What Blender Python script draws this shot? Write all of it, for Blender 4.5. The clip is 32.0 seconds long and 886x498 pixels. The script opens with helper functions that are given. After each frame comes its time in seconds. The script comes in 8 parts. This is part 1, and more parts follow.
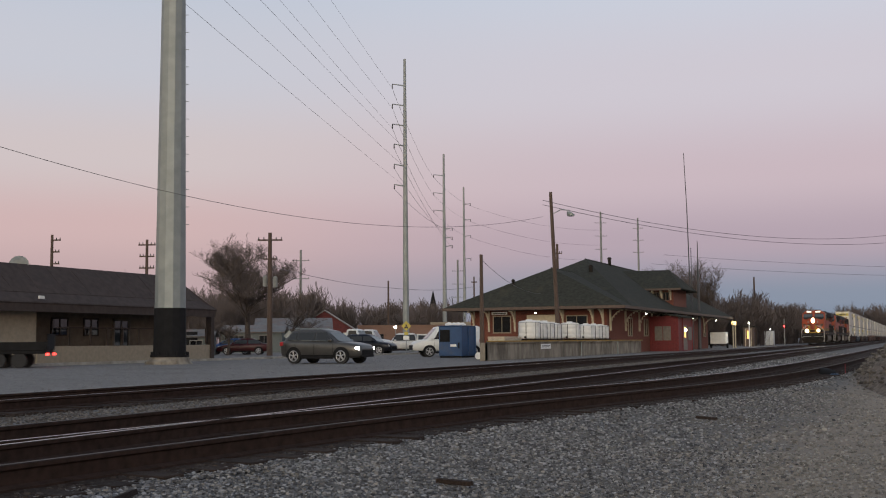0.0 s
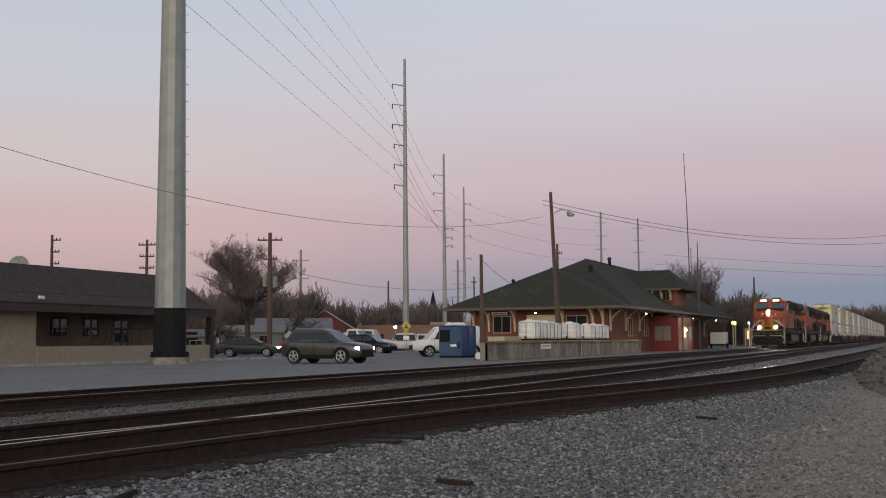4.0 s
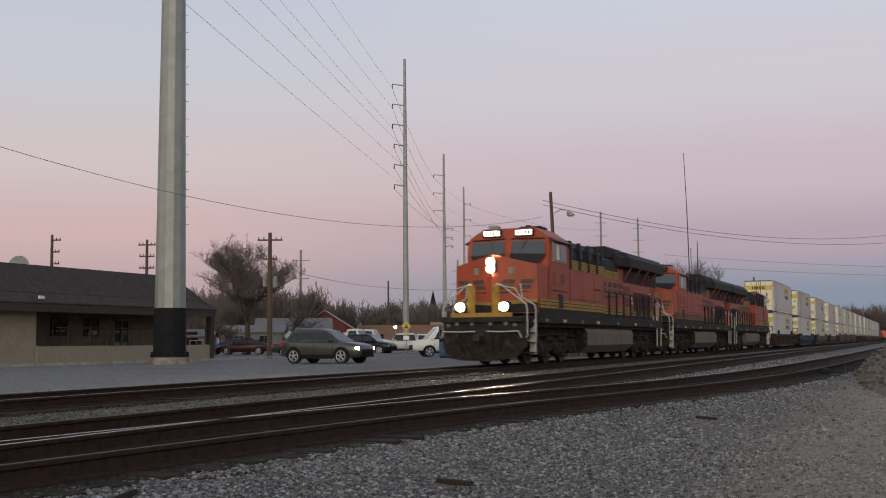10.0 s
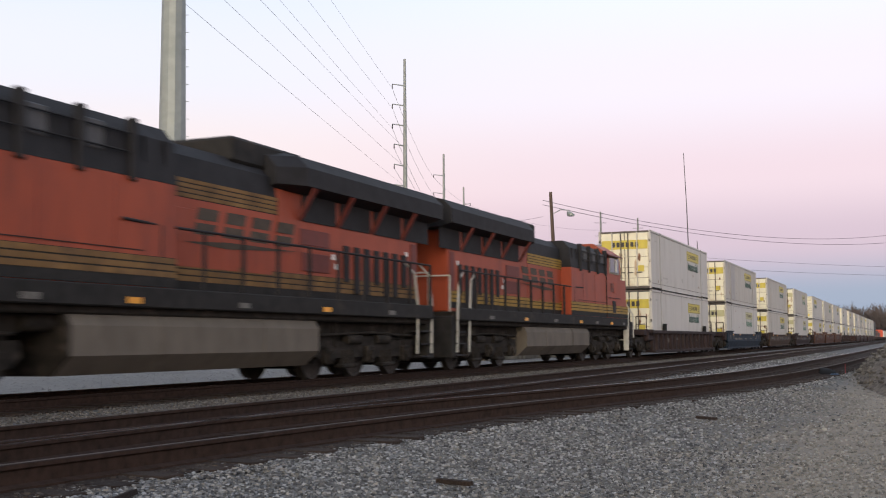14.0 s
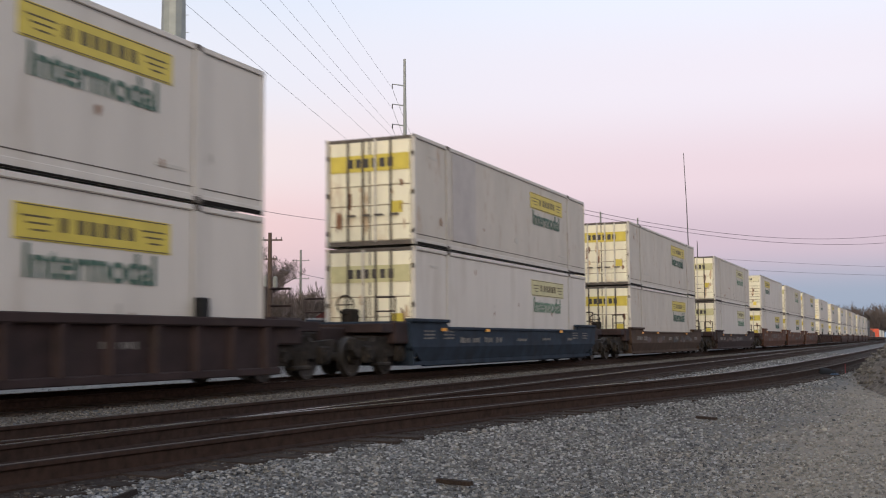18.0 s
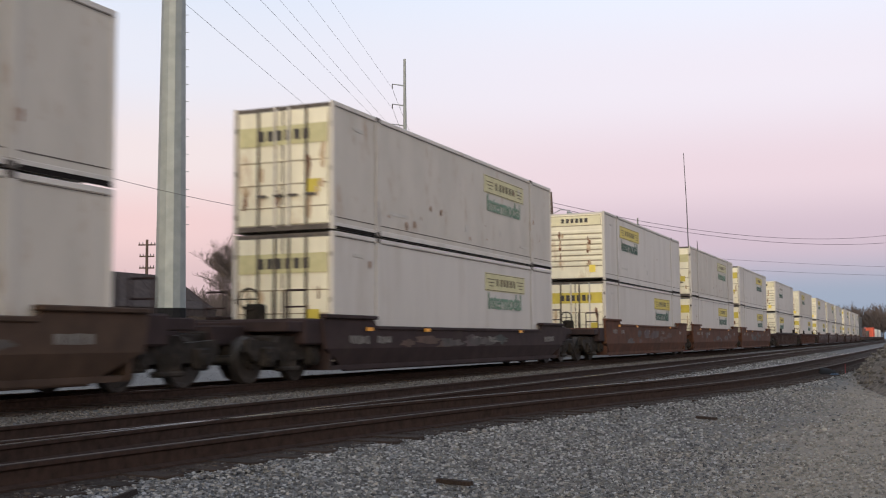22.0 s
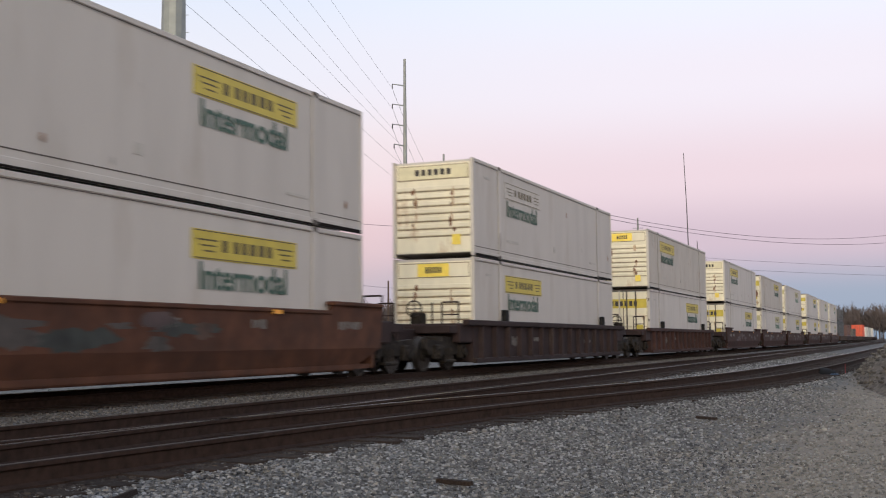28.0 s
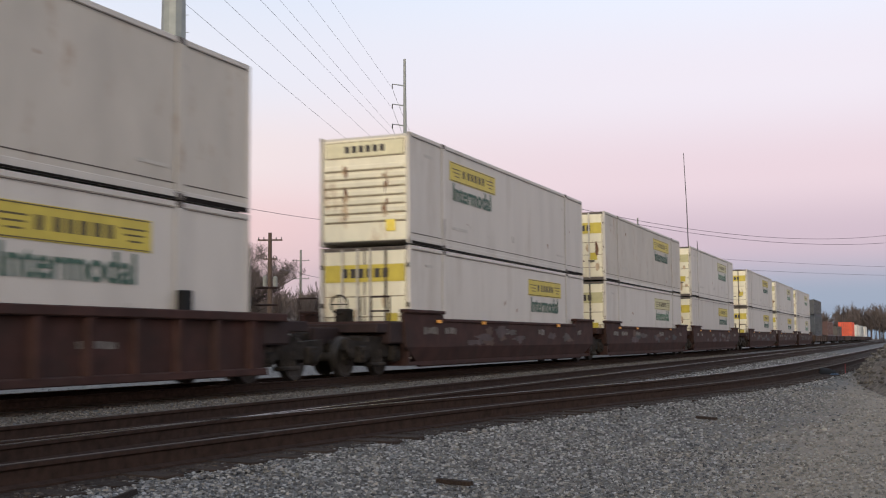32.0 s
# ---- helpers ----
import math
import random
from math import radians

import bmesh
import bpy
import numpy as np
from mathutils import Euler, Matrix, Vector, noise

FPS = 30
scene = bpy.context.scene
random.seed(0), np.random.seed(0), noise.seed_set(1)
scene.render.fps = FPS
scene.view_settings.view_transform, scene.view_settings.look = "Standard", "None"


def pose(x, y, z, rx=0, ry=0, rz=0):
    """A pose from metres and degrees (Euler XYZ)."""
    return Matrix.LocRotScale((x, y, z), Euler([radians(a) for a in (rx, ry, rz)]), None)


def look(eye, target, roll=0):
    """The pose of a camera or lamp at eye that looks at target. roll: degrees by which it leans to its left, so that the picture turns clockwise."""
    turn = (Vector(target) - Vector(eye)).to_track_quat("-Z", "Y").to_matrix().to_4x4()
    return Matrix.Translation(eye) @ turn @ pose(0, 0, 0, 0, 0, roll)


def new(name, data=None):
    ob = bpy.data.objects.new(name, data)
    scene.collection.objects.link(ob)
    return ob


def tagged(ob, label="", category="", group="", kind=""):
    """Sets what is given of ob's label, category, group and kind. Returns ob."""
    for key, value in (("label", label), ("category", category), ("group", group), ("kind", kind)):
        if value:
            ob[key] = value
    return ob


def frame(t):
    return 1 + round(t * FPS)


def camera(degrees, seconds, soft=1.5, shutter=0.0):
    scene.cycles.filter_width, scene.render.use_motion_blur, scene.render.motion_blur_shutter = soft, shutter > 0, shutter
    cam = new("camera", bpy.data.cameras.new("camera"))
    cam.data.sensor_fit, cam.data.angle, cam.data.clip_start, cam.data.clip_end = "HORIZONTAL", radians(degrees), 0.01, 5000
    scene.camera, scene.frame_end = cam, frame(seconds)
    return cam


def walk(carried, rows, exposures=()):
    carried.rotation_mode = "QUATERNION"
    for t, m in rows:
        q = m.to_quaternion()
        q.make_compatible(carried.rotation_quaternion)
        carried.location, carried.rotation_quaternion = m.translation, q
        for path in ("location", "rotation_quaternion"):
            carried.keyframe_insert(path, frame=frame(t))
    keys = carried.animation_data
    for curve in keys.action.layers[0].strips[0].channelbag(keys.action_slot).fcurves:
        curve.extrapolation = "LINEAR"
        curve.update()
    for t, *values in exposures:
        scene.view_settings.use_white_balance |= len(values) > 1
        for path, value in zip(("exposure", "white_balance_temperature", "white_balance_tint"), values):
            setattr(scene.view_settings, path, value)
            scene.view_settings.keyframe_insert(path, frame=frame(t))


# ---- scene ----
cam = camera(43.0, 32.0, soft=1.1, shutter=0.5)
EYE = Vector((0.0, -12.987, 0.79))
AIM = Vector((math.cos(radians(22.663)), math.sin(radians(22.663)), math.tan(radians(4.715))))
STAND = look(EYE, EYE + AIM * 50, -0.468)
walk(cam, [(0.0, STAND), (32.0, STAND)],
     exposures=[(0.0, 0.0), (10.4, 0.0), (11.2, 0.10), (12.0, 0.60), (12.6, 0.68), (14.5, 0.66), (17.0, 0.60), (18.5, 0.54), (24.0, 0.53), (25.2, 0.60), (28.0, 0.57), (29.0, 0.50), (30.5, 0.54), (32.0, 0.52)])


# ---------- sky and light ----------
def make_world():
    w = bpy.data.worlds.new("dusk_sky")
    scene.world = w
    w.use_nodes = True
    nt = w.node_tree
    nt.nodes.clear()
    N, L = nt.nodes.new, nt.links.new
    tc = N("ShaderNodeTexCoord")
    nrm = N("ShaderNodeVectorMath"); nrm.operation = "NORMALIZE"
    L(tc.outputs["Generated"], nrm.inputs[0])
    sep = N("ShaderNodeSeparateXYZ")
    L(nrm.outputs[0], sep.inputs[0])

    def ramp(stops):
        r = N("ShaderNodeValToRGB")
        r.color_ramp.interpolation = "EASE"
        e = r.color_ramp.elements
        while len(e) < len(stops):
            e.new(0.5)
        for k, (p, c) in zip(e, stops):
            k.position, k.color = p, (*c, 1)
        L(sep.outputs["Z"], r.inputs[0])
        return r
    # away from the sunken sun: earth shadow, pink belt, pale blue
    anti = ramp([(0.0, (0.180, 0.235, 0.312)), (0.035, (0.250, 0.290, 0.370)), (0.085, (0.458, 0.368, 0.428)),
                 (0.14, (0.588, 0.478, 0.525)), (0.22, (0.620, 0.580, 0.643)), (0.33, (0.585, 0.640, 0.741)), (1.0, (0.220, 0.280, 0.409))])
    # to its side: pink down to the ground
    side = ramp([(0.0, (0.400, 0.300, 0.312)), (0.05, (0.520, 0.380, 0.390)), (0.10, (0.626, 0.453, 0.452)),
                 (0.16, (0.630, 0.550, 0.556)), (0.24, (0.575, 0.585, 0.653)), (0.35, (0.490, 0.565, 0.682)), (1.0, (0.220, 0.280, 0.409))])
    # above the sunken sun: warm glow
    glow = ramp([(0.0, (1.7, 1.15, 0.6)), (0.08, (1.6, 1.2, 0.75)), (0.2, (1.2, 1.05, 0.85)),
                 (0.45, (0.75, 0.8, 0.85)), (1.0, (0.22, 0.28, 0.42))])
    flat = N("ShaderNodeVectorMath"); flat.operation = "DOT_PRODUCT"
    L(nrm.outputs[0], flat.inputs[0])
    flat.inputs[1].default_value = (0.995, -0.10, 0.0)
    m1 = N("ShaderNodeMapRange"); m1.interpolation_type = "SMOOTHSTEP"
    m1.inputs[1].default_value, m1.inputs[2].default_value = 0.72, 0.97
    L(flat.outputs["Value"], m1.inputs[0])
    m2 = N("ShaderNodeMapRange"); m2.interpolation_type = "SMOOTHSTEP"
    m2.inputs[1].default_value, m2.inputs[2].default_value = 0.1, -0.9
    L(flat.outputs["Value"], m2.inputs[0])
    a = N("ShaderNodeMix"); a.data_type = "RGBA"
    L(m1.outputs[0], a.inputs[0]); L(side.outputs[0], a.inputs[6]); L(anti.outputs[0], a.inputs[7])
    b = N("ShaderNodeMix"); b.data_type = "RGBA"
    L(m2.outputs[0], b.inputs[0]); L(a.outputs[2], b.inputs[6]); L(glow.outputs[0], b.inputs[7])
    bg = N("ShaderNodeBackground")
    bg.inputs[1].default_value = 1.0
    L(b.outputs[2], bg.inputs[0])
    out = N("ShaderNodeOutputWorld")
    L(bg.outputs[0], out.inputs[0])


make_world()
sun = new("sun", bpy.data.lights.new("sun", "SUN"))
sun.data.energy, sun.data.angle, sun.data.color = 1.25, radians(35), (1.0, 0.86, 0.68)
sun.matrix_world = look((-60, -14, 9), (0, 0, 0))


# ---------- materials ----------
def mat(name, col, rough=0.7, metal=0.0, var=0.25, scale=6.0, bump=0.2, dirt=None, dirt_amt=0.0, dirt_scale=1.2,
        bump_scale=None, emit=0.0, rnd=0.0, spec=0.5, stretch=(1, 1, 1)):
    """Painted, stained or worn surface: grain and larger stains over a base colour."""
    m = bpy.data.materials.new(name)
    m.use_nodes = True
    nt = m.node_tree
    N, L = nt.nodes.new, nt.links.new
    p = nt.nodes["Principled BSDF"]
    p.inputs["Roughness"].default_value, p.inputs["Metallic"].default_value = rough, metal
    p.inputs["Specular IOR Level"].default_value = spec
    tc = N("ShaderNodeTexCoord")
    mp = N("ShaderNodeMapping")
    mp.inputs["Scale"].default_value = stretch
    L(tc.outputs["Object"], mp.inputs[0])
    n1 = N("ShaderNodeTexNoise"); n1.inputs["Scale"].default_value = scale; n1.inputs["Detail"].default_value = 6
    L(mp.outputs[0], n1.inputs["Vector"])
    dark = tuple(c * (1 - var) for c in col)
    lite = tuple(min(1, c * (1 + var)) for c in col)
    mx = N("ShaderNodeMix"); mx.data_type = "RGBA"
    mr = N("ShaderNodeMapRange"); mr.inputs[1].default_value, mr.inputs[2].default_value = 0.3, 0.7
    L(n1.outputs[0], mr.inputs[0]); L(mr.outputs[0], mx.inputs[0])
    mx.inputs[6].default_value, mx.inputs[7].default_value = (*dark, 1), (*lite, 1)
    last = mx.outputs[2]
    if rnd:
        oi = N("ShaderNodeObjectInfo")
        hs = N("ShaderNodeHueSaturation")
        r2 = N("ShaderNodeMapRange"); r2.inputs[3].default_value, r2.inputs[4].default_value = 1 - rnd, 1 + rnd
        L(oi.outputs["Random"], r2.inputs[0]); L(r2.outputs[0], hs.inputs["Value"]); L(last, hs.inputs["Color"])
        last = hs.outputs[0]
    if dirt:
        n2 = N("ShaderNodeTexNoise"); n2.inputs["Scale"].default_value = dirt_scale; n2.inputs["Detail"].default_value = 8
        n2.inputs["Roughness"].default_value = 0.65
        L(mp.outputs[0], n2.inputs["Vector"])
        m3 = N("ShaderNodeMapRange"); m3.inputs[1].default_value, m3.inputs[2].default_value = 0.66 - 0.3 * dirt_amt, 0.78 - 0.1 * dirt_amt
        L(n2.outputs[0], m3.inputs[0])
        x2 = N("ShaderNodeMix"); x2.data_type = "RGBA"
        L(m3.outputs[0], x2.inputs[0]); L(last, x2.inputs[6]); x2.inputs[7].default_value = (*dirt, 1)
        last = x2.outputs[2]
    L(last, p.inputs["Base Color"])
    if bump:
        bp = N("ShaderNodeBump"); bp.inputs["Strength"].default_value = bump; bp.inputs["Distance"].default_value = 0.02
        nb = n1
        if bump_scale:
            nb = N("ShaderNodeTexNoise"); nb.inputs["Scale"].default_value = bump_scale; nb.inputs["Detail"].default_value = 4
            L(mp.outputs[0], nb.inputs["Vector"])
        L(nb.outputs[0], bp.inputs["Height"]); L(bp.outputs[0], p.inputs["Normal"])
    if emit:
        p.inputs["Emission Color"].default_value = (*col, 1)
        p.inputs["Emission Strength"].default_value = emit
    return m


def glass_mat(name, col, rough=0.05):
    m = bpy.data.materials.new(name)
    m.use_nodes = True
    p = m.node_tree.nodes["Principled BSDF"]
    p.inputs["Base Color"].default_value = (*col, 1)
    p.inputs["Roughness"].default_value = rough
    p.inputs["Specular IOR Level"].default_value = 0.8
    p.inputs["Coat Weight"].default_value = 0.6
    return m


# ---------- mesh building ----------
class Shape:
    """Collects vertices and faces for one mesh."""

    def __init__(self):
        self.v, self.f, self.s = [], [], []

    def add(self, vs, fs, smooth=False):
        o = len(self.v)
        self.v += [tuple(p) for p in vs]
        self.f += [tuple(i + o for i in q) for q in fs]
        self.s += [smooth] * len(fs)
        return self

    def box(self, x0, x1, y0, y1, z0, z1, c=0.0):
        if x0 > x1: x0, x1 = x1, x0
        if y0 > y1: y0, y1 = y1, y0
        if z0 > z1: z0, z1 = z1, z0
        if c <= 0:
            vs = [(x, y, z) for x in (x0, x1) for y in (y0, y1) for z in (z0, z1)]
            return self.add(vs, [(0, 1, 3, 2), (4, 6, 7, 5), (0, 4, 5, 1), (2, 3, 7, 6), (0, 2, 6, 4), (1, 5, 7, 3)])
        c = min(c, (x1 - x0) * 0.45, (y1 - y0) * 0.45, (z1 - z0) * 0.45)
        vs, idx = [], {}
        X, Y, Z = (x0, x1), (y0, y1), (z0, z1)
        sg = (1, -1)
        for i in (0, 1):
            for j in (0, 1):
                for k in (0, 1):
                    for a in range(3):
                        idx[i, j, k, a] = len(vs)
                        vs.append((X[i] + (0 if a == 0 else sg[i] * c), Y[j] + (0 if a == 1 else sg[j] * c), Z[k] + (0 if a == 2 else sg[k] * c)))
        fs = []
        for i in (0, 1):
            q = [idx[i, 0, 0, 0], idx[i, 0, 1, 0], idx[i, 1, 1, 0], idx[i, 1, 0, 0]]
            fs.append(q if i == 0 else q[::-1])
            q = [idx[0, i, 0, 1], idx[1, i, 0, 1], idx[1, i, 1, 1], idx[0, i, 1, 1]]
            fs.append(q if i == 0 else q[::-1])
            q = [idx[0, 0, i, 2], idx[0, 1, i, 2], idx[1, 1, i, 2], idx[1, 0, i, 2]]
            fs.append(q if i == 0 else q[::-1])
        for i in (0, 1):
            for j in (0, 1):
                q = [idx[i, j, 0, 0], idx[i, j, 0, 1], idx[i, j, 1, 1], idx[i, j, 1, 0]]
                fs.append(q if i == j else q[::-1])
                q = [idx[i, 0, j, 0], idx[i, 0, j, 2], idx[i, 1, j, 2], idx[i, 1, j, 0]]
                fs.append(q[::-1] if i == j else q)
                q = [idx[0, i, j, 1], idx[0, i, j, 2], idx[1, i, j, 2], idx[1, i, j, 1]]
                fs.append(q if i == j else q[::-1])
        for i in (0, 1):
            for j in (0, 1):
                for k in (0, 1):
                    q = [idx[i, j, k, 0], idx[i, j, k, 1], idx[i, j, k, 2]]
                    fs.append(q if (i + j + k) % 2 else q[::-1])
        return self.add(vs, fs)

    def tube(self, p0, p1, r0, r1=None, n=8, cap=True, smooth=True):
        r1 = r0 if r1 is None else r1
        p0, p1 = Vector(p0), Vector(p1)
        d = (p1 - p0).normalized()
        u = d.orthogonal().normalized()
        w = d.cross(u)
        vs = []
        for p, r in ((p0, r0), (p1, r1)):
            for i in range(n):
                a = 2 * math.pi * i / n
                vs.append(p + (u * math.cos(a) + w * math.sin(a)) * r)
        self.add(vs, [(i, (i + 1) % n, n + (i + 1) % n, n + i) for i in range(n)], smooth)
        if cap:
            self.add(vs, [tuple(range(n))[::-1], tuple(range(n, 2 * n))])
        return self

    def path(self, pts, r, n=6):
        for a, b in zip(pts, pts[1:]):
            self.tube(a, b, r, r, n)
        return self

    def prism(self, prof, axis, a, b):
        """Extrudes a closed profile of (u, v) along axis x: (y, z), y: (x, z) or z: (x, y)."""
        def at(p, t):
            return {"x": (t, p[0], p[1]), "y": (p[0], t, p[1]), "z": (p[0], p[1], t)}[axis]
        n = len(prof)
        vs = [at(p, a) for p in prof] + [at(p, b) for p in prof]
        fs = [(i, (i + 1) % n, n + (i + 1) % n, n + i) for i in range(n)] + [tuple(range(n))[::-1], tuple(range(n, 2 * n))]
        return self.add(vs, fs)

    def loft(self, rings, smooth=False, cap=True):
        n = len(rings[0])
        vs = [p for r in rings for p in r]
        fs = []
        for k in range(len(rings) - 1):
            fs += [(k * n + i, k * n + (i + 1) % n, (k + 1) * n + (i + 1) % n, (k + 1) * n + i) for i in range(n)]
        self.add(vs, fs, smooth)
        if cap:
            self.add(vs, [tuple(range(n))[::-1], tuple(range((len(rings) - 1) * n, len(rings) * n))])
        return self

    def quad(self, *p):
        return self.add(p, [tuple(range(len(p)))])

    def slab(self, pts, thick):
        """A plate of the given thickness under a flat polygon."""
        n = len(pts)
        P = [Vector(p) for p in pts]
        nm = (P[1] - P[0]).cross(P[2] - P[0]).normalized()
        if nm.z < 0:
            nm = -nm
        lo = [p - nm * thick for p in P]
        return self.add(P + lo, [tuple(range(n)), tuple(range(n, 2 * n))[::-1]] + [(i, n + i, n + (i + 1) % n, (i + 1) % n) for i in range(n)])

    def mesh(self, name):
        me = bpy.data.meshes.new(name)
        me.from_pydata(self.v, [], self.f)
        me.polygons.foreach_set("use_smooth", self.s)
        bm = bmesh.new()
        bm.from_mesh(me)
        bmesh.ops.recalc_face_normals(bm, faces=bm.faces)
        bm.to_mesh(me)
        bm.free()
        me.update()
        return me


def part(name, shape, material, parent=None, label="", m=None):
    me = shape.mesh(name) if isinstance(shape, Shape) else shape
    if material and not me.materials:
        me.materials.append(material)
    ob = new(name, me)
    if parent:
        ob.parent = parent
    if m is not None:
        ob.matrix_basis = m
    if label:
        ob["label"] = label
    return ob


def thing(name, label, category, m=None, group="", kind=""):
    ob = new(name)
    ob.empty_display_size = 0.2
    if m is not None:
        ob.matrix_basis = m
    return tagged(ob, label, category, group, kind)


S = Shape


# ---------- palette ----------
M_GRAVEL = mat("grey_crushed_gravel", (0.13, 0.128, 0.125), 0.95, var=0.6, scale=34, bump=1.0, bump_scale=40, dirt=(0.12, 0.10, 0.078), dirt_amt=0.55, dirt_scale=0.35, spec=0.2)
M_BED = mat("oil_dark_ballast", (0.027, 0.0175, 0.0135), 0.95, spec=0.15, var=0.5, scale=18, bump=1.0, bump_scale=25, dirt=(0.045, 0.035, 0.028), dirt_amt=0.2, dirt_scale=1.0)
M_ASPHALT = mat("worn_parking_asphalt", (0.150, 0.142, 0.134), 0.85, var=0.3, scale=7, bump=0.6, bump_scale=40, dirt=(0.10, 0.093, 0.085), dirt_amt=0.4, dirt_scale=0.22, spec=0.4)
M_TIE = mat("creosoted_tie", (0.026, 0.0175, 0.0135), 0.9, spec=0.2, var=0.4, scale=14, bump=0.5, rnd=0.3, stretch=(4, 0.6, 4))
M_RAIL = mat("rusty_rail", (0.031, 0.0185, 0.0145), 0.9, 0.1, spec=0.2, var=0.35, scale=12, bump=0.2)
M_RAILTOP = mat("polished_rail_head", (0.36, 0.345, 0.345), 0.27, 1.0, var=0.15, scale=5, bump=0.0)
M_STEEL = mat("galvanised_steel", (0.255, 0.275, 0.27), 0.55, 0.35, var=0.12, scale=1.5, bump=0.05, dirt=(0.20, 0.22, 0.215), dirt_amt=0.5, dirt_scale=0.5)
M_BLACK = mat("black_tar_coat", (0.01, 0.01, 0.011), 0.8, spec=0.2, var=0.3, scale=3, bump=0.1)
M_CONC = mat("weathered_concrete", (0.33, 0.31, 0.27), 0.9, var=0.2, scale=3, bump=0.3, bump_scale=30, dirt=(0.16, 0.14, 0.12), dirt_amt=0.5, dirt_scale=0.9)
M_DOCKCONC = mat("stained_dock_concrete", (0.25, 0.225, 0.185), 0.92, var=0.3, scale=2.5, bump=0.4, bump_scale=25, spec=0.2, dirt=(0.085, 0.072, 0.058), dirt_amt=0.75, dirt_scale=0.9, stretch=(1, 1, 0.45))
M_WOODPOLE = mat("weathered_pole_wood", (0.085, 0.058, 0.045), 0.9, var=0.3, scale=5, bump=0.4, stretch=(6, 6, 0.5))
M_WIRE = mat("dark_cable", (0.06, 0.06, 0.065), 0.6, var=0.1, bump=0)
M_ROOF = mat("dark_green_shingles", (0.038, 0.039, 0.031), 0.95, spec=0.15, var=0.3, scale=4, bump=0.5, bump_scale=14, dirt=(0.06, 0.054, 0.038), dirt_amt=0.4, dirt_scale=0.6)
M_BROWNROOF = mat("brown_metal_roof", (0.058, 0.045, 0.041), 0.85, spec=0.2, var=0.2, scale=3, bump=0.2, dirt=(0.05, 0.042, 0.04), dirt_amt=0.4, dirt_scale=0.4)
M_MORTAR = mat("brick_mortar", (0.14, 0.047, 0.033), 0.95, var=0.25, scale=12, bump=0.4, bump_scale=40)
M_CREAM = mat("cream_paint", (0.50, 0.44, 0.33), 0.7, var=0.1, scale=5, bump=0.1, dirt=(0.40, 0.34, 0.24), dirt_amt=0.2)
M_TAN = mat("tan_stucco", (0.29, 0.245, 0.185), 0.9, var=0.12, scale=5, bump=0.3, bump_scale=50, dirt=(0.24, 0.20, 0.15), dirt_amt=0.3)
M_REDPAINT = mat("faded_red_boards", (0.145, 0.017, 0.018), 0.7, var=0.2, scale=4, bump=0.2, stretch=(1, 1, 3))
M_WHITE = mat("white_paint", (0.72, 0.72, 0.70), 0.5, var=0.06, scale=4, bump=0.05, dirt=(0.5, 0.48, 0.44), dirt_amt=0.2)
M_DARKGLASS = glass_mat("dark_window_glass", (0.014, 0.015, 0.017))
M_DARKGLASS.node_tree.nodes["Principled BSDF"].inputs["Coat Weight"].default_value = 0.0
M_ORANGE = mat("faded_orange_paint", (0.29, 0.053, 0.022), 0.5, var=0.12, scale=2.5, bump=0.04, dirt=(0.15, 0.032, 0.02), dirt_amt=0.45, dirt_scale=0.9, spec=0.3, stretch=(1, 1, 0.35))
M_YELLOW = mat("yellow_stripe_paint", (0.29, 0.175, 0.028), 0.6, spec=0.3, var=0.2, scale=3, dirt=(0.12, 0.08, 0.025), dirt_amt=0.45, dirt_scale=1.1, bump=0.03)
M_LOCOBLACK = mat("dark_roof_paint", (0.017, 0.016, 0.018), 0.7, spec=0.25, var=0.3, scale=3, bump=0.08)
M_SILL = mat("sooty_sill_paint", (0.019, 0.0175, 0.017), 0.8, var=0.35, scale=4, bump=0.1, dirt=(0.055, 0.042, 0.033), dirt_amt=0.3, spec=0.25)
M_TRUCK = mat("dusty_cast_truck", (0.020, 0.0165, 0.014), 0.9, var=0.5, scale=5, bump=0.3, spec=0.2, dirt=(0.065, 0.053, 0.043), dirt_amt=0.4, dirt_scale=2.5)
M_TANK = mat("dusty_grey_tank", (0.115, 0.096, 0.077), 0.8, var=0.15, scale=3, bump=0.08, dirt=(0.08, 0.065, 0.052), dirt_amt=0.45, dirt_scale=1.0, stretch=(1, 1, 0.5))
M_WHEEL = mat("worn_wheel_steel", (0.05, 0.043, 0.038), 0.6, 0.5, var=0.25, scale=6, bump=0.1)
M_HEAD = mat("lit_headlamp", (1.0, 0.84, 0.58), 0.3, emit=900.0, var=0, bump=0)
M_BOARD = mat("lit_number_board", (1.0, 0.95, 0.78), 0.4, emit=2.2, var=0, bump=0)
M_LOGODARK = mat("dark_lettering_paint", (0.035, 0.03, 0.03), 0.6, var=0.2, bump=0)
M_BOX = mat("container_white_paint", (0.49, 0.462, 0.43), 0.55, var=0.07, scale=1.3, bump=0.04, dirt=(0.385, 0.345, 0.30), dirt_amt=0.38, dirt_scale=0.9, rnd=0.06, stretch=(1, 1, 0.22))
# Paler and creamier than M_BOX: the dusk glow is put into this colour.
M_BOXEND = mat("glow_lightened_cream", (0.70, 0.66, 0.52), 0.5, var=0.07, scale=3, bump=0.03, dirt=(0.36, 0.20, 0.10), dirt_amt=0.28, dirt_scale=1.3, rnd=0.05, stretch=(1, 1, 0.4))
M_BOXTRIM = mat("container_frame_paint", (0.50, 0.47, 0.43), 0.6, var=0.15, scale=6, bump=0.05, dirt=(0.20, 0.12, 0.07), dirt_amt=0.3, dirt_scale=3)
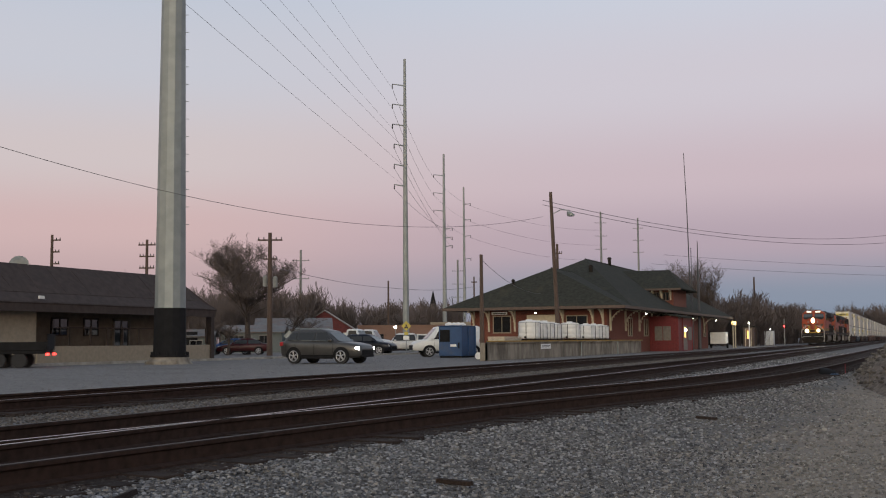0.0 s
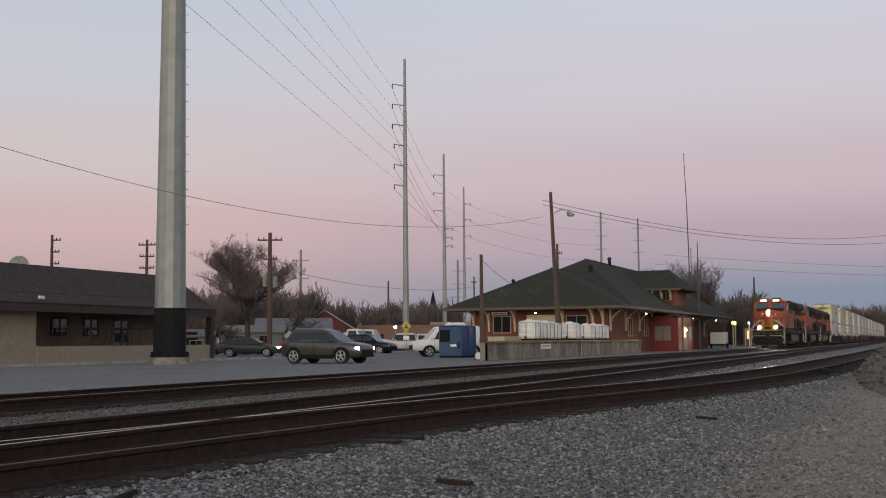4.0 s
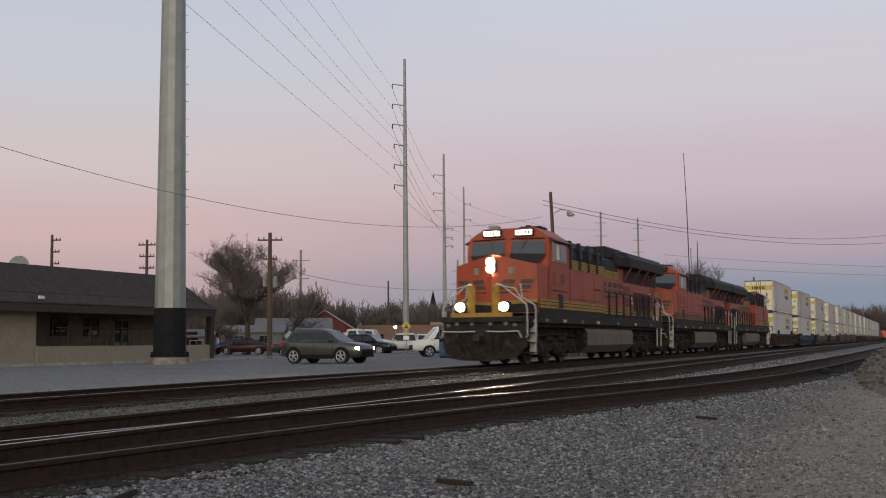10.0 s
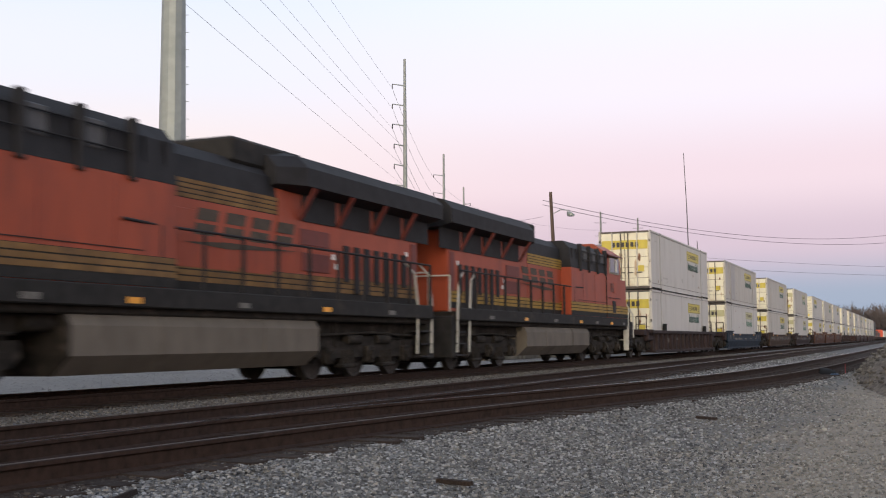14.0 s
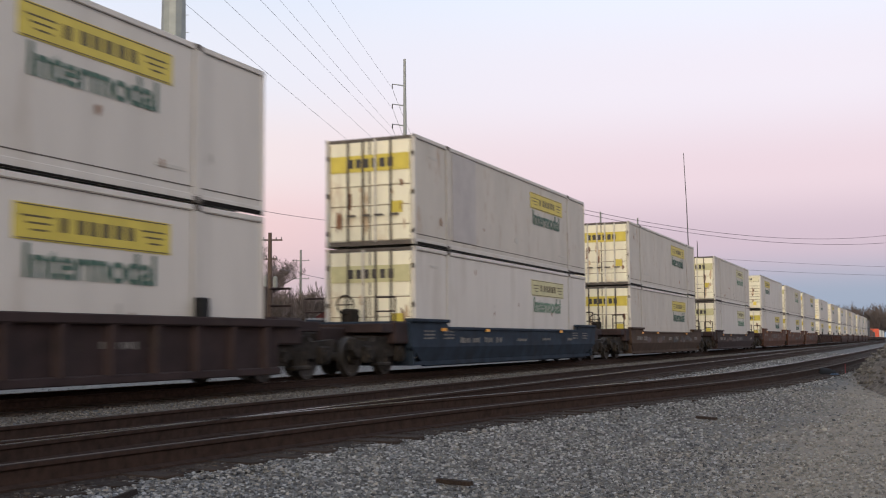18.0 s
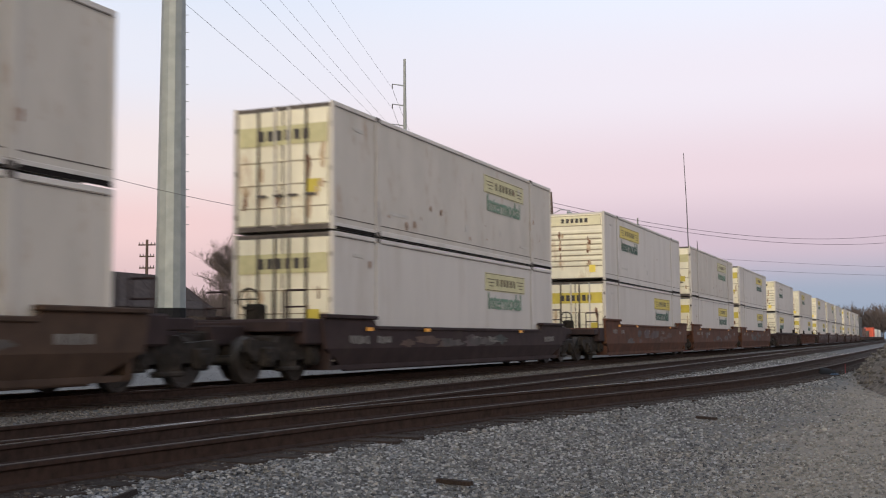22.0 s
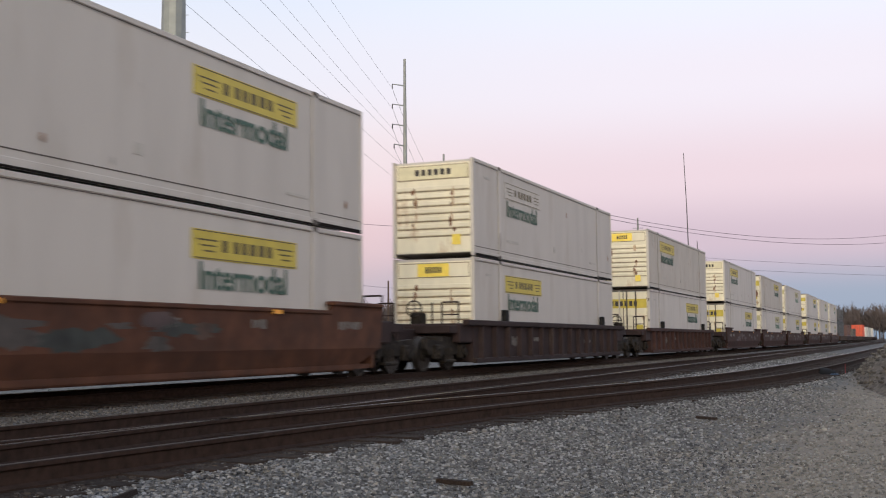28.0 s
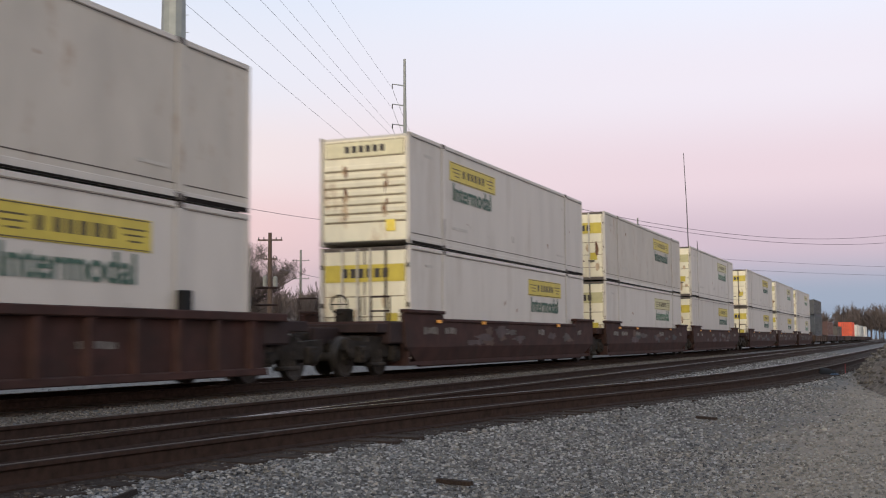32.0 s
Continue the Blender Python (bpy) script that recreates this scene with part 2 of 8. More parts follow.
M_CASTING = mat("dark_casting", (0.10, 0.085, 0.075), 0.7, 0.3, var=0.3, scale=10, bump=0.1)
M_LOGOYEL = mat("yellow_panel_vinyl", (0.50, 0.40, 0.055), 0.5, var=0.1, scale=4, bump=0)
M_LOGOPALE = mat("faded_panel_vinyl", (0.46, 0.43, 0.24), 0.55, var=0.15, scale=3, bump=0)
M_LOGOGREEN = mat("dark_green_lettering", (0.045, 0.10, 0.075), 0.6, var=0.15, bump=0)
M_LOGOFADE = mat("faded_green_lettering", (0.12, 0.21, 0.15), 0.6, var=0.2, bump=0)
M_WELL_RED = mat("rust_brown_well_paint", (0.042, 0.019, 0.016), 0.8, var=0.3, scale=2.5, bump=0.1, spec=0.25, dirt=(0.028, 0.018, 0.016), dirt_amt=0.5, dirt_scale=1.0)
M_WELL_ORG = mat("faded_orange_brown_well_paint", (0.080, 0.034, 0.020), 0.8, var=0.3, scale=2.0, bump=0.1, spec=0.25, dirt=(0.045, 0.024, 0.018), dirt_amt=0.55, dirt_scale=0.8)
M_WELL_BRN = mat("dull_brown_well_paint", (0.052, 0.032, 0.022), 0.8, var=0.3, scale=2.0, bump=0.1, spec=0.25, dirt=(0.038, 0.025, 0.019), dirt_amt=0.4, dirt_scale=0.8)
M_WELL_BLU = mat("navy_well_paint", (0.0165, 0.026, 0.041), 0.8, var=0.35, scale=2.0, bump=0.1, spec=0.2, dirt=(0.022, 0.021, 0.021), dirt_amt=0.3, dirt_scale=0.9)
M_WELL_DRK = mat("plum_black_well_paint", (0.027, 0.0165, 0.0165), 0.8, var=0.3, scale=2.0, bump=0.1, spec=0.25, dirt=(0.042, 0.030, 0.025), dirt_amt=0.3, dirt_scale=1.1)
M_PATCH = mat("stencil_patch_paint", (0.13, 0.12, 0.11), 0.75, var=0.4, scale=6, bump=0)
M_CAN = mat("weathered_grey_can", (0.19, 0.20, 0.19), 0.6, var=0.15, scale=4, bump=0.05)
M_RAILDULL = mat("rust_filmed_rail_head", (0.075, 0.056, 0.047), 0.7, 0.3, var=0.3, scale=6, bump=0.0)
M_REFLECT = mat("amber_reflector", (0.75, 0.33, 0.03), 0.4, var=0.1, bump=0)

def worn_side(m, y0, y1, col):
    """Gravel that wears down to bare brown dirt across a ragged edge."""
    nt = m.node_tree
    N, L = nt.nodes.new, nt.links.new
    p = nt.nodes["Principled BSDF"]
    src = p.inputs["Base Color"].links[0].from_socket
    tc, sp = N("ShaderNodeTexCoord"), N("ShaderNodeSeparateXYZ")
    L(tc.outputs["Object"], sp.inputs[0])
    nz = N("ShaderNodeTexNoise"); nz.inputs["Scale"].default_value = 0.7; nz.inputs["Detail"].default_value = 5
    L(tc.outputs["Object"], nz.inputs["Vector"])
    ad = N("ShaderNodeMath"); ad.operation = "MULTIPLY_ADD"; ad.inputs[1].default_value = 2.4
    L(nz.outputs[0], ad.inputs[0]); L(sp.outputs["Y"], ad.inputs[2])
    mr = N("ShaderNodeMapRange"); mr.interpolation_type = "SMOOTHSTEP"
    mr.inputs[1].default_value, mr.inputs[2].default_value = y0 + 1.2, y1 + 1.2
    L(ad.outputs[0], mr.inputs[0])
    mx = N("ShaderNodeMix"); mx.data_type = "RGBA"
    L(mr.outputs[0], mx.inputs[0]); L(src, mx.inputs[6])
    tone = N("ShaderNodeMix"); tone.data_type = "RGBA"
    L(nz.outputs[0], tone.inputs[0]); tone.inputs[6].default_value = (*[c * 0.75 for c in col], 1); tone.inputs[7].default_value = (*[c * 1.25 for c in col], 1)
    L(tone.outputs[2], mx.inputs[7]); L(mx.outputs[2], p.inputs["Base Color"])


worn_side(M_GRAVEL, -10.9, -12.2, (0.24, 0.205, 0.165))

# ---------- ground ----------
FAR_Z, NEAR_Z = -0.22, -0.36


SPUR = np.array([(-60, -5.47), (-14, -5.5), (0, -6.15), (6, -6.62), (10, -6.95), (12.3, -7.2), (15, -7.62), (18.5, -8.4), (22, -9.0), (27.5, -9.55), (33, -9.85), (41, -10.1), (63, -10.5), (120, -11.0), (400, -13.0)])


def spur_line(x):
    """Centre line of the diverging siding, for an array of x."""
    return sum(w * np.interp(np.asarray(x) + k, SPUR[:, 0], SPUR[:, 1]) for k, w in ((-2.5, 0.25), (0, 0.5), (2.5, 0.25)))


def spur_y(x):
    return float(spur_line(x))


def ground_z(x, y):
    """Level of the ground: railway bed, the lot beyond, and the slope down to the near side."""
    if y > 1.6:
        return FAR_Z
    e = min(-9.0, spur_y(x) - 1.4)
    if y > e:
        return -0.21
    return -0.21 - 0.15 * min(1.0, (e - y) / 2.0)


def build_ground():
    xs = sorted(set([-3000, -900, -300, -120, -60] + list(np.arange(-30, 140.1, 2.0)) + [170, 220, 300, 450, 700, 1100, 1800, 3000]))
    ys = sorted(set([-3000, -900, -300, -120, -60, -40, -30, -24] + list(np.arange(-20, 2.01, 0.5)) + [2.5, 4, 8, 16, 30, 60, 120, 250, 500, 1000, 3000]))
    s = S()
    vs = [(x, y, ground_z(x, y)) for x in xs for y in ys]
    n = len(ys)
    fs = [(i * n + j, (i + 1) * n + j, (i + 1) * n + j + 1, i * n + j + 1) for i in range(len(xs) - 1) for j in range(n - 1)]
    s.add(vs, fs, True)
    tagged(part("ground", s, M_GRAVEL), "grey crushed gravel ground with brown dusty patches", "ground", kind="structure")
    # the lot: a worn asphalt sheet with an uneven edge beyond the far rail
    s = S()
    edge = [(-60 + 5 * i, 1.75 + 0.25 * noise.noise(Vector((i * 0.9, 3, 0)))) for i in range(60)]
    for (xa, ya), (xb, yb) in zip(edge, edge[1:]):
        s.quad((xa, ya, FAR_Z + 0.006), (xb, yb, FAR_Z + 0.006), (xb, 130, FAR_Z + 0.006), (xa, 130, FAR_Z + 0.006))
    tagged(part("parking_lot", s, M_ASPHALT), "worn pale grey asphalt parking lot beside the tracks", "parking lot", kind="structure")


build_ground()

GAUGE = 0.755


RAIL_PROF = [(-0.07, -0.17), (0.07, -0.17), (0.07, -0.155), (0.012, -0.135), (0.012, -0.045), (0.036, -0.03), (0.036, -0.004), (0.028, 0.0), (-0.028, 0.0), (-0.036, -0.004), (-0.036, -0.03), (-0.012, -0.045), (-0.012, -0.135), (-0.07, -0.155)]


def line_of(fn, x0, x1, step):
    n = max(2, int((x1 - x0) / step) + 1)
    return [(x0 + (x1 - x0) * i / (n - 1), fn(x0 + (x1 - x0) * i / (n - 1))) for i in range(n)]


def sweep_rail(pts, side):
    rings, tops = [], []
    for i, (x, y) in enumerate(pts):
        a, b = pts[max(0, i - 1)], pts[min(len(pts) - 1, i + 1)]
        d = Vector((b[0] - a[0], b[1] - a[1], 0)).normalized()
        nrm = Vector((-d.y, d.x, 0))
        c = Vector((x, y, 0)) + nrm * side
        rings.append([c + nrm * u + Vector((0, 0, v - 0.004)) for u, v in RAIL_PROF])
        tops.append([c + nrm * 0.028, c - nrm * 0.028])
    body = S().loft(rings, False)
    top = S()
    for (a, b), (c, d) in zip(tops, tops[1:]):
        top.quad(a, b, d, c)
    return body, top


def build_track(name, label, fn, x0, x1, step, tie0, tie1, half_bed, near_bed, dull=()):
    t = thing(name, label, "railway track", kind="structure")
    pts = line_of(fn, x0, x1, step)
    for side in (GAUGE, -GAUGE):
        body, top = sweep_rail(pts, side)
        r = part("rail", body, M_RAIL, t)
        part("rail_head", top, M_RAILDULL if side in dull else M_RAILTOP, r, "rust-filmed running surface" if side in dull else "polished steel running surface")
    # dark bed with a ragged edge
    s = S()
    bp = line_of(fn, x0, x1, 0.6 if x1 - x0 < 200 else 1.2)
    prev = None
    for i, (x, y) in enumerate(bp):
        j1 = 0.22 * noise.noise(Vector((x * 0.8, y, 1.7))) + 0.1 * noise.noise(Vector((x * 3.1, y, 7)))
        j2 = 0.28 * noise.noise(Vector((x * 0.7, y, 4.1))) + 0.14 * noise.noise(Vector((x * 2.7, y, 9)))
        row = [(x, y + half_bed + j1, -0.213), (x, y + 1.2, -0.176), (x, y, -0.172), (x, y - 1.2, -0.176), (x, y - near_bed + j2, -0.213)]
        if prev:
            for k in range(4):
                s.quad(prev[k], row[k], row[k + 1], prev[k + 1])
        prev = row
    part("ballast_bed", s, M_BED, t, "dark oil-stained ballast between and beside the rails")
    tie = S().box(-0.115, 0.115, -1.3, 1.3, -0.17, 0.0, 0.012).mesh("tie")
    tie.materials.append(M_TIE)
    x = tie0
    rng = random.Random(len(name) + int(x1))
    while x < tie1:
        y = fn(x)
        a = math.degrees(math.atan2(fn(x + 1) - fn(x - 1), 2))
        part("tie", tie, None, t, m=pose(x, y + rng.uniform(-0.05, 0.05), -0.162 + rng.uniform(-0.012, 0.004), 0, 0, a + rng.uniform(-1, 1)))
        x += 0.5 + rng.uniform(-0.03, 0.03)
    return t


build_track("main_track", "straight main railway track with rusty rails", lambda x: 0.0, -220, 900, 60, 4, 90, 1.7, 1.2)
build_track("second_track", "straight second track joined by a siding turnout", lambda x: -5.47, -60, 900, 40, 2, 80, 0.95, 1.5, (GAUGE,))
build_track("siding_track", "curved siding track leaving the second track", spur_y, -14, 300, 1.5, 3, 60, 0.9, 1.12, (-GAUGE,))


# ---------- the train ----------
SPEED = 12.8726
TRAIN = []      # (object, x at 20 s)


def text_mesh(word, size, material):
    cu = bpy.data.curves.new("lettering", "FONT")
    cu.body, cu.size, cu.extrude, cu.offset = word, size, 0.003, 0.012
    ob = bpy.data.objects.new("lettering", cu)
    scene.collection.objects.link(ob)
    bpy.context.view_layer.update()
    me = bpy.data.meshes.new_from_object(ob.evaluated_get(bpy.context.evaluated_depsgraph_get()))
    bpy.data.objects.remove(ob)
    bpy.data.curves.remove(cu)
    me.materials.clear()
    me.materials.append(material)
    return me


def truck_shapes(axles, spacing):
    """Side frames, axle boxes and springs of one truck, centred on x = 0."""
    half = spacing * (axles - 1) / 2
    fr = S()
    for sy in (-1, 1):
        y0, y1 = sy * 0.98, sy * 1.16
        prof = [(-half - 0.62, 0.62), (-half - 0.4, 0.45), (half + 0.4, 0.45), (half + 0.62, 0.62), (half + 0.55, 0.86), (half * 0.5, 0.80), (0.3, 0.93), (-0.3, 0.93), (-half * 0.5, 0.80), (-half - 0.55, 0.86)]
        fr.prism(prof, "y", min(y0, y1), max(y0, y1))
        for i in range(axles):
            x = -half + i * spacing
            fr.box(x - 0.2, x + 0.2, sy * 1.1, sy * 1.27, 0.32, 0.72, 0.04)
            fr.tube((x, sy * 1.2, 0.5), (x, sy * 1.33, 0.5), 0.13, 0.12, 10)
        for i in range(axles - 1):
            x = -half + (i + 0.5) * spacing
            for dx in (-0.22, 0, 0.22):
                fr.tube((x + dx, sy * 1.12, 0.3), (x + dx, sy * 1.12, 0.62), 0.09, 0.09, 8)
            fr.box(x - 0.36, x + 0.36, sy * 1.0, sy * 1.24, 0.22, 0.32, 0.03)
    fr.box(-0.35, 0.35, -1.0, 1.0, 0.5, 0.95, 0.05)
    if axles == 3:
        for i in range(axles):
            x = -half + i * spacing
            fr.box(x + 0.1, x + 0.85, -0.6, 0.6, 0.22, 0.85, 0.08)
        for sy in (-1, 1):
            fr.box(-half - 0.5, half + 0.5, sy * 0.85, sy * 1.0, 0.5, 1.0, 0.03)
            fr.tube((-half * 0.55, sy * 1.16, 0.86), (-half * 0.2, sy * 1.16, 0.86), 0.11, 0.11, 10)
            fr.tube((half * 0.2, sy * 1.16, 0.86), (half * 0.55, sy * 1.16, 0.86), 0.11, 0.11, 10)
            fr.path([(-half - 0.4, sy * 1.2, 0.95), (0, sy * 1.22, 1.02), (half + 0.4, sy * 1.2, 0.95)], 0.03)
    else:
        fr.box(-0.85, 0.85, -0.6, 0.6, 0.35, 0.85, 0.08)
    return fr


def wheelset(r):
    rows = [(-1.0, 0.09), (-0.88, 0.09), (-0.88, 0.18), (-0.80, 0.20), (-0.795, r - 0.09), (-0.815, r - 0.07), (-0.815, r), (-0.69, r), (-0.685, r + 0.028), (-0.655, r + 0.028), (-0.65, r - 0.08), (-0.66, 0.2), (-0.6, 0.1)]
    rows += [(-y, q) for y, q in reversed(rows)]
    w = S().loft([[(q * math.cos(2 * math.pi * i / 24), y, q * math.sin(2 * math.pi * i / 24)) for i in range(24)] for y, q in rows])
    return w.mesh("wheelset")


W_BIG, W_SMALL = wheelset(0.52), wheelset(0.46)
for _w in (W_BIG, W_SMALL):
    _w.materials.append(M_WHEEL)
WHEELS = []     # (object, radius, local pose)


def add_truck(parent, x, axles, spacing, big, name="truck"):
    half = spacing * (axles - 1) / 2
    t = part(name, TRUCKS[(axles, spacing)], None, parent, "dusty cast steel truck frame", pose(x, 0, 0))
    for i in range(axles):
        r = 0.52 if big else 0.46
        w = part("wheelset", W_BIG if big else W_SMALL, None, t, "worn steel wheels on an axle")
        w.matrix_parent_inverse = Matrix.Translation((-half + i * spacing, 0, r))
        WHEELS.append((w, r))
    return t


TRUCKS = {}
for _k in ((3, 2.0), (2, 1.78)):
    TRUCKS[_k] = truck_shapes(*_k).mesh("truck")
    TRUCKS[_k].materials.append(M_TRUCK)


def coupler(parent, x, d):
    s = S().box(x, x + d * 0.55, -0.09, 0.09, 0.78, 0.98, 0.02).box(x - d * 0.22, x + d * 0.05, -0.17, 0.15, 0.74, 1.04, 0.04)
    part("coupler", s, M_TRUCK, parent)


def bars(parent, name, material, plane, spots, m=None, label=""):
    """Flat painted bars: each spot is u0, u1, v0, v1 in the side plane y = plane."""
    s = S()
    for u0, u1, v0, v1 in spots:
        s.box(u0, u1, plane - 0.004, plane + 0.004, v0, v1)
    return part(name, s, material, parent, label, m)


def octagon_x(x, y, z, r, n=14):
    return [(x, y + r * math.cos(2 * math.pi * i / n), z + r * math.sin(2 * math.pi * i / n)) for i in range(n)]


def locomotive(label, lit, stripe, bright_cabinet=True):
    """A six-axle diesel, front coupler at x = 0, running towards -x."""
    t = thing("locomotive", label, "locomotive", group="locomotives heading the train")
    part("underframe", S().box(0.95, 21.65, -1.40, 1.40, 1.25, 1.62, 0.03).box(1.0, 21.4, -1.1, 1.1, 0.98, 1.25), M_TRUCK, t)
    for sy in (-1, 1):
        part("side_sill", S().box(1.95, 21.5, sy * 1.40, sy * 1.53, 1.38, 1.72, 0.02), M_SILL, t, "sooty grey side sill")
    tank = [(-1.36, 1.25), (1.36, 1.25), (1.45, 1.08), (1.45, 0.62), (1.12, 0.32), (-1.12, 0.32), (-1.45, 0.62), (-1.45, 1.08)]
    tk = part("fuel_tank", S().prism(tank, "x", 8.0, 15.55), M_TANK, t, "dusty grey fuel tank")
    for x in (10.2, 13.4):
        part("tank_band", S().prism([(y * 1.008, z) for y, z in tank], "x", x, x + 0.06), M_TANK, tk)
    # Added cap that only darkens the tank's forward face.
    part("tank_end", S().prism([(y * 1.004, z * 1.0 + 0.002) for y, z in tank], "x", 7.93, 8.0), M_TRUCK, tk, "dark cap added over the front of the tank")
    for x in (4.7, 18.4):
        add_truck(t, x, 3, 2.0, True)
    for sy in (-1, 1):
        for x in (2.6, 6.6, 16.6, 20.2):
            part("sand_pipe", S().path([(x, sy * 1.2, 1.3), (x + 0.1, sy * 1.22, 0.7), (x + 0.3, sy * 0.9, 0.25)], 0.025), M_TRUCK, t)
        part("air_tank", S().tube((7.3, sy * 1.1, 1.12), (7.95, sy * 1.1, 1.12), 0.14, 0.14, 12), M_TRUCK, t)
    def plow(dx):
        return [(0.60 + dx, -1.42, 1.02), (0.42 + dx, -0.75, 1.04), (0.42 + dx, 0.75, 1.04), (0.60 + dx, 1.42, 1.02), (0.62 + dx, 1.44, 0.62), (0.42 + dx, 1.18, 0.26), (0.16 + dx, 0.55, 0.17), (0.02 + dx, 0.0, 0.16), (0.16 + dx, -0.55, 0.17), (0.42 + dx, -1.18, 0.26), (0.62 + dx, -1.44, 0.62)]
    part("pilot", S().loft([plow(0.0), plow(0.16)]), M_TRUCK, t, "grimy dusty snowplough pilot")
    part("pilot_beam", S().box(0.62, 0.95, -1.40, 1.40, 0.55, 1.28, 0.03), M_LOCOBLACK, t)
    part("draft_pocket", S().box(0.40, 0.64, -0.32, 0.32, 0.70, 1.24, 0.04), M_LOCOBLACK, t)
    part("anticlimber", S().box(0.42, 0.98, -1.42, 1.42, 1.40, 1.60, 0.03), M_SILL, t)
    part("end_beam", S().box(0.56, 0.98, -1.42, 1.42, 1.02, 1.40, 0.03), M_LOCOBLACK, t)
    part("platform_edge", S().box(0.40, 0.44, -1.06, 1.06, 1.58, 1.72), M_YELLOW, t, "yellow platform edge")
    part("rear_pilot", S().box(21.4, 21.8, -1.4, 1.4, 0.35, 1.5, 0.03), M_SILL, t)
    coupler(t, 0.35, -1), coupler(t, 21.85, 1)
    for y in (-0.75, -0.5, 0.5, 0.75):
        part("air_hose", S().path([(0.40, y, 1.2), (0.26, y, 0.95), (0.24, y * 0.92, 0.65), (0.36, y * 0.85, 0.5)], 0.026), M_BLACK, t)
    # blunt nose with a shallow prow, flush with the cab sides
    lo = [(1.86, -1.47, 1.72), (1.44, 0, 1.72), (1.86, 1.47, 1.72)]
    hi = [(1.90, -1.44, 3.36), (1.50, 0, 3.70), (1.90, 1.44, 3.36)]
    bk = [(3.0, -1.47, 3.34), (3.0, 0, 3.66), (3.0, 1.47, 3.34)]
    bl = [(3.0, -1.5, 1.72), (3.0, 0, 1.72), (3.0, 1.5, 1.72)]
    nose = S().add(lo + hi + bk + bl, [(0, 1, 4, 3), (1, 2, 5, 4), (3, 4, 7, 6), (4, 5, 8, 7), (0, 3, 6, 9), (2, 11, 8, 5), (9, 10, 1, 0), (10, 11, 2, 1), (6, 7, 10, 9), (7, 8, 11, 10)])
    nb = part("nose", nose, M_ORANGE, t, "blunt orange nose")
    def face(y, z, off=0.012):
        x = 1.44 + 0.42 * abs(y) / 1.47 + (z - 1.72) * 0.03
        return (x - off, y, z)
    part("nose_door", S().loft([[face(y, z, 0.004) for y, z in ((0.6, 2.2), (1.15, 2.25), (1.15, 3.05), (0.6, 3.05))], [face(y, z, 0.022) for y, z in ((0.62, 2.22), (1.13, 2.27), (1.13, 3.03), (0.62, 3.03))]]), M_ORANGE, nb)
    for sg in (-1, 1):
        for k in range(2):
            y0 = sg * (0.22 + 0.60 * k)
            y1 = y0 + sg * 0.50
            em = part("nose_emblem", S().quad(face(y0 + sg * 0.08, 2.71, 0.026), face(y1, 2.71, 0.026), face(y1 + sg * 0.06, 2.85, 0.026), face(y0 + sg * 0.13, 2.85, 0.026)), M_EMBLEM, nb, "faded dark slanted emblem bar")
            part("emblem_bar", S().quad(face(y0, 2.52, 0.026), face(y1 - sg * 0.08, 2.53, 0.026), face(y1 - sg * 0.03, 2.66, 0.026), face(y0 + sg * 0.06, 2.66, 0.026)), M_EMBLEM, em)
        part("emblem_wing", S().quad(face(sg * 0.2, 2.38, 0.026), face(sg * 1.30, 2.42, 0.026), face(sg * 1.1, 2.46, 0.026), face(sg * 0.2, 2.43, 0.026)), M_EMBLEM, nb)
        part("nose_chevron", S().quad(face(sg * 0.03, 1.98), face(sg * 1.45, 2.08), face(sg * 1.45, 2.20), face(sg * 0.03, 2.09)), M_YELLOW, nb)
        part("nose_skirt", S().quad(face(sg * 0.02, 1.74, 0.008), face(sg * 1.46, 1.74, 0.008), face(sg * 1.46, 2.09, 0.008), face(sg * 0.02, 1.99, 0.008)), M_SILL, nb)
        part("class_lamp", S().box(1.62, 1.74, sg * 0.62 - 0.09, sg * 0.62 + 0.09, 3.02, 3.26, 0.03), M_CAN, nb)
    # cab
    prof = [(-1.52, 1.72), (-1.53, 4.08), (-1.46, 4.40), (-0.95, 4.74), (0.95, 4.74), (1.46, 4.40), (1.53, 4.08), (1.52, 1.72)]
    cab = S().loft([[(2.95 if z < 3.5 else 2.98 + (z - 3.5) * 0.25, y * 0.99, z) for y, z in prof], [(5.45, y, z) for y, z in prof]])
    cb = part("cab", cab, M_ORANGE, t)
    def shield(y, z, off=0.015):
        return (2.98 + (z - 3.5) * 0.25 - off, y, z)
    for sg in (-1, 1):
        part("windshield_mask", S().quad(shield(sg * 0.10, 3.58, 0.05), shield(sg * 1.08, 3.38, 0.05), shield(sg * 1.40, 3.78, 0.012), shield(sg * 0.10, 3.86, 0.012)), M_LOCOBLACK, cb)
        part("windshield", S().quad(shield(sg * 0.14, 3.84), shield(sg * 1.38, 3.78), shield(sg * 1.32, 4.25), shield(sg * 0.14, 4.28)), M_CABGLASS, cb, "sloping windshield pane reflecting the sky")
        part("wiper", S().tube(shield(sg * 0.7, 4.30, 0.03), shield(sg * 0.5, 3.98, 0.03), 0.014, 0.010, 5), M_LOCOBLACK, cb)
        part("brow_bar", S().tube(shield(sg * 0.12, 4.36, 0.02), shield(sg * 1.34, 4.33, 0.02), 0.025, 0.025, 6), M_SILL, cb)
        part("number_board", S().box(3.10, 3.36, sg * 0.59 - 0.34, sg * 0.59 + 0.34, 4.43, 4.69, 0.02), M_LOCOBLACK, cb)
        part("number_glass", S().box(3.085, 3.10, sg * 0.59 - 0.29, sg * 0.59 + 0.29, 4.47, 4.65), M_BOARD if lit else M_SILL, cb, "lit white number board" if lit else "dark number board")
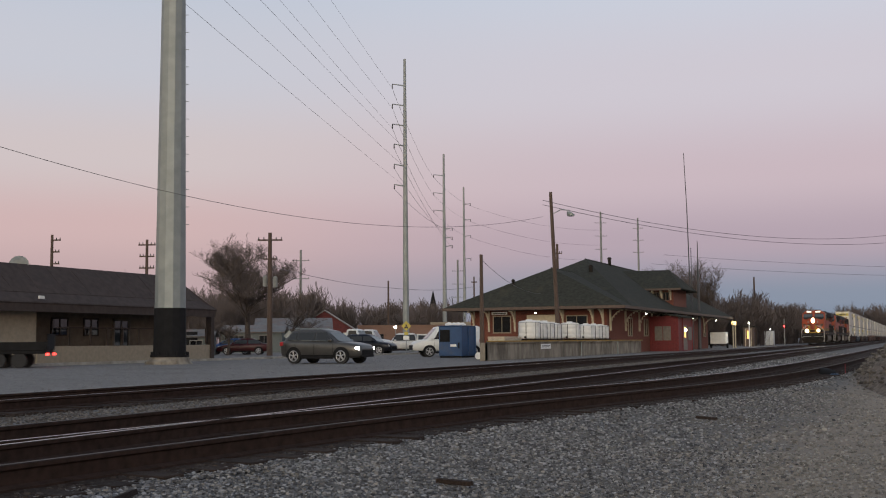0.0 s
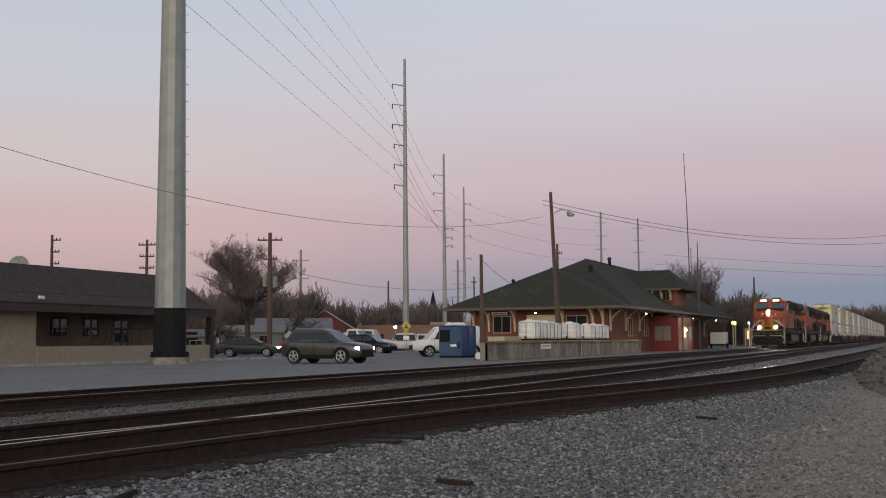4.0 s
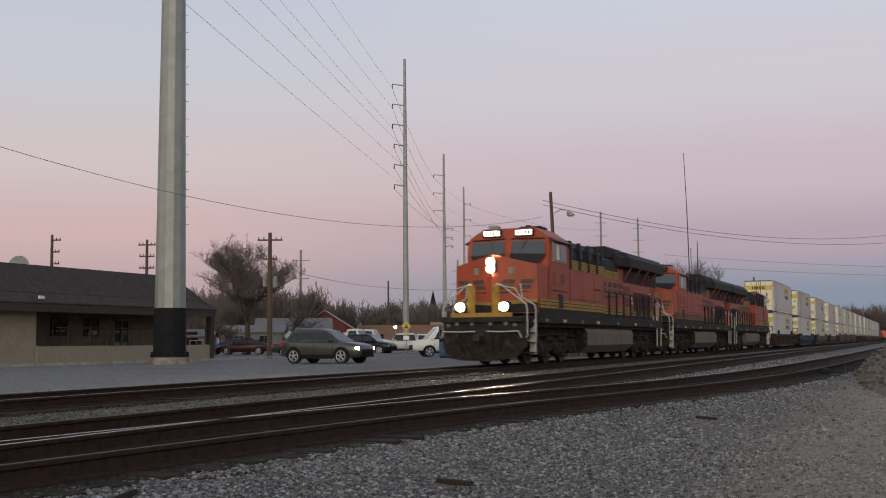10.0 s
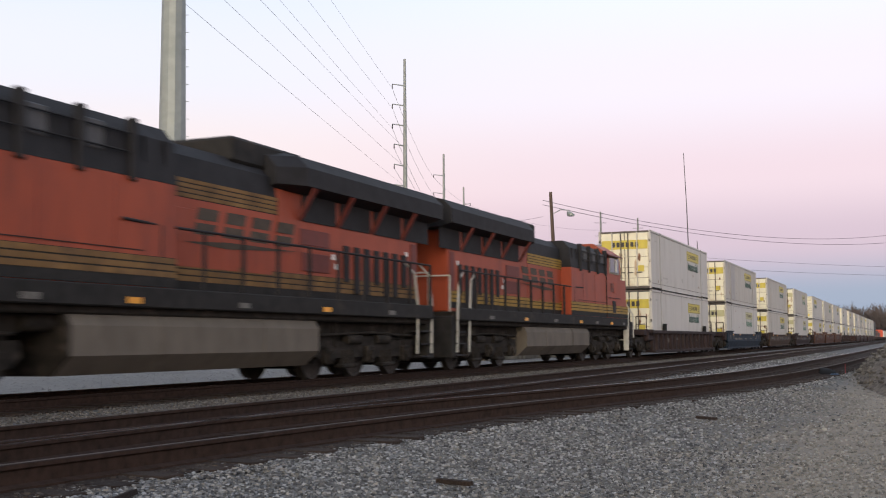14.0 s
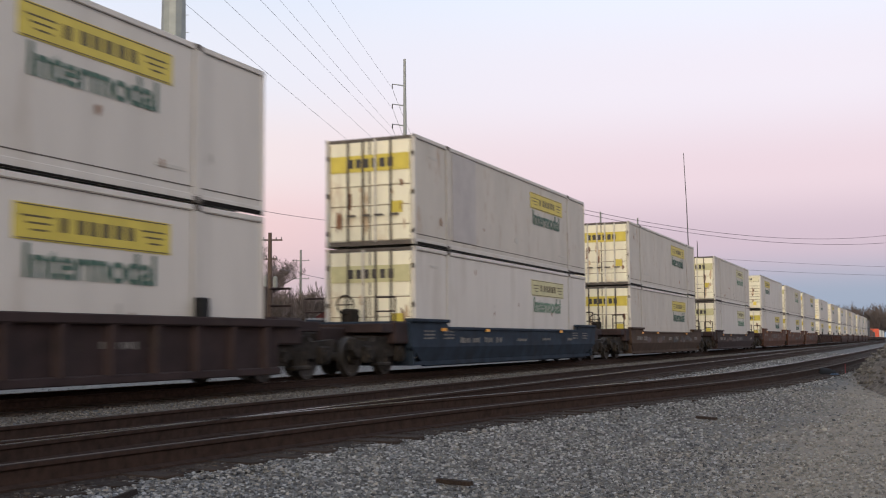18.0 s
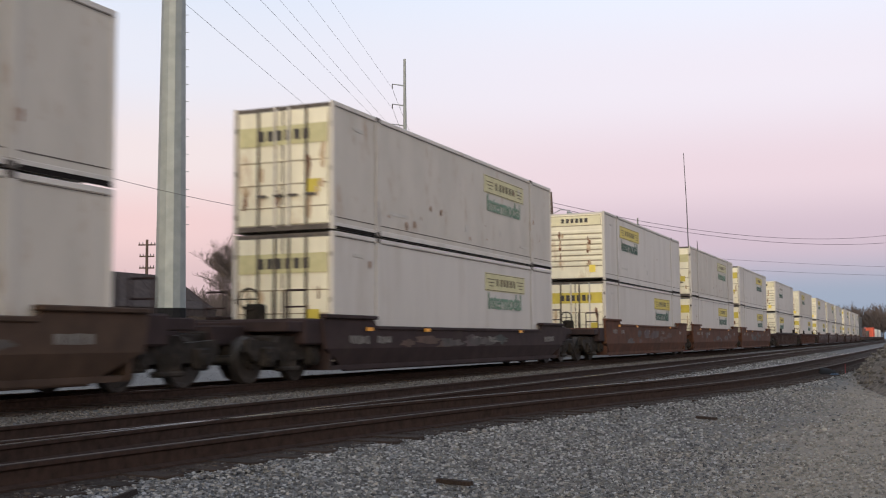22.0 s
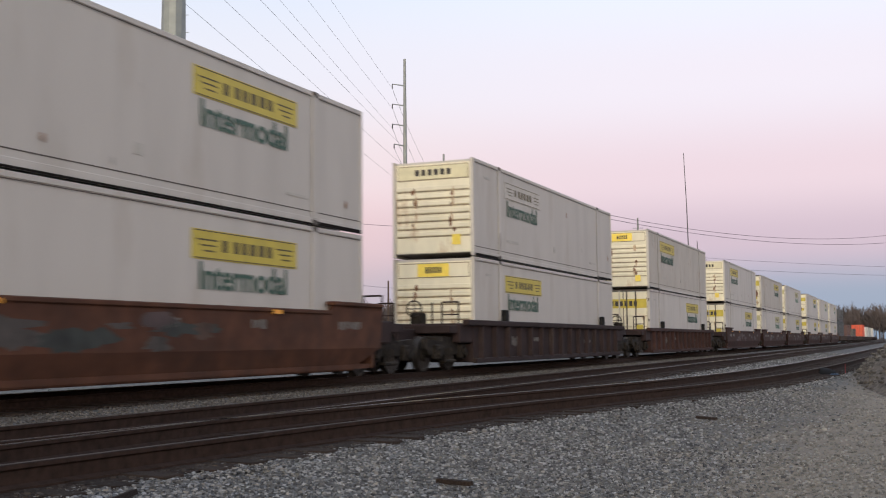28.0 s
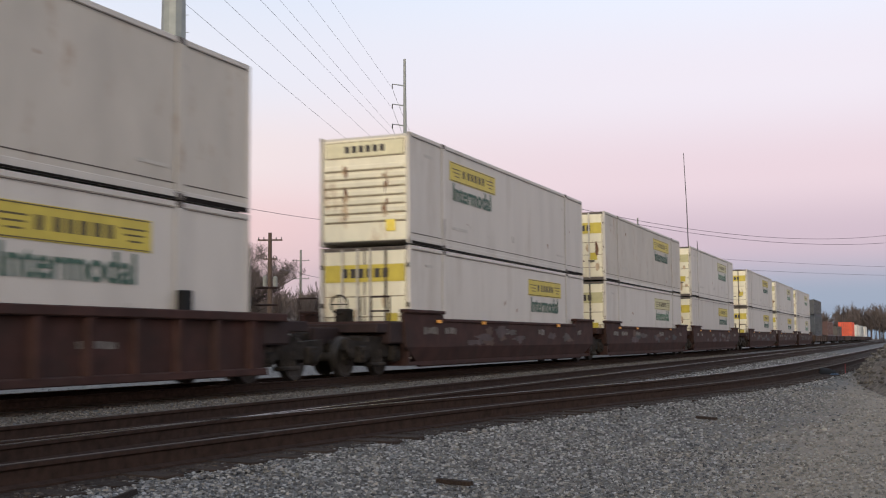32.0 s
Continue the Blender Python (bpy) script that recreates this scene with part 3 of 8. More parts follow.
        for k in range(4):
            part("number_bar", S().box(3.075, 3.085, sg * 0.59 - 0.22 + 0.12 * k, sg * 0.59 - 0.15 + 0.12 * k, 4.51, 4.61), M_LOGODARK, cb)
        y = sg * 1.527
        part("window_frame", S().box(3.42, 5.05, y - 0.02, y + 0.02, 3.52, 4.26, 0.01), M_TAN, cb)
        part("side_window", S().box(3.50, 4.2, y - 0.03, y + 0.03, 3.58, 4.20, 0.01), M_CABGLASS, cb)
        part("side_window", S().box(4.28, 4.97, y - 0.03, y + 0.03, 3.58, 4.20, 0.01), M_CABGLASS, cb)
        part("window_shade", S().box(3.84, 4.06, y - 0.036, y + 0.036, 3.62, 4.14), M_BOXEND, cb, "pale blind in the side window")
        part("window_awning", S().slab([(3.3, sg * 1.50, 4.36), (5.4, sg * 1.50, 4.36), (5.4, sg * 1.70, 4.24), (3.3, sg * 1.70, 4.24)], 0.03), M_REDAWN, cb)
        part("cab_hatch", S().box(3.6, 4.3, sg * 1.53 - 0.01, sg * 1.53 + 0.01, 2.75, 3.2, 0.005), M_ORANGE, cb)
        bars(cb, "cab_number", M_NUMFADE, sg * 1.534, [(3.75 + k * 0.30, 3.97 + k * 0.30, 2.78, 3.14) for k in range(4)], label="dark cab number as plain bars")
    part("roof_antenna", S().box(4.0, 4.9, -0.9, -0.1, 4.74, 4.86, 0.03).box(3.45, 3.6, -0.7, -0.55, 4.74, 4.84, 0.01), M_LOCOBLACK, cb)
    for x, y in ((3.6, 0.5), (3.6, 0.62), (3.6, 0.74)):
        part("air_horn", S().tube((x - 0.25, y, 4.82), (x + 0.2, y, 4.82), 0.06, 0.02, 8), M_STEEL, cb)
    part("headlamp", S().box(1.38, 1.70, -0.16, 0.16, 3.08, 3.56, 0.04), M_LOCOBLACK, t)
    for z in (3.205, 3.435):
        part("lamp_bezel", S().loft([octagon_x(1.29, 0, z, 0.135), octagon_x(1.40, 0, z, 0.135)], False, False), M_LOCOBLACK, t)
        part("lamp_lens", S().tube((1.33, 0, z), (1.375, 0, z), 0.125, 0.125, 14), M_HEAD if lit else M_WHITE, t, "glowing headlamp lens" if lit else "unlit headlamp lens")
    for y in (-0.757, 0.757):
        part("ditch_light", S().box(0.52, 0.80, y - 0.17, y + 0.17, 1.74, 2.08, 0.04), M_LOCOBLACK, t)
        part("lamp_bezel", S().loft([octagon_x(0.43, y, 1.91, 0.155), octagon_x(0.53, y, 1.91, 0.155)], False, False), M_LOCOBLACK, t)
        part("lamp_lens", S().tube((0.49, y, 1.91), (0.525, y, 1.91), 0.14, 0.14, 14), M_HEAD if lit else M_WHITE, t, "glowing ditch lamp lens" if lit else "unlit ditch lamp lens")
    # equipment cabinet, engine hood, radiator end
    part("equipment_cabinet", S().box(5.45, 10.5, -1.50, 1.50, 1.72, 3.50, 0.03), M_ORANGE, t)
    part("cabinet_top", S().prism([(-1.50, 3.48), (-1.42, 4.2), (-1.2, 4.46), (1.2, 4.46), (1.42, 4.2), (1.50, 3.48)], "x", 5.45, 10.5), M_LOCOBLACK, t)
    part("hood", S().box(10.5, 14.4, -1.12, 1.12, 1.62, 3.5, 0.04), M_ORANGE, t)
    part("hood_top", S().prism([(-1.12, 3.5), (-1.05, 4.15), (-0.8, 4.40), (0.8, 4.40), (1.05, 4.15), (1.12, 3.5)], "x", 10.5, 14.4), M_LOCOBLACK, t)
    part("exhaust_housing", S().box(13.0, 15.75, -0.95, 0.95, 4.30, 4.82, 0.06), M_SILL, t, "grey exhaust housing")
    part("radiator_body", S().box(14.4, 21.4, -1.12, 1.12, 1.62, 3.95, 0.04), M_ORANGE, t)
    wing = [(-1.15, 3.92), (-1.55, 4.02), (-1.55, 4.40), (-1.3, 4.66), (-0.9, 4.76), (0.9, 4.76), (1.3, 4.66), (1.55, 4.40), (1.55, 4.02), (1.15, 3.92)]
    part("radiator_roof", S().loft([[(14.2, y * 0.78, 3.92 + (z - 3.92) * 0.9) for y, z in wing], [(14.9, y, z) for y, z in wing], [(22.1, y, z) for y, z in wing]]), M_LOCOBLACK, t, "overhanging black radiator roof")
    for sy in (-1, 1):
        for x0, x1, ya, yb in ((1.92, 5.45, 1.50, 1.536), (5.45, 10.5, 1.49, 1.508), (10.5, 21.35, 1.11, 1.128)):
            part("stripe_backing", S().box(x0, x1, sy * ya, sy * (yb - 0.006), 1.73, 2.23), M_SILL, t)
            for z in (1.90, 2.015, 2.13):
                part("stripe", S().box(x0, x1, sy * ya, sy * yb, z, z + 0.09), stripe, t)
        spans = ((5.47, 10.5, 1.49, 1.506), (10.5, 14.4, 1.11, 1.122))
        for x0, x1, ya, yb in spans if bright_cabinet else spans[1:]:
            part("stripe_backing", S().box(x0, x1, sy * ya, sy * yb, 3.38, 3.74), M_LOCOBLACK, t)
            for z in (3.395, 3.485, 3.575, 3.665):
                part("stripe", S().box(x0, x1, sy * ya, sy * (yb + 0.007), z, z + 0.068), stripe, t)
        for z in (3.86, 4.16):
            part("screen_rod", S().tube((5.5, sy * 1.52, z), (9.3, sy * 1.52, z), 0.016, 0.016, 5), M_LOCOBLACK, t)
        part("side_seam", S().box(3.2, 5.2, sy * 1.53, sy * 1.542, 2.52, 2.545), M_LOCOBLACK, t)
        part("side_seam", S().box(5.5, 9.6, sy * 1.50, sy * 1.512, 2.30, 2.315), M_LOCOBLACK, t)
        part("side_seam", S().box(5.44, 5.46, sy * 1.50, sy * 1.532, 2.15, 3.45), M_LOCOBLACK, t)
        for x in (7.2, 8.9):
            part("side_seam", S().box(x, x + 0.012, sy * 1.50, sy * 1.506, 2.15, 3.36), M_REDAWN, t)
        for i in range(4):
            x = 5.5 + i * 1.24
            part("screen_post", S().box(x, x + 0.15, sy * 1.49 - 0.08, sy * 1.49 + 0.08, 3.40, 4.42, 0.02), M_LOCOBLACK, t)
            if i < 3:
                part("intake_screen", S().box(x + 0.22, x + 0.66, sy * 1.43 - 0.05, sy * 1.43 + 0.05, 3.80, 4.26, 0.02), M_SCREEN, t, "grey wire intake screen")
                part("intake_screen", S().box(x + 0.72, x + 1.14, sy * 1.41 - 0.05, sy * 1.41 + 0.05, 3.84, 4.22, 0.02), M_LOCOBLACK, t)
        for x in (9.65, 10.2):
            part("cabinet_rib", S().box(x, x + 0.05, sy * 1.45 - 0.03, sy * 1.45 + 0.03, 3.76, 4.2), M_LOCOBLACK, t)
        for i in range(3):
            x = 10.7 + i * 1.2
            part("hood_door", S().box(x, x + 1.1, sy * 1.12 - 0.012, sy * 1.12 + 0.012, 2.15, 3.2, 0.008), M_ORANGE, t)
        for i in range(4):
            x = 15.2 + i * 1.72
            # The braces' shade under the wing is put into this darker red.
            part("wing_brace", S().slab([(x, sy * 1.12, 3.4), (x + 0.14, sy * 1.12, 3.4), (x + 0.14, sy * 1.5, 4.03), (x, sy * 1.5, 4.03)], 0.06), M_REDAWN, t)
            part("radiator_screen", S().box(x + 0.18, x + 1.66, sy * 1.12, sy * 1.15, 3.36, 3.92), M_LOCOBLACK, t)
        for x0, x1, z0, z1 in ((15.3, 16.6, 2.86, 3.2), (15.4, 16.6, 2.3, 2.7)):
            part("side_hatch", S().box(x0, x1, sy * 1.12, sy * 1.14, z0, z1, 0.01), M_REDAWN, t, "dark red access hatch")
        for i in range(7):
            x = 17.25 + i * 0.52
            part("vent_door", S().box(x, x + 0.28, sy * 1.12, sy * 1.155, 1.9 if i % 3 else 2.15, 2.98, 0.012), M_LOCOBLACK, t)
        part("end_cap", S().box(20.95, 21.3, sy * 1.12, sy * 1.14, 2.2, 3.3, 0.01), M_REDAWN, t)
        for x, z in ((16.7, 2.62), (16.85, 2.42), (20.6, 2.95)):
            part("small_label", S().box(x, x + 0.16, sy * 1.13, sy * 1.135, z, z + 0.12), M_WHITE, t)
        n = 10
        for i in range(n):
            x = 10.1 + 11.3 * i / (n - 1)
            part("rail_post", S().tube((x, sy * 1.47, 1.70), (x, sy * 1.47, 2.76), 0.042, 0.038, 6), M_LOCOBLACK, t)
        part("handrail", S().tube((9.05, sy * 1.535, 2.78), (10.1, sy * 1.47, 2.76), 0.026, 0.026, 6).tube((10.1, sy * 1.47, 2.76), (21.4, sy * 1.47, 2.76), 0.026, 0.026, 6), M_LOCOBLACK, t, "dark walkway handrail")
        part("side_vent", S().box(4.06, 4.56, sy * 1.52, sy * 1.545, 1.92, 2.42, 0.01), M_LOCOBLACK, t)
        for k, x in enumerate((2.5, 4.6, 6.9, 9.2, 12.4, 15.6, 18.8)):
            part("sill_reflector", S().box(x, x + 0.35, sy * 1.53, sy * 1.538, 1.44, 1.54), M_REFLECT if k % 2 else M_PATCH, t)
        for x, lean in ((0.72, 1), (1.62, 1)):
            top = [(0.66, sy * 0.45, 2.66), (0.66, sy * 0.62, 2.62)] if x < 1 else [(1.60, sy * 0.95, 2.70), (1.62, sy * 1.0, 2.25)]
            part("grab_rail", S().path(top + [(x, sy * 1.44, 1.98), (x, sy * 1.47, 1.8), (x, sy * 1.47, 0.95), (x - 0.08, sy * 1.3, 0.82), (x - 0.1, sy * 1.0, 0.8)], 0.024), M_PALEGREY, t, "pale grey grab rail by the steps")
            part("grab_rail", S().path([(22.25 - x, sy * 1.44, 0.5), (22.25 - x, sy * 1.47, 1.7), (22.1 - x, sy * 1.45, 2.5), (21.6 - x, sy * 1.4, 2.76)], 0.03), M_PALEGREY, t)
        for k in range(4):
            part("step", S().box(0.80, 1.56, sy * 1.12, sy * 1.46, 0.40 + 0.32 * k, 0.44 + 0.32 * k), M_LOCOBLACK, t)
            part("step", S().box(20.9, 21.6, sy * 1.12, sy * 1.46, 0.40 + 0.32 * k, 0.44 + 0.32 * k), M_LOCOBLACK, t)
        part("step_side", S().box(1.60, 1.64, sy * 1.25, sy * 1.47, 0.35, 1.5), M_PALEGREY, t)
        for k in range(4):
            x0 = 11.5 + k * 0.92
            em = part("side_emblem", S().slab([(x0 + 0.08, sy * 1.138, 3.03), (x0 + 0.74, sy * 1.138, 3.03), (x0 + 0.82, sy * 1.138, 3.25), (x0 + 0.16, sy * 1.138, 3.25)], 0.004), M_EMBLEM, t, "faded dark slanted emblem bar")
            part("emblem_bar", S().slab([(x0, sy * 1.138, 2.76), (x0 + 0.66, sy * 1.138, 2.76), (x0 + 0.73, sy * 1.138, 2.97), (x0 + 0.07, sy * 1.138, 2.97)], 0.004), M_EMBLEM, em)
        part("emblem_wing", S().slab([(11.2, sy * 1.141, 2.60), (12.6, sy * 1.141, 2.55), (15.2, sy * 1.141, 2.69), (12.6, sy * 1.141, 2.68)], 0.004), M_EMBLEM, t)
    for sg in (-1, 1):
        part("front_panel", S().box(0.60, 0.64, sg * 0.30, sg * 0.56, 1.62, 2.62, 0.01), M_YELLOW, t)
        part("front_rail", S().path([(0.62, sg * 0.62, 2.6), (0.62, sg * 1.1, 2.5), (0.62, sg * 1.4, 2.0)], 0.02), M_PALEGREY, t)
        part("cut_lever", S().path([(0.36, sg * 0.2, 1.12), (0.3, sg * 0.7, 1.1), (0.3, sg * 1.3, 1.12), (0.34, sg * 1.4, 0.9)], 0.02), M_PALEGREY, t)
        for y, z in ((0.32, 1.35), (0.85, 1.36), (1.15, 1.32)):
            part("hose_glad", S().tube((0.36, sg * y, z), (0.44, sg * y, z), 0.06, 0.06, 8), M_PATCH, t, "pale hose fitting")
    part("rear_light", S().box(21.4, 21.5, -0.15, 0.15, 3.4, 3.7, 0.02), M_LOCOBLACK, t)
    part("rear_rail", S().path([(21.7, -1.3, 1.6), (21.7, -1.3, 2.6), (21.7, 1.3, 2.6), (21.7, 1.3, 1.6)], 0.025), M_PALEGREY, t)
    return t


M_SCREEN = mat("grey_intake_mesh", (0.07, 0.068, 0.072), 0.7, var=0.2, scale=8, bump=0.1)
M_CABGLASS = glass_mat("cab_glass", (0.03, 0.036, 0.04), 0.08)
M_CABGLASS.node_tree.nodes["Principled BSDF"].inputs["Coat Weight"].default_value = 0.1
# Awning and hatch red, darkened to carry the wing braces' shade.
M_REDAWN = mat("shade_darkened_red", (0.125, 0.02, 0.013), 0.6, var=0.15, scale=4, bump=0)
M_PALEGREY = mat("pale_grey_rail_paint", (0.42, 0.41, 0.38), 0.6, var=0.15, scale=6, bump=0)
M_EMBLEM = mat("faded_dark_emblem_paint", (0.05, 0.035, 0.022), 0.7, var=0.35, scale=4, bump=0)
M_NUMFADE = mat("faded_number_paint", (0.16, 0.045, 0.03), 0.6, var=0.2, bump=0)
LOCO = locomotive("orange and black lead diesel locomotive with lit headlamps", True, M_YELLOW)
TRAIN.append((LOCO, -94.85, False))
M_YELLOWOLD = mat("grimy_faded_stripe_paint", (0.17, 0.095, 0.035), 0.7, spec=0.25, var=0.3, scale=3, dirt=(0.09, 0.055, 0.035), dirt_amt=0.6, dirt_scale=1.2, bump=0.03)
LOCO2 = locomotive("orange and black second diesel locomotive, lamps off, stripes grimy", False, M_YELLOWOLD, False)
TRAIN.append((LOCO2, -71.95, False))
_n0 = len(WHEELS)
LOCO3 = locomotive("orange and black third diesel locomotive running cab rearward", False, M_YELLOW, False)
TRAIN.append((LOCO3, -50.0 + 22.9, True))
REVERSED = set(range(_n0, len(WHEELS)))

BOX_L, BOX_W, BOX_H, BOX_TOP = 16.15, 1.30, 2.87, 6.155
M_SIGNYEL = mat("bright_yellow_vinyl", (0.80, 0.62, 0.10), 0.45, var=0.08, bump=0)
M_STREAK = mat("brown_rust_streak", (0.17, 0.085, 0.05), 0.9, var=0.4, scale=5, bump=0)
M_RUSTSPOT = mat("rust_scuff", (0.26, 0.16, 0.11), 0.9, var=0.4, scale=9, bump=0)
M_PATCHPALE = mat("worn_stencil_grey", (0.42, 0.40, 0.37), 0.7, var=0.15, scale=6, bump=0)
M_LOGOBAR = mat("olive_black_vinyl", (0.09, 0.07, 0.025), 0.6, var=0.2, bump=0)
# Dull tan for painted rib shade and for the sign borders.
M_SHADE_BORDER = mat("rib_shade_border_tan", (0.24, 0.195, 0.135), 0.85, var=0.3, scale=7, bump=0)
M_SIGNPALE = mat("faded_cream_yellow_sign", (0.62, 0.58, 0.40), 0.55, var=0.12, scale=3, bump=0)
M_STAINPALE = mat("thin_grey_grime", (0.385, 0.355, 0.325), 0.75, var=0.2, scale=3, bump=0)
M_STAIN = mat("tan_rust_wash", (0.47, 0.36, 0.24), 0.8, var=0.25, scale=6, bump=0)
# Near-black that stands for the shade in the gaps between boxes.
M_GAPSHADE = mat("gap_shade_black", (0.012, 0.010, 0.010), 0.95, var=0.3, scale=8, bump=0, spec=0.1)
LABEL_WORD = text_mesh("Intermodal", 0.70, M_LOGOGREEN)
LABEL_FADED = text_mesh("Intermodal", 0.70, M_LOGOFADE)


M_BOXOLD = mat("weathered_container_paint", (0.44, 0.408, 0.365), 0.6, var=0.09, scale=1.2, bump=0.03, dirt=(0.33, 0.24, 0.17), dirt_amt=0.32, dirt_scale=2.2, stretch=(1, 1, 0.5))


M_PANELOLD = mat("dull_grey_panel", (0.37, 0.345, 0.335), 0.6, var=0.1, scale=1.5, bump=0.03)


def container(u, z, end, logo, tone, label):
    """A 53-foot container, near end at x = 0, base at z = 0 of its own space; keyed with the train."""
    t = thing("container", label, "shipping container", group="double-stacked white containers")
    rng = random.Random(int(u * 7 + z * 13) + 400)
    spots = 22 if round(u, 1) in (47.5, 90.6) and z > 2 else rng.randint(3, 8)
    W, H, L = BOX_W, BOX_H, BOX_L
    side = M_BOXOLD if round(u, 1) == 24.0 or (z > 2 and round(u, 1) in (47.5, 90.6, 156.7, 199.9, 0.4)) else M_BOX
    part("body", S().box(0.06, L - 0.05, -W + 0.02, W - 0.02, 0.10, H - 0.03, 0.01), side, t)
    fr = S()
    for sy in (-1, 1):
        fr.box(0, L, sy * (W - 0.03) - 0.03, sy * (W - 0.03) + 0.03, 0.0, 0.16, 0.01)
        fr.box(0, L, sy * (W - 0.03) - 0.03, sy * (W - 0.03) + 0.03, H - 0.10, H, 0.01)
        for x in (0.0, L - 0.10):
            fr.box(x, x + 0.10, sy * (W - 0.05) - 0.05, sy * (W - 0.05) + 0.05, 0, H, 0.01)
    part("frame", fr, M_BOX, t)
    for sy in (-1, 1):
        for x in (2.24, L - 2.24):
            part("side_post", S().box(x - 0.12, x + 0.12, sy * W - 0.012, sy * W + 0.012, 0.14, H - 0.06, 0.006), side, t)
        part("side_joint", S().box(0.1, L - 0.1, sy * (W - 0.02) - 0.005, sy * (W - 0.02) + 0.005, 0.27, 0.292), M_CASTING, t)
        # Black strips on the bottom rail paint in the shaded gap below the box.
        part("bottom_gap_shade", S().box(0.1, L - 0.1, sy * W - 0.004, sy * W + 0.004, 0.0, 0.04), M_GAPSHADE, t)
        for x0, x1 in ((0.1, 2.1), (L - 2.1, L - 0.1)):
            part("end_gap", S().box(x0, x1, sy * W - 0.004, sy * W + 0.005, 0.0, 0.085), M_GAPSHADE, t)
        part("post_grime", S().quad(*[(2.24 + 0.13 * rng.uniform(0.5, 1.0) * math.cos(q * 0.6283), sy * (W + 0.0135), 0.55 + 0.55 * rng.uniform(0.5, 1.0) * math.sin(q * 0.6283)) for q in range(10)]), M_STAINPALE, t, "grey grime on the lifting post")
        part("top_seam", S().box(0.1, L - 0.1, sy * W - 0.002, sy * W + 0.002, H - 0.125, H - 0.112), M_CASTING, t)
        for x in (2.24, L - 2.24):
            for e in (-0.135, 0.135):
                part("post_seam", S().box(x + e - 0.008, x + e + 0.008, sy * W - 0.004, sy * W + 0.004, 0.14, H - 0.10), M_PATCHPALE, t)
    for sy in (-1, 1):
        for x in (2.24, L - 2.24):
            for z0 in (-0.01, H - 0.12):
                part("corner_casting", S().box(x - 0.11, x + 0.11, sy * (W - 0.07) - 0.085, sy * (W - 0.07) + 0.085, z0, z0 + 0.13, 0.015), M_CASTING, t)
    for x0, e in ((0.0, end), (L, "door" if end == "nose" else "nose")):
        d = -1 if x0 == 0 else 1
        xf = x0 + (0.06 if d < 0 else -0.05)
        if e == "door":
            for y0, y1 in ((-W + 0.12, -0.02), (0.02, W - 0.12)):
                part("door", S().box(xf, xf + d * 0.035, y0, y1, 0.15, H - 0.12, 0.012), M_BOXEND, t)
            ribs = S()
            for k in range(4):
                zz = 0.55 + 0.52 * k
                ribs.box(xf + d * 0.033, xf + d * 0.052, -W + 0.16, W - 0.16, zz, zz + 0.035, 0.008)
            part("door_ribs", ribs, M_BOXEND, t)
            # Tan strips paint recess shade under each rib and outline the door edges.
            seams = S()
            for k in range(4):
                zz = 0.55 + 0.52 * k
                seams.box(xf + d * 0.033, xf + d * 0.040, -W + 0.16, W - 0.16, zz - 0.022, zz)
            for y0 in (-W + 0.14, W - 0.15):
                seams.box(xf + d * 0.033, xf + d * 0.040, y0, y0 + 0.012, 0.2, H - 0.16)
            part("door_seams", seams, M_SHADE_BORDER, t, "shade lines painted under the door ribs, with lines down the edges")
            for y in (-0.62, -0.18, 0.18, 0.62):
                part("lock_rod", S().tube((xf + d * 0.085, y, 0.1), (xf + d * 0.085, y, H - 0.06), 0.03, 0.03, 6), M_BOXTRIM if rng.random() < 0.5 else M_CASTING, t)
                part("rod_handle", S().box(xf + d * 0.07, xf + d * 0.12, y - 0.22, y + 0.03, 0.78, 0.83), M_CASTING, t)
            part("door_gap", S().box(xf + d * 0.036, xf + d * 0.04, -0.02, 0.02, 0.15, H - 0.12), M_CASTING, t)
            part("door_header", S().box(xf, xf + d * 0.03, -W + 0.03, W - 0.03, H - 0.11, H - 0.02), M_CASTING, t)
            part("door_sill", S().box(xf, xf + d * 0.03, -W + 0.03, W - 0.03, 0.02, 0.13), M_CASTING, t)
            part("hinges", S().box(xf, xf + d * 0.06, -W + 0.02, -W + 0.10, 0.3, 0.42).box(xf, xf + d * 0.06, -W + 0.02, -W + 0.10, 1.3, 1.42).box(xf, xf + d * 0.06, -W + 0.02, -W + 0.10, 2.3, 2.42).box(xf, xf + d * 0.06, W - 0.10, W - 0.02, 0.3, 0.42).box(xf, xf + d * 0.06, W - 0.10, W - 0.02, 1.3, 1.42).box(xf, xf + d * 0.06, W - 0.10, W - 0.02, 2.3, 2.42), M_CASTING, t)
            part("door_panel_sign", S().box(xf + d * 0.053, xf + d * 0.058, -W + 0.16, W - 0.16, 1.96, 2.40), M_LOGOPALE if tone == "pale" else M_LOGOYEL, t, "yellow sign band across the doors")
            b = S()
            for k in range(6):
                b.box(xf + d * 0.058, xf + d * 0.062, -0.68 + 0.23 * k, -0.52 + 0.23 * k, 2.06, 2.30)
            part("sign_lettering", b, M_LOGODARK, t)
            for k in range(14 if z > 2 else 6):
                yy, z1 = rng.choice((-0.95, -0.62, 0.18, 0.62, 0.9)) + rng.uniform(-0.1, 0.1), rng.uniform(0.5, 1.7)
                w0, h0 = rng.uniform(0.03, 0.13), rng.uniform(0.1, 0.5)
                xx = xf + d * (0.0545 + 0.0003 * k)
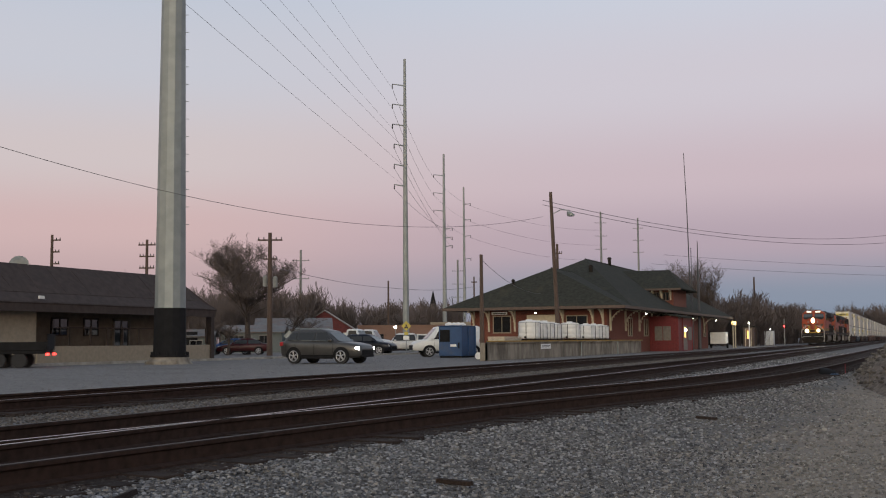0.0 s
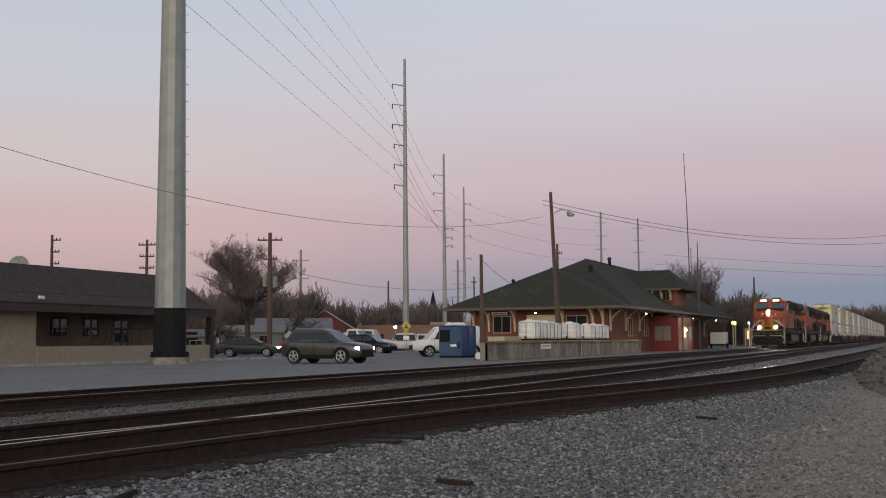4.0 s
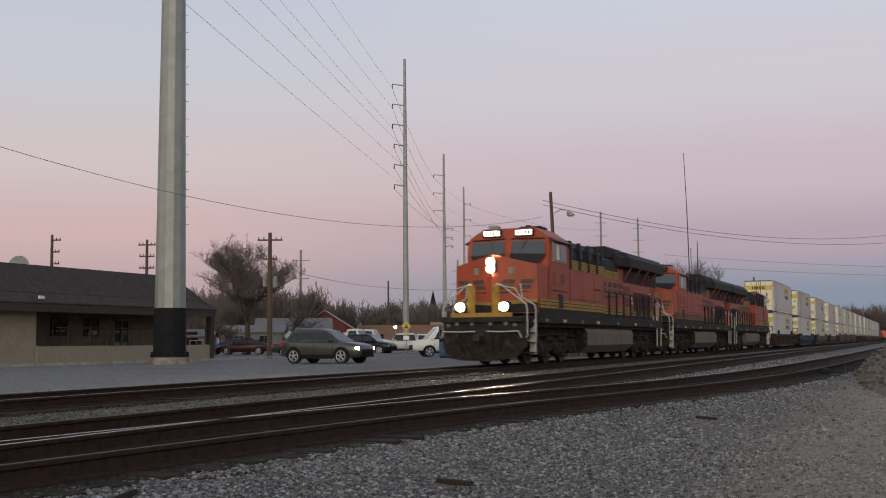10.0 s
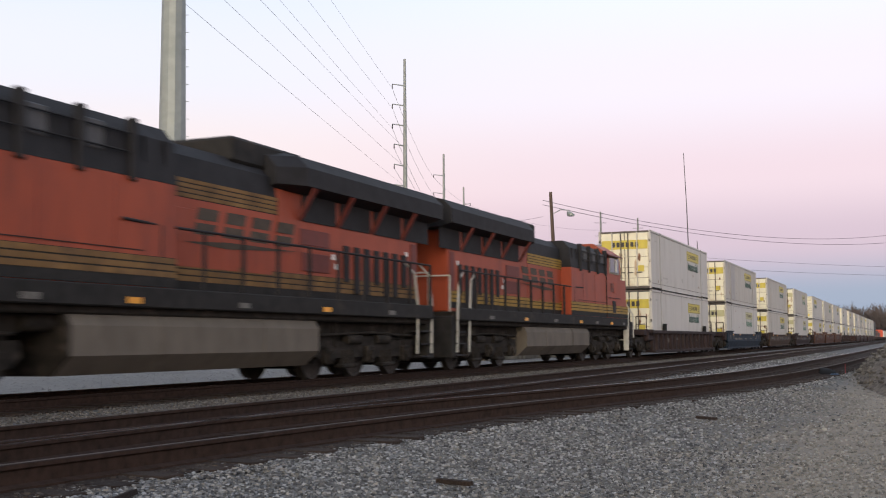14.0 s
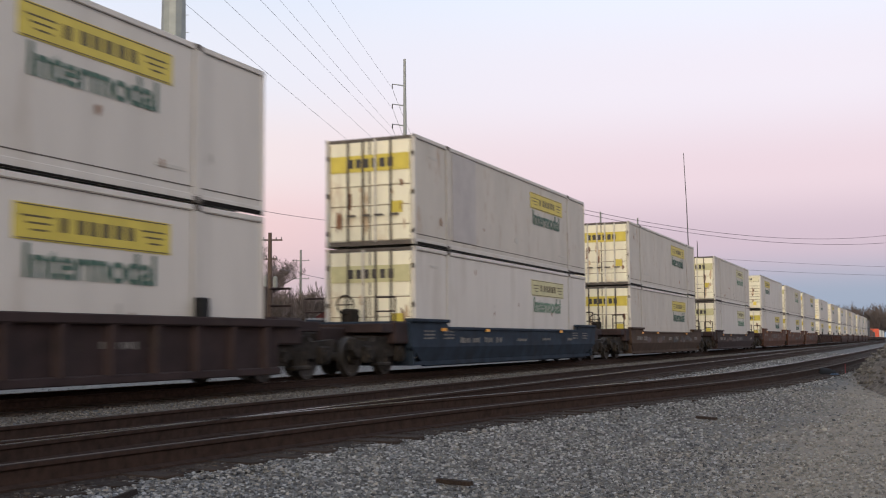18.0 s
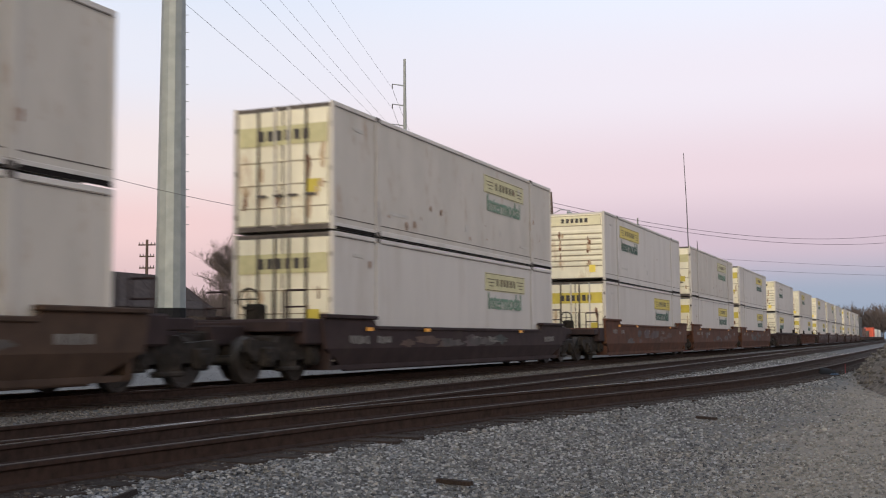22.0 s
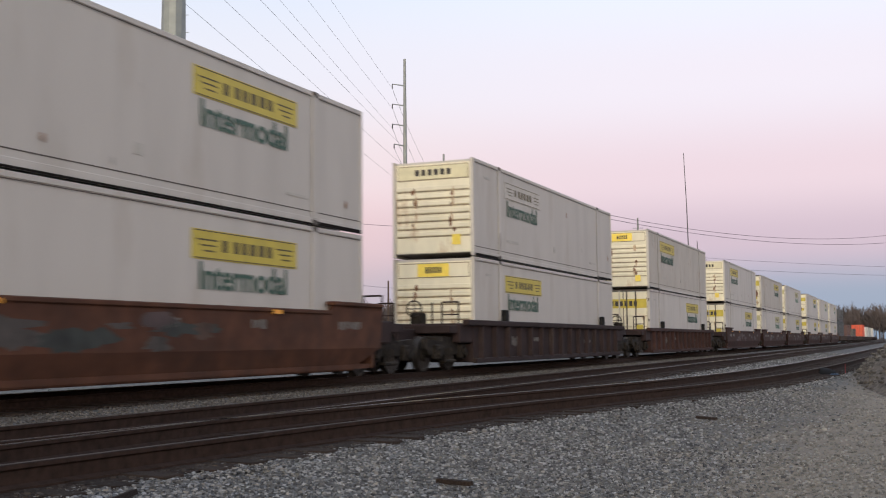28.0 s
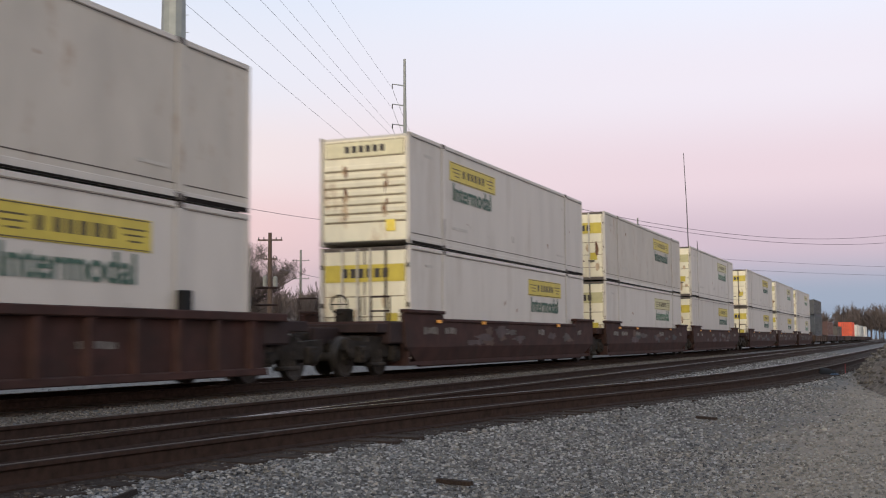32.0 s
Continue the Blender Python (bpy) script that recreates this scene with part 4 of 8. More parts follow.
                part("rust_stain", S().quad(*[(xx, yy + w0 * rng.uniform(0.4, 1.0) * math.cos(q * 0.785), z1 + h0 * rng.uniform(0.4, 1.0) * math.sin(q * 0.785)) for q in range(8)]), M_STREAK if k % 3 == 0 else M_STAIN, t)
            part("door_placard", S().box(xf + d * 0.053, xf + d * 0.057, -0.95, -0.6, 0.85, 1.15), M_LOGOYEL, t)
        else:
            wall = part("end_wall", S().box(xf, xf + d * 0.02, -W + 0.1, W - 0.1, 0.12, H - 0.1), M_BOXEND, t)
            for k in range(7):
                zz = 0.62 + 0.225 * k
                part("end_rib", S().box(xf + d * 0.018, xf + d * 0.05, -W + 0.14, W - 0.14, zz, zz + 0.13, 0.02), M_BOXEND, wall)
                # This strip paints the shadow line below the rib.
                part("rib_shade_line", S().box(xf + d * 0.018, xf + d * 0.030, -W + 0.14, W - 0.14, zz - 0.04, zz - 0.005), M_SHADE_BORDER, wall)
            ys = 0.5 if tone == "yellow" else 1.12
            part("end_sign", S().box(xf + d * 0.03, xf + d * 0.045, -ys, ys, 2.32, 2.70), M_SIGNYEL if tone == "yellow" else M_SIGNPALE, t)
            part("sign_border", S().box(xf + d * 0.02, xf + d * 0.03, -1.14, 1.14, 2.70, 2.725).box(xf + d * 0.02, xf + d * 0.03, -1.14, 1.14, 2.285, 2.31).box(xf + d * 0.02, xf + d * 0.03, -1.14, -1.12, 2.31, 2.70).box(xf + d * 0.02, xf + d * 0.03, 1.12, 1.14, 2.31, 2.70), M_SHADE_BORDER, t)
            for sg in (-1, 1):
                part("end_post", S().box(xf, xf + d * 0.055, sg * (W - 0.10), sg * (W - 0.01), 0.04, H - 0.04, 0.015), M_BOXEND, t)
            part("end_reflector", S().box(xf + d * 0.05, xf + d * 0.056, -0.88, -0.62, 0.34, 0.64), M_SIGNYEL, t)
            for col in (-0.62, 0.58):
                for k in range(11):
                    yy, z1, w0, h0 = col + rng.uniform(-0.07, 0.07), rng.uniform(0.65, 2.0), rng.uniform(0.025, 0.085), rng.uniform(0.07, 0.24)
                    xx = xf + d * (0.0508 + 0.0003 * k)
                    part("rust_streak", S().quad(*[(xx, yy + w0 * rng.uniform(0.4, 1.0) * math.cos(q * 0.698), z1 + h0 * rng.uniform(0.5, 1.0) * math.sin(q * 0.698)) for q in range(9)]), M_STREAK if k % 2 else M_STAIN, t)
            b = S()
            for k in range(6):
                b.box(xf + d * 0.045, xf + d * 0.049, ys * (-0.52 + 0.18 * k), ys * (-0.40 + 0.18 * k), 2.42, 2.60)
            part("sign_lettering", b, M_LOGODARK, t)
    pale = tone == "pale"
    for sy in (-1, 1):
        if logo == "none":
            break
        front = (logo == "front")
        lx = 2.72 if front else L - 6.65
        y = sy * (W - 0.012)
        zt = 2.50 if z > 2 else 2.46
        part("logo_panel", S().box(lx, lx + 3.65, y - 0.006, y + 0.006, zt - 0.54, zt), M_BOXTRIM if round(u, 1) == 133.3 and z > 2 else M_LOGOPALE if pale else M_LOGOYEL, t, "faded logo panel, plain bars for the name" if pale or round(u, 1) == 133.3 else "yellow logo panel, plain bars for the name")
        b = S().box(lx + 0.06, lx + 3.59, y - 0.009, y + 0.009, zt - 0.035, zt - 0.015).box(lx + 0.06, lx + 3.59, y - 0.009, y + 0.009, zt - 0.525, zt - 0.505)
        for q0, q1 in ((0.95, 1.12), (1.32, 1.5), (1.6, 1.78), (1.88, 2.08), (2.2, 2.4), (2.5, 2.68)):
            b.box(lx + q0, lx + q1, y - 0.009, y + 0.009, zt - 0.38, zt - 0.16)
        for q0 in (0.15, 2.85):
            for e in range(3):
                b.box(lx + q0 + 0.1 * e, lx + q0 + 0.65 - 0.05 * e, y - 0.009, y + 0.009, zt - 0.2 - 0.1 * e, zt - 0.17 - 0.1 * e)
        part("logo_print", b, M_LOGOBAR, t)
        rot = pose(lx + 0.18, -W + 0.002, zt - 1.07, 90, 0, 0) if sy < 0 else pose(lx + 3.45, W - 0.002, zt - 1.07, 90, 0, 180)
        part("lettering", LABEL_FADED if pale else LABEL_WORD, None, t, "green word Intermodal", rot)
        for x0, x1, z0, z1 in ((2.9, 4.0, 0.60, 0.68), (L - 3.4, L - 2.6, 0.52, 0.58), (7.9, 8.1, 0.62, 0.82), (1.0, 1.5, 2.35, 2.42)):
            part("stencil", S().box(x0, x1, y - 0.004, y + 0.004, z0, z1), M_PATCHPALE, t)
        for k in range(spots):
            sx, sz, sr = rng.uniform(0.5, L - 0.6), rng.choice((rng.uniform(0.4, 1.0), rng.uniform(0.4, 2.4))), rng.uniform(0.03, 0.10)
            ring = [(sx + sr * rng.uniform(0.6, 1.1) * math.cos(a * 0.9), y + sy * 0.013, sz + sr * rng.uniform(0.8, 1.7) * math.sin(a * 0.9)) for a in range(7)]
            part("rust_spot", S().quad(*ring), M_RUSTSPOT if rng.random() < 0.5 else M_PATCHPALE, t)
    if round(u, 1) == 0.4 and z > 2:
        part("replaced_panel", S().box(2.55, 4.35, -W - 0.002, -W + 0.012, 0.30, H - 0.13), M_PANELOLD, t, "duller grey replacement side panel")
    TRAIN.append((t, u, False, z))
    return t


SPRAY = [mat(n, c, 0.75, var=0.5, scale=2.5, bump=0) for n, c in (("dull_grey_spray", (0.055, 0.047, 0.043)), ("dull_teal_spray", (0.026, 0.030, 0.028)), ("dull_mauve_spray", (0.058, 0.040, 0.040)), ("dull_brown_spray", (0.065, 0.037, 0.026)))]


WAIST = 0.66


def side_y(z):
    """Half width of a smooth well side: upright above the waist, leaning in below it."""
    return 1.46 - max(0.0, WAIST - z) * 0.36


def well_body(style, material, tops=(1.14, 1.34)):
    """The well of one car unit, centred on x = 0."""
    s = S()
    top, end_top = tops
    hl = 8.45
    for sy in (-1, 1):
        y0, y1 = sy * 1.36, sy * 1.46
        if style == "ribbed":
            s.box(-hl, hl, sy * 1.34, sy * 1.39, 0.22, top, 0.015)
            s.box(-hl - 0.7, hl + 0.7, sy * 1.34, sy * 1.54, top - 0.14, top + 0.02, 0.02)
            s.box(-hl, hl, sy * 1.36, sy * 1.50, 0.18, 0.32, 0.02)
            for k in range(15):
                x = -hl + 0.55 + k * (2 * hl - 1.1) / 14
                s.prism([(x - 0.11, sy * 1.39), (x - 0.06, sy * 1.52), (x + 0.06, sy * 1.52), (x + 0.11, sy * 1.39)], "z", 0.3, top - 0.1)
        else:
            prof = [(-hl - 0.35, end_top - 0.10), (-hl - 0.15, end_top), (-hl + 1.95, end_top), (-hl + 2.2, top), (hl - 2.2, top), (hl - 1.95, end_top), (hl + 0.15, end_top), (hl + 0.35, end_top - 0.10), (hl + 0.22, WAIST), (-hl - 0.22, WAIST)]
            s.prism(prof, "y", min(y0, y1), max(y0, y1))
            s.loft([[(-hl - 0.22, y0, WAIST), (hl + 0.22, y0, WAIST), (hl + 0.22, y1, WAIST), (-hl - 0.22, y1, WAIST)],
                    [(-hl + 0.9, sy * 1.2, 0.2), (hl - 0.9, sy * 1.2, 0.2), (hl - 0.9, sy * side_y(0.2), 0.2), (-hl + 0.9, sy * side_y(0.2), 0.2)]])
            s.box(-hl + 0.9, hl - 0.9, sy * 1.2, sy * 1.34, 0.16, 0.24, 0.02)
            s.box(-hl + 2.2, hl - 2.2, sy * 1.34, sy * 1.50, top - 0.09, top, 0.02)
            s.box(-hl - 0.3, -hl + 2.15, sy * 1.30, sy * 1.53, end_top - 0.07, end_top + 0.02, 0.02)
            s.box(hl - 2.15, hl + 0.3, sy * 1.30, sy * 1.53, end_top - 0.07, end_top + 0.02, 0.02)
    s.box(-hl, hl, -1.36, 1.36, 0.2, 0.3)
    for sx in (-1, 1):
        s.box(sx * hl, sx * (hl - 0.1), -1.4, 1.4, 0.22, 1.3)
        s.box(sx * hl, sx * (hl + 1.0), -1.25, 1.25, 1.05, 1.3, 0.03)
    return s


def well_car(label, units, style, material, stacks, tops=(1.14, 1.34)):
    """A well car of one or more units: units is a list of container near ends along the train."""
    t = thing("well_car", label, "rail well car", group="well cars of the train")
    base = units[0] + BOX_L / 2
    me = well_body(style, material, tops).mesh("well")
    me.materials.append(material)
    for n, u in enumerate(units):
        c = u + BOX_L / 2 - base
        w = part("well", me, None, t, m=pose(c, 0, 0))
        rng = random.Random(int(u * 10))
        if material is M_WELL_BLU:
            marks = [(x, x + 0.7, 0.86 + dz, 0.91 + dz) for x in (-7.9, -6.6, 5.6, 6.9) for dz in (0, 0.09, 0.18)] + [(-5.4 + k * 0.95, -4.7 + k * 0.95 - 0.2 * (k % 2), 0.74, 0.92) for k in range(4)] + [(-0.6, 0.3, 0.78, 0.88), (2.0, 2.9, 0.80, 0.90), (5.0, 5.5, 0.78, 0.9)]
        elif style == "ribbed":
            marks = [(-5.1, -4.75, 0.62, 0.95), (-4.7, -4.4, 0.62, 0.95), (-2.9, -2.3, 0.78, 0.92), (3.2, 4.1, 0.7, 0.85)]
        else:
            marks = [(x, x + rng.uniform(0.4, 1.1), tops[0] - 0.42, tops[0] - 0.22) for x in (-7.6, -6.2, rng.uniform(-4, 0), rng.uniform(1, 4), 6.6)]
        for x0, x1, z0, z1 in marks:
            mk, xx, lift = S(), x0, 0.07 if style == "ribbed" else 0.0
            while xx < x1 - 0.03:
                xe = min(x1, xx + rng.uniform(0.07, 0.2))
                mk.box(xx, xe, -1.466 + lift, -1.459 + lift, z0 + rng.uniform(0, 0.2) * (z1 - z0), z1 - rng.uniform(0, 0.2) * (z1 - z0))
                xx = xe + rng.uniform(0.03, 0.08)
            part("stencil", mk, M_PATCH, w, "pale stencilled marking as plain bars")
        if material is not M_WELL_BLU and style != "ribbed":
            for k in range(12):
                gx, gz, gw, gh = rng.uniform(-5.8, 5.8), rng.uniform(0.72, tops[0] - 0.28), rng.uniform(0.25, 1.1), rng.uniform(0.08, 0.24)
                ring = []
                for q in range(16):
                    e = rng.uniform(0.45, 1.0)
                    ring.append((gx + gw * e * math.cos(q * 0.3927), gz + gh * e * math.sin(q * 0.3927)))
                part("spray_patch", S().quad(*[(x, -side_y(max(z, WAIST)) - 0.0025 - 0.0005 * k, max(z, WAIST)) for x, z in ring]), SPRAY[rng.randrange(4)], w, "dull sprayed paint patch")
        zr = tops[0] - 0.12
        for x in (-6.9, -3.6, 3.8):
            part("reflector", S().box(x, x + 0.32, -1.535, -1.519, zr, zr + 0.08), M_REFLECT, w)
        if style == "ribbed":
            for x in (-5.9, 5.7):
                part("guide_post", S().box(x, x + 0.28, -1.5, -1.34, tops[0], tops[0] + 0.36, 0.02), M_BLACK, w)
        # end platform: ladder, rails, brake wheel
        first, last = n == 0, n == len(units) - 1
        for sx, do in ((-1, first), (1, last)):
            if not do:
                continue
            e = c + sx * 9.2
            part("end_platform", S().box(e - 0.85, e + 1.1, -1.32, 1.32, 1.02, 1.24, 0.02), M_WELL_DRK, t)
            part("centre_sill", S().box(e + sx * 2.0, e, -0.3, 0.3, 0.75, 1.15, 0.03), M_WELL_DRK, t)
            part("end_bolster", S().box(e - sx * 0.9, e + sx * 0.25, -1.38, 1.38, 0.75, 1.3, 0.04), M_WELL_DRK, t)
            for y in (-1.25, -0.75, -0.45, 0.75, 1.25):
                part("rail_post", S().tube((e, y, 1.2), (e, y, 1.9), 0.024, 0.024, 6), M_WELL_DRK, t)
            for y in (-1.25, 0.75):
                part("top_rail", S().tube((e, y, 1.9), (e, y + 0.5, 1.9), 0.024, 0.024, 6), M_WELL_DRK, t)
                part("top_rail", S().tube((e, y, 1.55), (e, y + 0.5, 1.55), 0.02, 0.02, 6), M_WELL_DRK, t)
            part("brake_box", S().box(e - 0.2, e + 0.2, -0.2, 0.16, 1.2, 1.62, 0.05).path([(e - 0.24, 0.23 * math.cos(q * 0.524), 1.72 + 0.23 * math.sin(q * 0.524)) for q in range(13)], 0.022).tube((e - 0.24, -0.22, 1.72), (e - 0.24, 0.22, 1.72), 0.014).tube((e - 0.24, 0, 1.5), (e - 0.24, 0, 1.94), 0.014), M_TRUCK, t)
            add_truck(t, c + sx * 9.75, 2, 1.78, False)
            coupler(t, c + sx * 11.25, sx)
        if not last:
            add_truck(t, c + (units[n + 1] - u) / 2, 2, 1.78, False)
            part("articulation", S().box(c + 8.4, c + units[n + 1] - u - 8.4, -0.35, 0.35, 0.75, 1.15, 0.04), M_TRUCK, t)
    TRAIN.append((t, base, False))
    return t


# near ends of the stacks along the train, and what each box shows: end, logo place, tone
STACKS = [
    (-23.0, ("door", "rear", "yellow"), ("door", "rear", "yellow")),
    (0.4, ("door", "rear", "yellow"), ("door", "rear", "pale")),
    (24.0, ("door", "rear", "yellow"), ("door", "rear", "yellow")),
    (47.5, ("door", "rear", "pale"), ("door", "rear", "pale")),
    (71.1, ("nose", "front", "white"), ("door", "rear", "yellow")),
    (90.6, ("door", "rear", "pale"), ("door", "rear", "yellow")),
    (110.0, ("door", "rear", "yellow"), ("door", "rear", "yellow")),
    (133.3, ("nose", "front", "white"), ("nose", "front", "yellow")),
    (156.7, ("nose", "front", "yellow"), ("door", "rear", "yellow")),
    (180.3, ("nose", "front", "white"), ("door", "rear", "yellow")),
    (199.9, ("door", "rear", "yellow"), ("door", "rear", "pale")),
    (219.4, ("door", "rear", "pale"), ("door", "rear", "yellow")),
    (243.0, ("door", "rear", "yellow"), ("door", "rear", "yellow")),
    (262.5, ("door", "rear", "pale"), ("door", "rear", "yellow")),
    (282.0, ("door", "rear", "pale"), ("door", "rear", "pale")),
]
for _u, _up, _lo in STACKS:
    for _z, (_e, _l, _t) in ((BOX_TOP - BOX_H, _up), (BOX_TOP - 2 * BOX_H - 0.035, _lo)):
        container(_u, _z, _e, _l, _t, "white container, %s, %s logo, %s" % ("barred doors" if _e == "door" else "ribbed end", "faded" if _t == "pale" else "yellow", "stacked on another" if _z > 2 else "in a well car"))
U = [s[0] for s in STACKS]
well_car("dark plum ribbed well car", U[0:1], "ribbed", M_WELL_DRK, 1, (1.24, 1.24))
well_car("navy blue well car with pale markings", U[1:2], "smooth", M_WELL_BLU, 1, (1.19, 1.36))
well_car("dull brown smooth-sided well car", U[2:3], "smooth", M_WELL_BRN, 1, (1.2, 1.35))
well_car("dark brown smooth-sided well car", U[3:4], "smooth", M_WELL_DRK, 1, (1.17, 1.38))
well_car("faded orange-brown three-unit well car", U[4:7], "smooth", M_WELL_ORG, 3, (1.48, 1.66))
well_car("dark ribbed well car with pale stencils", U[7:8], "ribbed", M_WELL_DRK, 1, (1.38, 1.38))
well_car("rust-brown ribbed well car", U[8:9], "ribbed", M_WELL_RED, 1, (1.35, 1.35))
well_car("rust-brown three-unit well car", U[9:12], "smooth", M_WELL_RED, 3, (1.40, 1.58))
well_car("dull rust three-unit well car", U[12:15], "smooth", M_WELL_RED, 3, (1.40, 1.58))


# ---------- steel line poles and wires ----------
def octagon(x, y, r, z, n=12):
    return [(x + r * math.cos(2 * math.pi * (i + 0.5) / n), y + r * math.sin(2 * math.pi * (i + 0.5) / n), z) for i in range(n)]


def line_pole(label, x, y, h, r0, r1, arms, black_to=0.0, footing=False, bolts=False):
    """A tapered steel pole; arms: (z, reach) with reach < 0 on the far-left side seen from the tracks."""
    t = thing("line_pole", label, "utility pole", pose(x, y, FAR_Z))
    zb = 0.38 if footing else 0.0
    part("shaft", S().loft([octagon(0, 0, r0 + (r1 - r0) * zb / h, zb), octagon(0, 0, r1, h)]), M_STEEL, t, "faceted galvanised steel shaft")
    if black_to:
        rb = r0 + 0.02
        part("base_coat", S().loft([octagon(0, 0, rb, zb), octagon(0, 0, rb + (r1 - r0) * black_to / h, black_to)], cap=False), M_BLACK, t, "black tar coating round the foot")
    if footing:
        part("footing", S().loft([octagon(0.05, 0, 1.25, -0.1, 13), octagon(-0.06, 0.05, 1.12, 0.14, 13), octagon(0.03, -0.02, 0.98, 0.30, 13), octagon(0, 0, 0.93, 0.36, 13)]), M_DOCKCONC, t, "pale chipped concrete footing")
        part("base_flange", S().loft([octagon(0, 0, 0.96, 0.36, 16), octagon(0, 0, 0.96, 0.46, 16)]), M_BLACK, t)
        for i in range(12):
            a = 2 * math.pi * i / 12
            part("anchor_bolt", S().tube((0.9 * math.cos(a), 0.9 * math.sin(a), 0.4), (0.9 * math.cos(a), 0.9 * math.sin(a), 0.62), 0.04, 0.04, 6), M_BLACK, t)
    if bolts:
        ca = (0.385, -0.923)
        z = 7.0
        while z < h - 1:
            r = r0 + (r1 - r0) * z / h
            part("step_bolt", S().tube((ca[0] * r * 0.95, ca[1] * r * 0.95, z), (ca[0] * (r + 0.16), ca[1] * (r + 0.16), z), 0.016, 0.016, 5), M_STEEL, t)
            z += 0.9
    for z, reach in arms:
        r = r0 + (r1 - r0) * z / h
        d = (-0.385, 0.923) if reach > 0 else (0.385, -0.923)
        q = abs(reach)
        a = part("arm", S().tube((d[0] * r * 0.6, d[1] * r * 0.6, z - 0.12), (d[0] * q, d[1] * q, z + 0.1), 0.09, 0.05, 6), M_STEEL, t)
        part("insulator", S().tube((d[0] * q, d[1] * q, z + 0.12), (d[0] * q, d[1] * q, z - 0.45), 0.06, 0.09, 8), M_WIRE, a)
    return t


POLE1, POLE2, POLE3, POLE4 = (46.8, 21.4), (125.5, 44.4), (193.9, 67.7), (237.1, 80.8)
ARM1 = [(20.14, 0.9), (22.41, 0.9), (24.79, 0.9), (26.58, 0.9), (29.47, 0.9), (32.61, 0.9)]
ARM2 = [(20.35 + 2.52 * k, 1.55 if k > 2 else 1.35) for k in range(6)]
ARM3 = [(25.6, 1.9), (28.9, 1.9), (32.3, 1.9), (22.2, -1.5), (20.5, -1.5), (18.9, -1.5)]
ARM4 = [(25.0, -1.5), (28.7, -1.5), (32.3, -1.5), (19.8, -1.5)]
line_pole("tall pale galvanised steel transmission pole with black-coated foot", *POLE1, 34, 0.80, 0.44, ARM1, black_to=2.8, footing=True, bolts=True)
line_pole("slim galvanised steel transmission pole with side arms", *POLE2, 36.2, 0.42, 0.16, ARM2)
line_pole("slim galvanised steel transmission pole with side arms", *POLE3, 36.3, 0.46, 0.18, ARM3)
line_pole("slim galvanised steel transmission pole with side arms", *POLE4, 36.2, 0.40, 0.18, ARM4)


def wire(name, label, a, b, sag, r=0.014, seg=18):
    s = S()
    a, b = Vector(a), Vector(b)
    pts = []
    for i in range(seg + 1):
        k = i / seg
        p = a.lerp(b, k)
        p.z -= sag * 4 * k * (1 - k)
        pts.append(p)
    s.path(pts, r, 5)
    return tagged(part(name, s, M_WIRE), label, "wire", group="overhead wires")


def arm_tip(pole, arm):
    z, q = arm
    d = (-0.385, 0.923) if q > 0 else (0.385, -0.923)
    return (pole[0] + d[0] * abs(q), pole[1] + d[1] * abs(q), FAR_Z + z - 0.45)


for k in range(6):
    end = (POLE2[0] - 0.1, POLE2[1] + 0.05, FAR_Z + (20.21, 22.61, 24.94)[k]) if k < 3 else arm_tip(POLE2, ARM2[k])
    wire("power_line", "thin dark power line between steel poles", arm_tip(POLE1, ARM1[k]), end, 0.15, 0.011)
    wire("power_line", "thin dark power line between steel poles", arm_tip(POLE2, ARM2[k]), arm_tip(POLE3, ARM3[k + 3 if k < 3 else k - 3]), 1.0, 0.02)
for k in range(3):
    wire("power_line", "thin dark power line between steel poles", arm_tip(POLE3, ARM3[k]), arm_tip(POLE4, ARM4[k]), 0.6, 0.02)
    wire("power_line", "thin dark power line between steel poles", arm_tip(POLE4, ARM4[k]), (290.3, 62.8, 22 + 4 * k), 1.5, 0.02)


def wood_pole(label, x, y, h, r=0.15, cross=(), lean=(0, 0), cans=(), steel=False, one_sided=False):
    t = thing("utility_pole", label, "utility pole", pose(x, y, FAR_Z))
    mt = M_CAN if steel else M_WOODPOLE
    part("shaft", S().tube((0, 0, 0), (lean[0], lean[1], h), r, r * 0.62, 10), mt, t)
    for z, w in cross:
        c = part("crossarm", S().box(-0.06 + lean[0] * z / h, 0.06 + lean[0] * z / h, -w + lean[1] * z / h, (0.1 if one_sided else w) + lean[1] * z / h, z - 0.06, z + 0.06), mt, t, m=pose(0, 0, 0, 0, 0, 22.7))
        for yy in ((-w * 0.92, -w * 0.5) if one_sided else (-w * 0.92, -w * 0.5, w * 0.5, w * 0.92)):
            part("insulator", S().tube((0, yy, z + 0.06), (0, yy, z + 0.24), 0.05, 0.035, 6), M_WIRE, c)
    for z, dy in cans:
        part("transformer", S().tube((0, dy, z), (0, dy, z + 0.8), 0.19, 0.19, 12).tube((0, dy, z + 0.8), (0, dy, z + 0.9), 0.19, 0.08, 12), M_CAN, t, "grey can transformer")
    return t


wood_pole("weathered wooden power pole with crossarm and transformers", 78.5, 35.0, 9.95, 0.24, ((9.35, 1.0), (7.8, 0.55)), cans=((5.6, 0.45), (5.5, -0.5)))
wood_pole("short weathered wooden pole beside the loading dock", 61.7, 10.35, 6.1, 0.15)
LAMP_POLE = wood_pole("tall dark wooden pole with a street lamp arm", 71.9, 8.75, 10.95, 0.17, lean=(-0.05, 0.42))
part("lamp_arm", S().path([(0, 0.25, 9.5), (0.15, -0.2, 9.75), (0.3, -0.75, 9.7)], 0.03), M_STEEL, LAMP_POLE)
